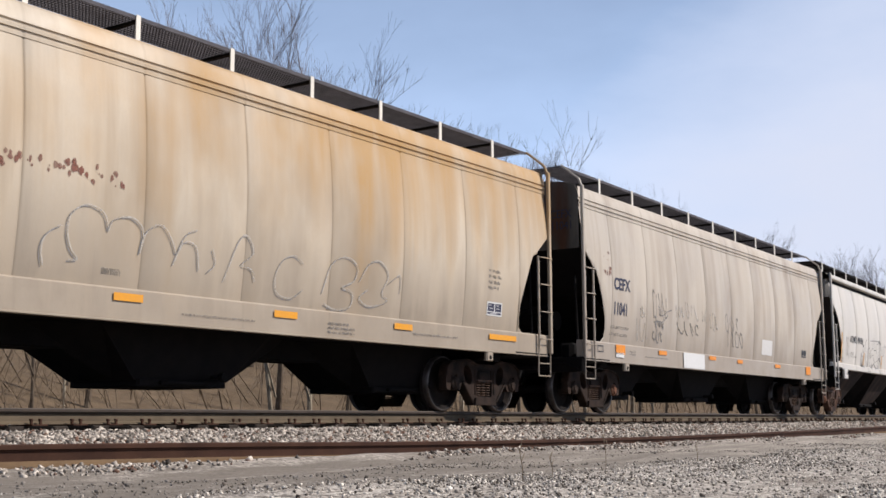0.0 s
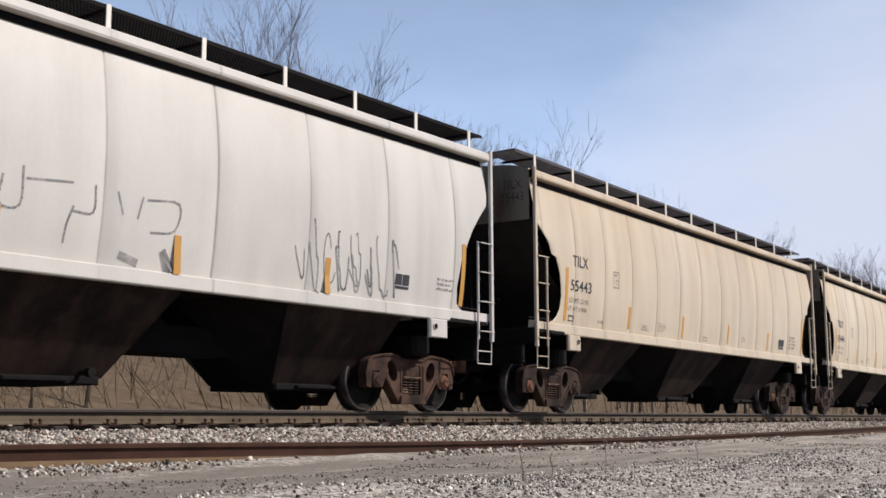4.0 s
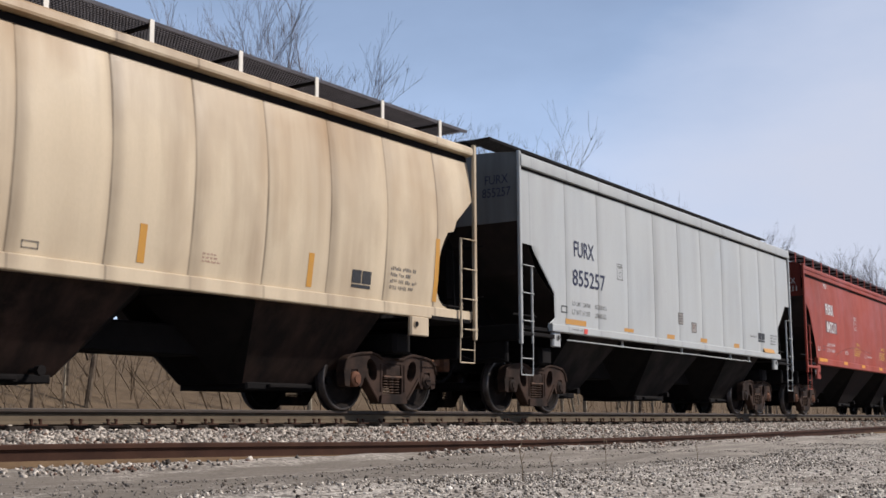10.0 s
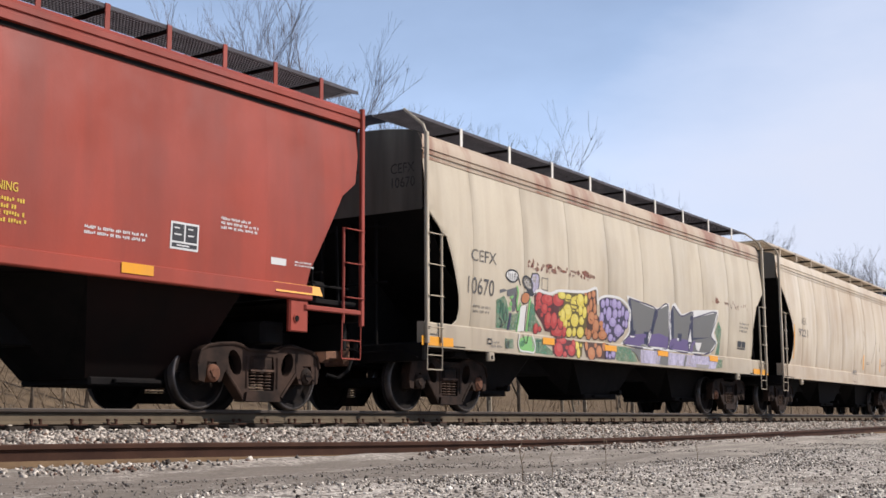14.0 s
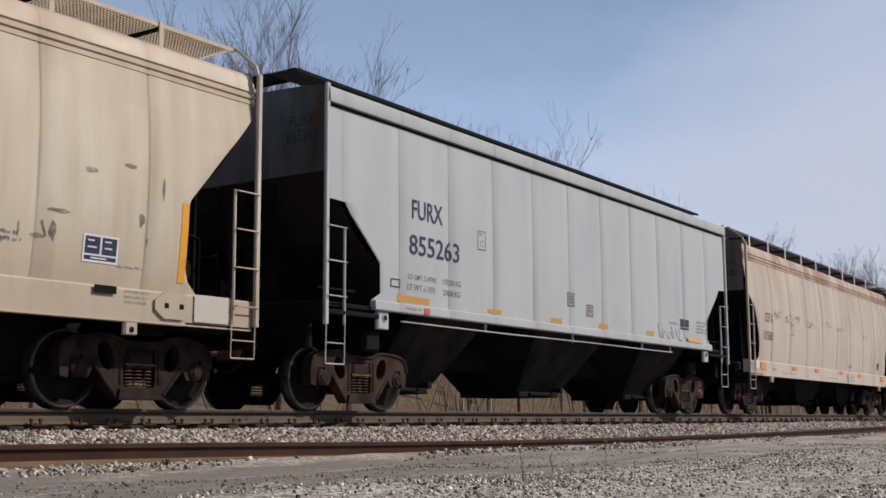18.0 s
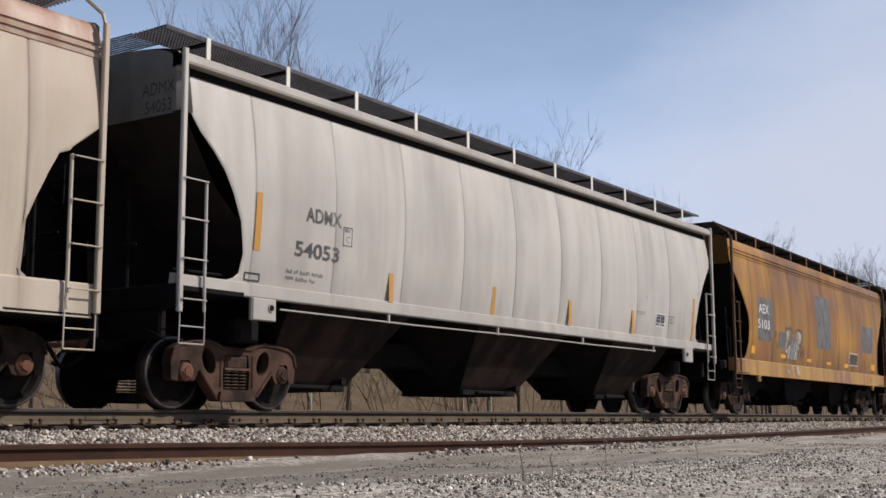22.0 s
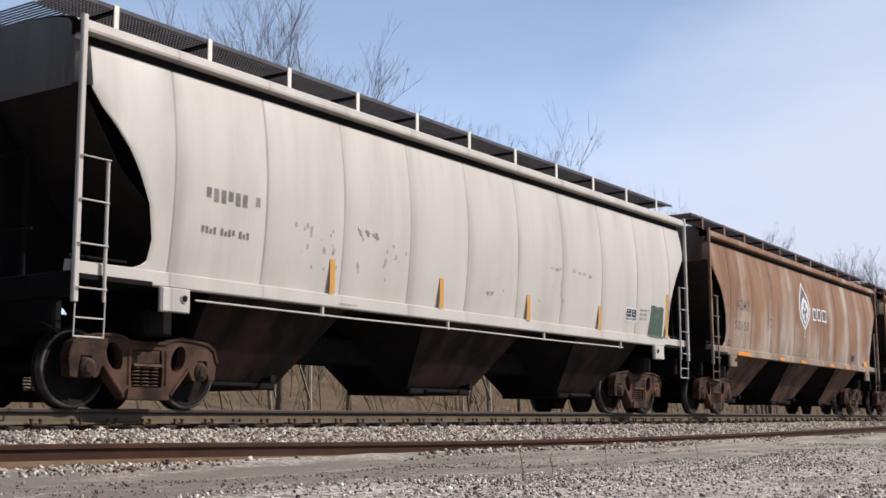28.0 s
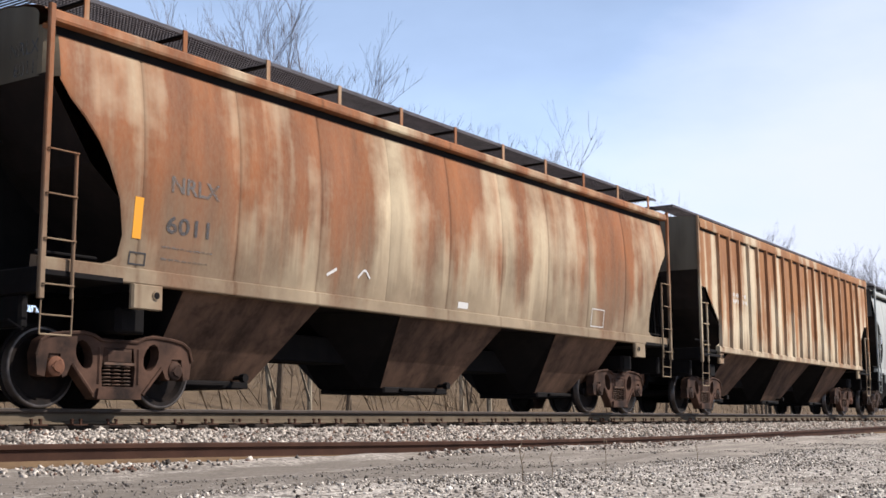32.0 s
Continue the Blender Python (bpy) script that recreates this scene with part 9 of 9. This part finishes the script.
# brown streaked car
c17.fit_mark("ADMX", 1.84, 2.55, 2.82, 2.81, INK_SOFT)
c17.fit_mark("52153", 1.73, 2.06, 2.77, 2.27, INK_SOFT)
c17.blob([(7.62, 3.77), (7.88, 3.54), (8.17, 3.27), (8.28, 3.00), (8.19, 2.77), (7.95, 2.55), (7.74, 2.39), (7.54, 2.48), (7.26, 2.69), (7.13, 2.98), (7.23, 3.27), (7.43, 3.52)], INK_WHITE, lift=0.008)
c17.blob([(7.62, 3.67), (7.84, 3.49), (8.09, 3.23), (8.19, 2.99), (8.10, 2.79), (7.90, 2.60), (7.71, 2.47), (7.57, 2.56), (7.34, 2.74), (7.22, 2.99), (7.30, 3.23), (7.47, 3.47)], LOGO_SLATE, lift=0.0095)
c17.blob([(7.67, 3.35), (7.95, 3.23), (8.14, 3.02), (8.06, 2.85), (7.85, 2.62), (7.69, 2.54), (7.47, 2.72), (7.30, 2.93), (7.39, 3.12)], INK_WHITE, lift=0.011)
c17.disc(7.70, 3.10, 0.085, LOGO_SLATE, 0.0135)
c17.disc(7.55, 2.91, 0.085, LOGO_SLATE, 0.0135)
c17.disc(7.86, 2.96, 0.085, LOGO_SLATE, 0.0135)
c17.disc(7.72, 2.86, 0.085, LOGO_SLATE, 0.0135)
c17.disc(7.73, 2.72, 0.085, LOGO_SLATE, 0.0135)
c17.stroke([(7.71, 2.45), (7.70, 2.18)], 0.05, INK_WHITE)
# its plain lettering as outlined blocks
c17.patch(8.53, 2.72, 8.90, 3.08, INK_WHITE, "painted_patch", 0.007)
c17.patch(8.59, 2.77, 8.84, 3.03, LOGO_SLATE, "painted_patch", 0.01)
c17.patch(9.01, 2.74, 9.38, 3.10, INK_WHITE, "painted_patch", 0.007)
c17.patch(9.06, 2.79, 9.32, 3.05, LOGO_SLATE, "painted_patch", 0.01)
c17.patch(9.51, 2.74, 10.00, 3.11, INK_WHITE, "painted_patch", 0.007)
c17.patch(9.57, 2.79, 9.94, 3.06, LOGO_SLATE, "painted_patch", 0.01)
c17.sill_patch(2.82, 1.39, 2.93, 1.50, REFLECT_ORANGE)
c17.sill_patch(5.31, 1.37, 5.77, 1.48, REFLECT_ORANGE)
c17.sill_patch(7.30, 1.36, 7.76, 1.47, REFLECT_ORANGE)
c17.sill_patch(10.31, 1.36, 10.77, 1.47, REFLECT_ORANGE)
c17.sill_patch(12.20, 1.36, 12.69, 1.47, REFLECT_ORANGE)
c17.sill_patch(1.92, 1.38, 2.81, 1.46, REFLECT_ORANGE)
c17.patch(14.63, 1.58, 15.02, 1.76, REFLECT_ORANGE, "reflective_strip", 0.007)
c17.frame_box(12.95, 1.62, 0.54, 0.29, INK_SOFT)
c17.stencil_panel(13.05, 1.68, 0.35, 0.20, INK, None)
c17.bars(7.95, 1.69, 0.26, 2, INK_YELLOW, 0.028, 0.047)
c17.frame_box(4.45, 2.27, 0.23, 0.22, INK_SOFT)
c17.frame_box(1.28, 1.64, 0.24, 0.12, INK)
# rusted cream car
c18.patch(1.29, 1.93, 1.42, 2.41, REFLECT_YELLOW, "reflective_strip")
c18.fit_mark("NRLX", 1.83, 2.54, 2.64, 2.74, INK_SOFT, 0.035)
c18.fit_mark("6011", 1.79, 2.05, 2.49, 2.26, INK_SOFT2, 0.03)
c18.bars(1.75, 1.87, 0.88, 1, INK_SOFT, 0.002, 0.003)
c18.bars(1.76, 1.73, 0.87, 1, INK_SOFT, 0.002, 0.003)
c18.frame_box(1.28, 1.63, 0.25, 0.15, INK)
c18.patch(8.13, 1.64, 8.42, 1.74, SPRAY_WHITE, "painted_patch", 0.007)
c18.frame_box(12.76, 1.63, 0.53, 0.35, SPRAY_WHITE)
c18.stroke([(4.80, 1.85), (4.98, 1.94)], 0.04, SPRAY_WHITE)
c18.stroke([(5.49, 1.88), (5.62, 1.99), (5.75, 1.89)], 0.03, SPRAY_WHITE)
# ribbed car
c19.bars(2.11, 2.85, 1.20, 2, SPRAY_WHITE, 0.098, 0.163)
# tags and plates on sills and brackets
c8.fit_mark("LIFT AND", 1.00, 1.24, 1.32, 1.28, INK_WHITE)
c8.fit_mark("JACK HERE", 1.01, 1.15, 1.34, 1.18, INK_WHITE)
c14.patch(15.23, 1.26, 15.39, 1.37, RED_TAG, "red_tag", 0.03)
c14.frame_box(13.79, 1.12, 0.28, 0.09, INK)
c10.fit_mark("2 INCH HF", 14.97, 1.22, 15.33, 1.25, INK)
c10.fit_mark("COMP SHOES", 14.95, 1.07, 15.38, 1.13, INK)
c9.frame_box(1.86, 1.10, 0.14, 0.09, INK)


# stencils on the ends
for c, strings, z, ink in ((c2, ("CEFX", "11041"), 3.72, INK_BLUE), (c3, ("ADMX", "49184"), 3.85, INK_SOFT), (c4, ("TILX", "55443"), 4.0, INK_SOFT2), (c5, ("TILX", "55444"), 4.0, INK_SOFT2),
                           (c6, ("TILX", "55558"), 4.0, INK_SOFT2), (c7, ("FURX", "855257"), 4.0, INK_BLUE), (c8, ("FURX", "847211"), 3.75, INK_WHITE), (c9, ("CEFX", "10670"), 3.72, INK_SOFT2),
                           (c11, ("FURX", "855263"), 4.0, INK_BLUE), (c12, ("CEFX", "10580"), 3.72, INK_SOFT2), (c13, ("ADMX", "54053"), 3.85, INK_SOFT2), (c15, ("CEFX", "350901"), 3.85, INK), (c18, ("NRLX", "6011"), 3.85, INK_SOFT)):
    c.end_mark(strings, z, ink)



# ------------------------------------------------------------ what moves
def motions():
    for c in cars:
        L, a = c.L, c.t["trucks"]
        rows = []
        for i in range(17):
            t = 2.0 * i
            s = c.left - SPEED * (t - 9.0)
            p, q = along(s + a), along(s + L - a)
            mid = (p + q) / 2
            rows.append((t, Matrix.Translation(mid) @ Matrix.Rotation(math.atan2(q.y - p.y, q.x - p.x), 4, "Z")))
        walk(c.root, rows)
        # the wheels roll while the car is near
        t0 = max(0.0, 9.0 + (c.left - 75.0) / SPEED)
        t1 = min(32.0, 9.0 + (c.left + L + 2.0) / SPEED)
        step = 1.0 / 15.0
        n = max(1, int((t1 - t0) / step))
        for w, x in c.wheels:
            rows = [] if t0 <= 0.0 else [(0.0, pose(x, 0, 0.457))]
            start = round(t0 * 15) / 15
            for k in range(n + 1):
                t = start + k * step
                if t > 31.95 or (rows and t - rows[-1][0] < 0.04):
                    continue
                rows.append((t, pose(x, 0, 0.457) @ Matrix.Rotation(-SPEED / 0.457 * (t - start), 4, "Y")))
            rows.append((32.0, pose(x, 0, 0.457) @ Matrix.Rotation(-SPEED / 0.457 * (min(32.0, rows[-1][0] + step) - start), 4, "Y")))
            walk(w, rows)


motions()
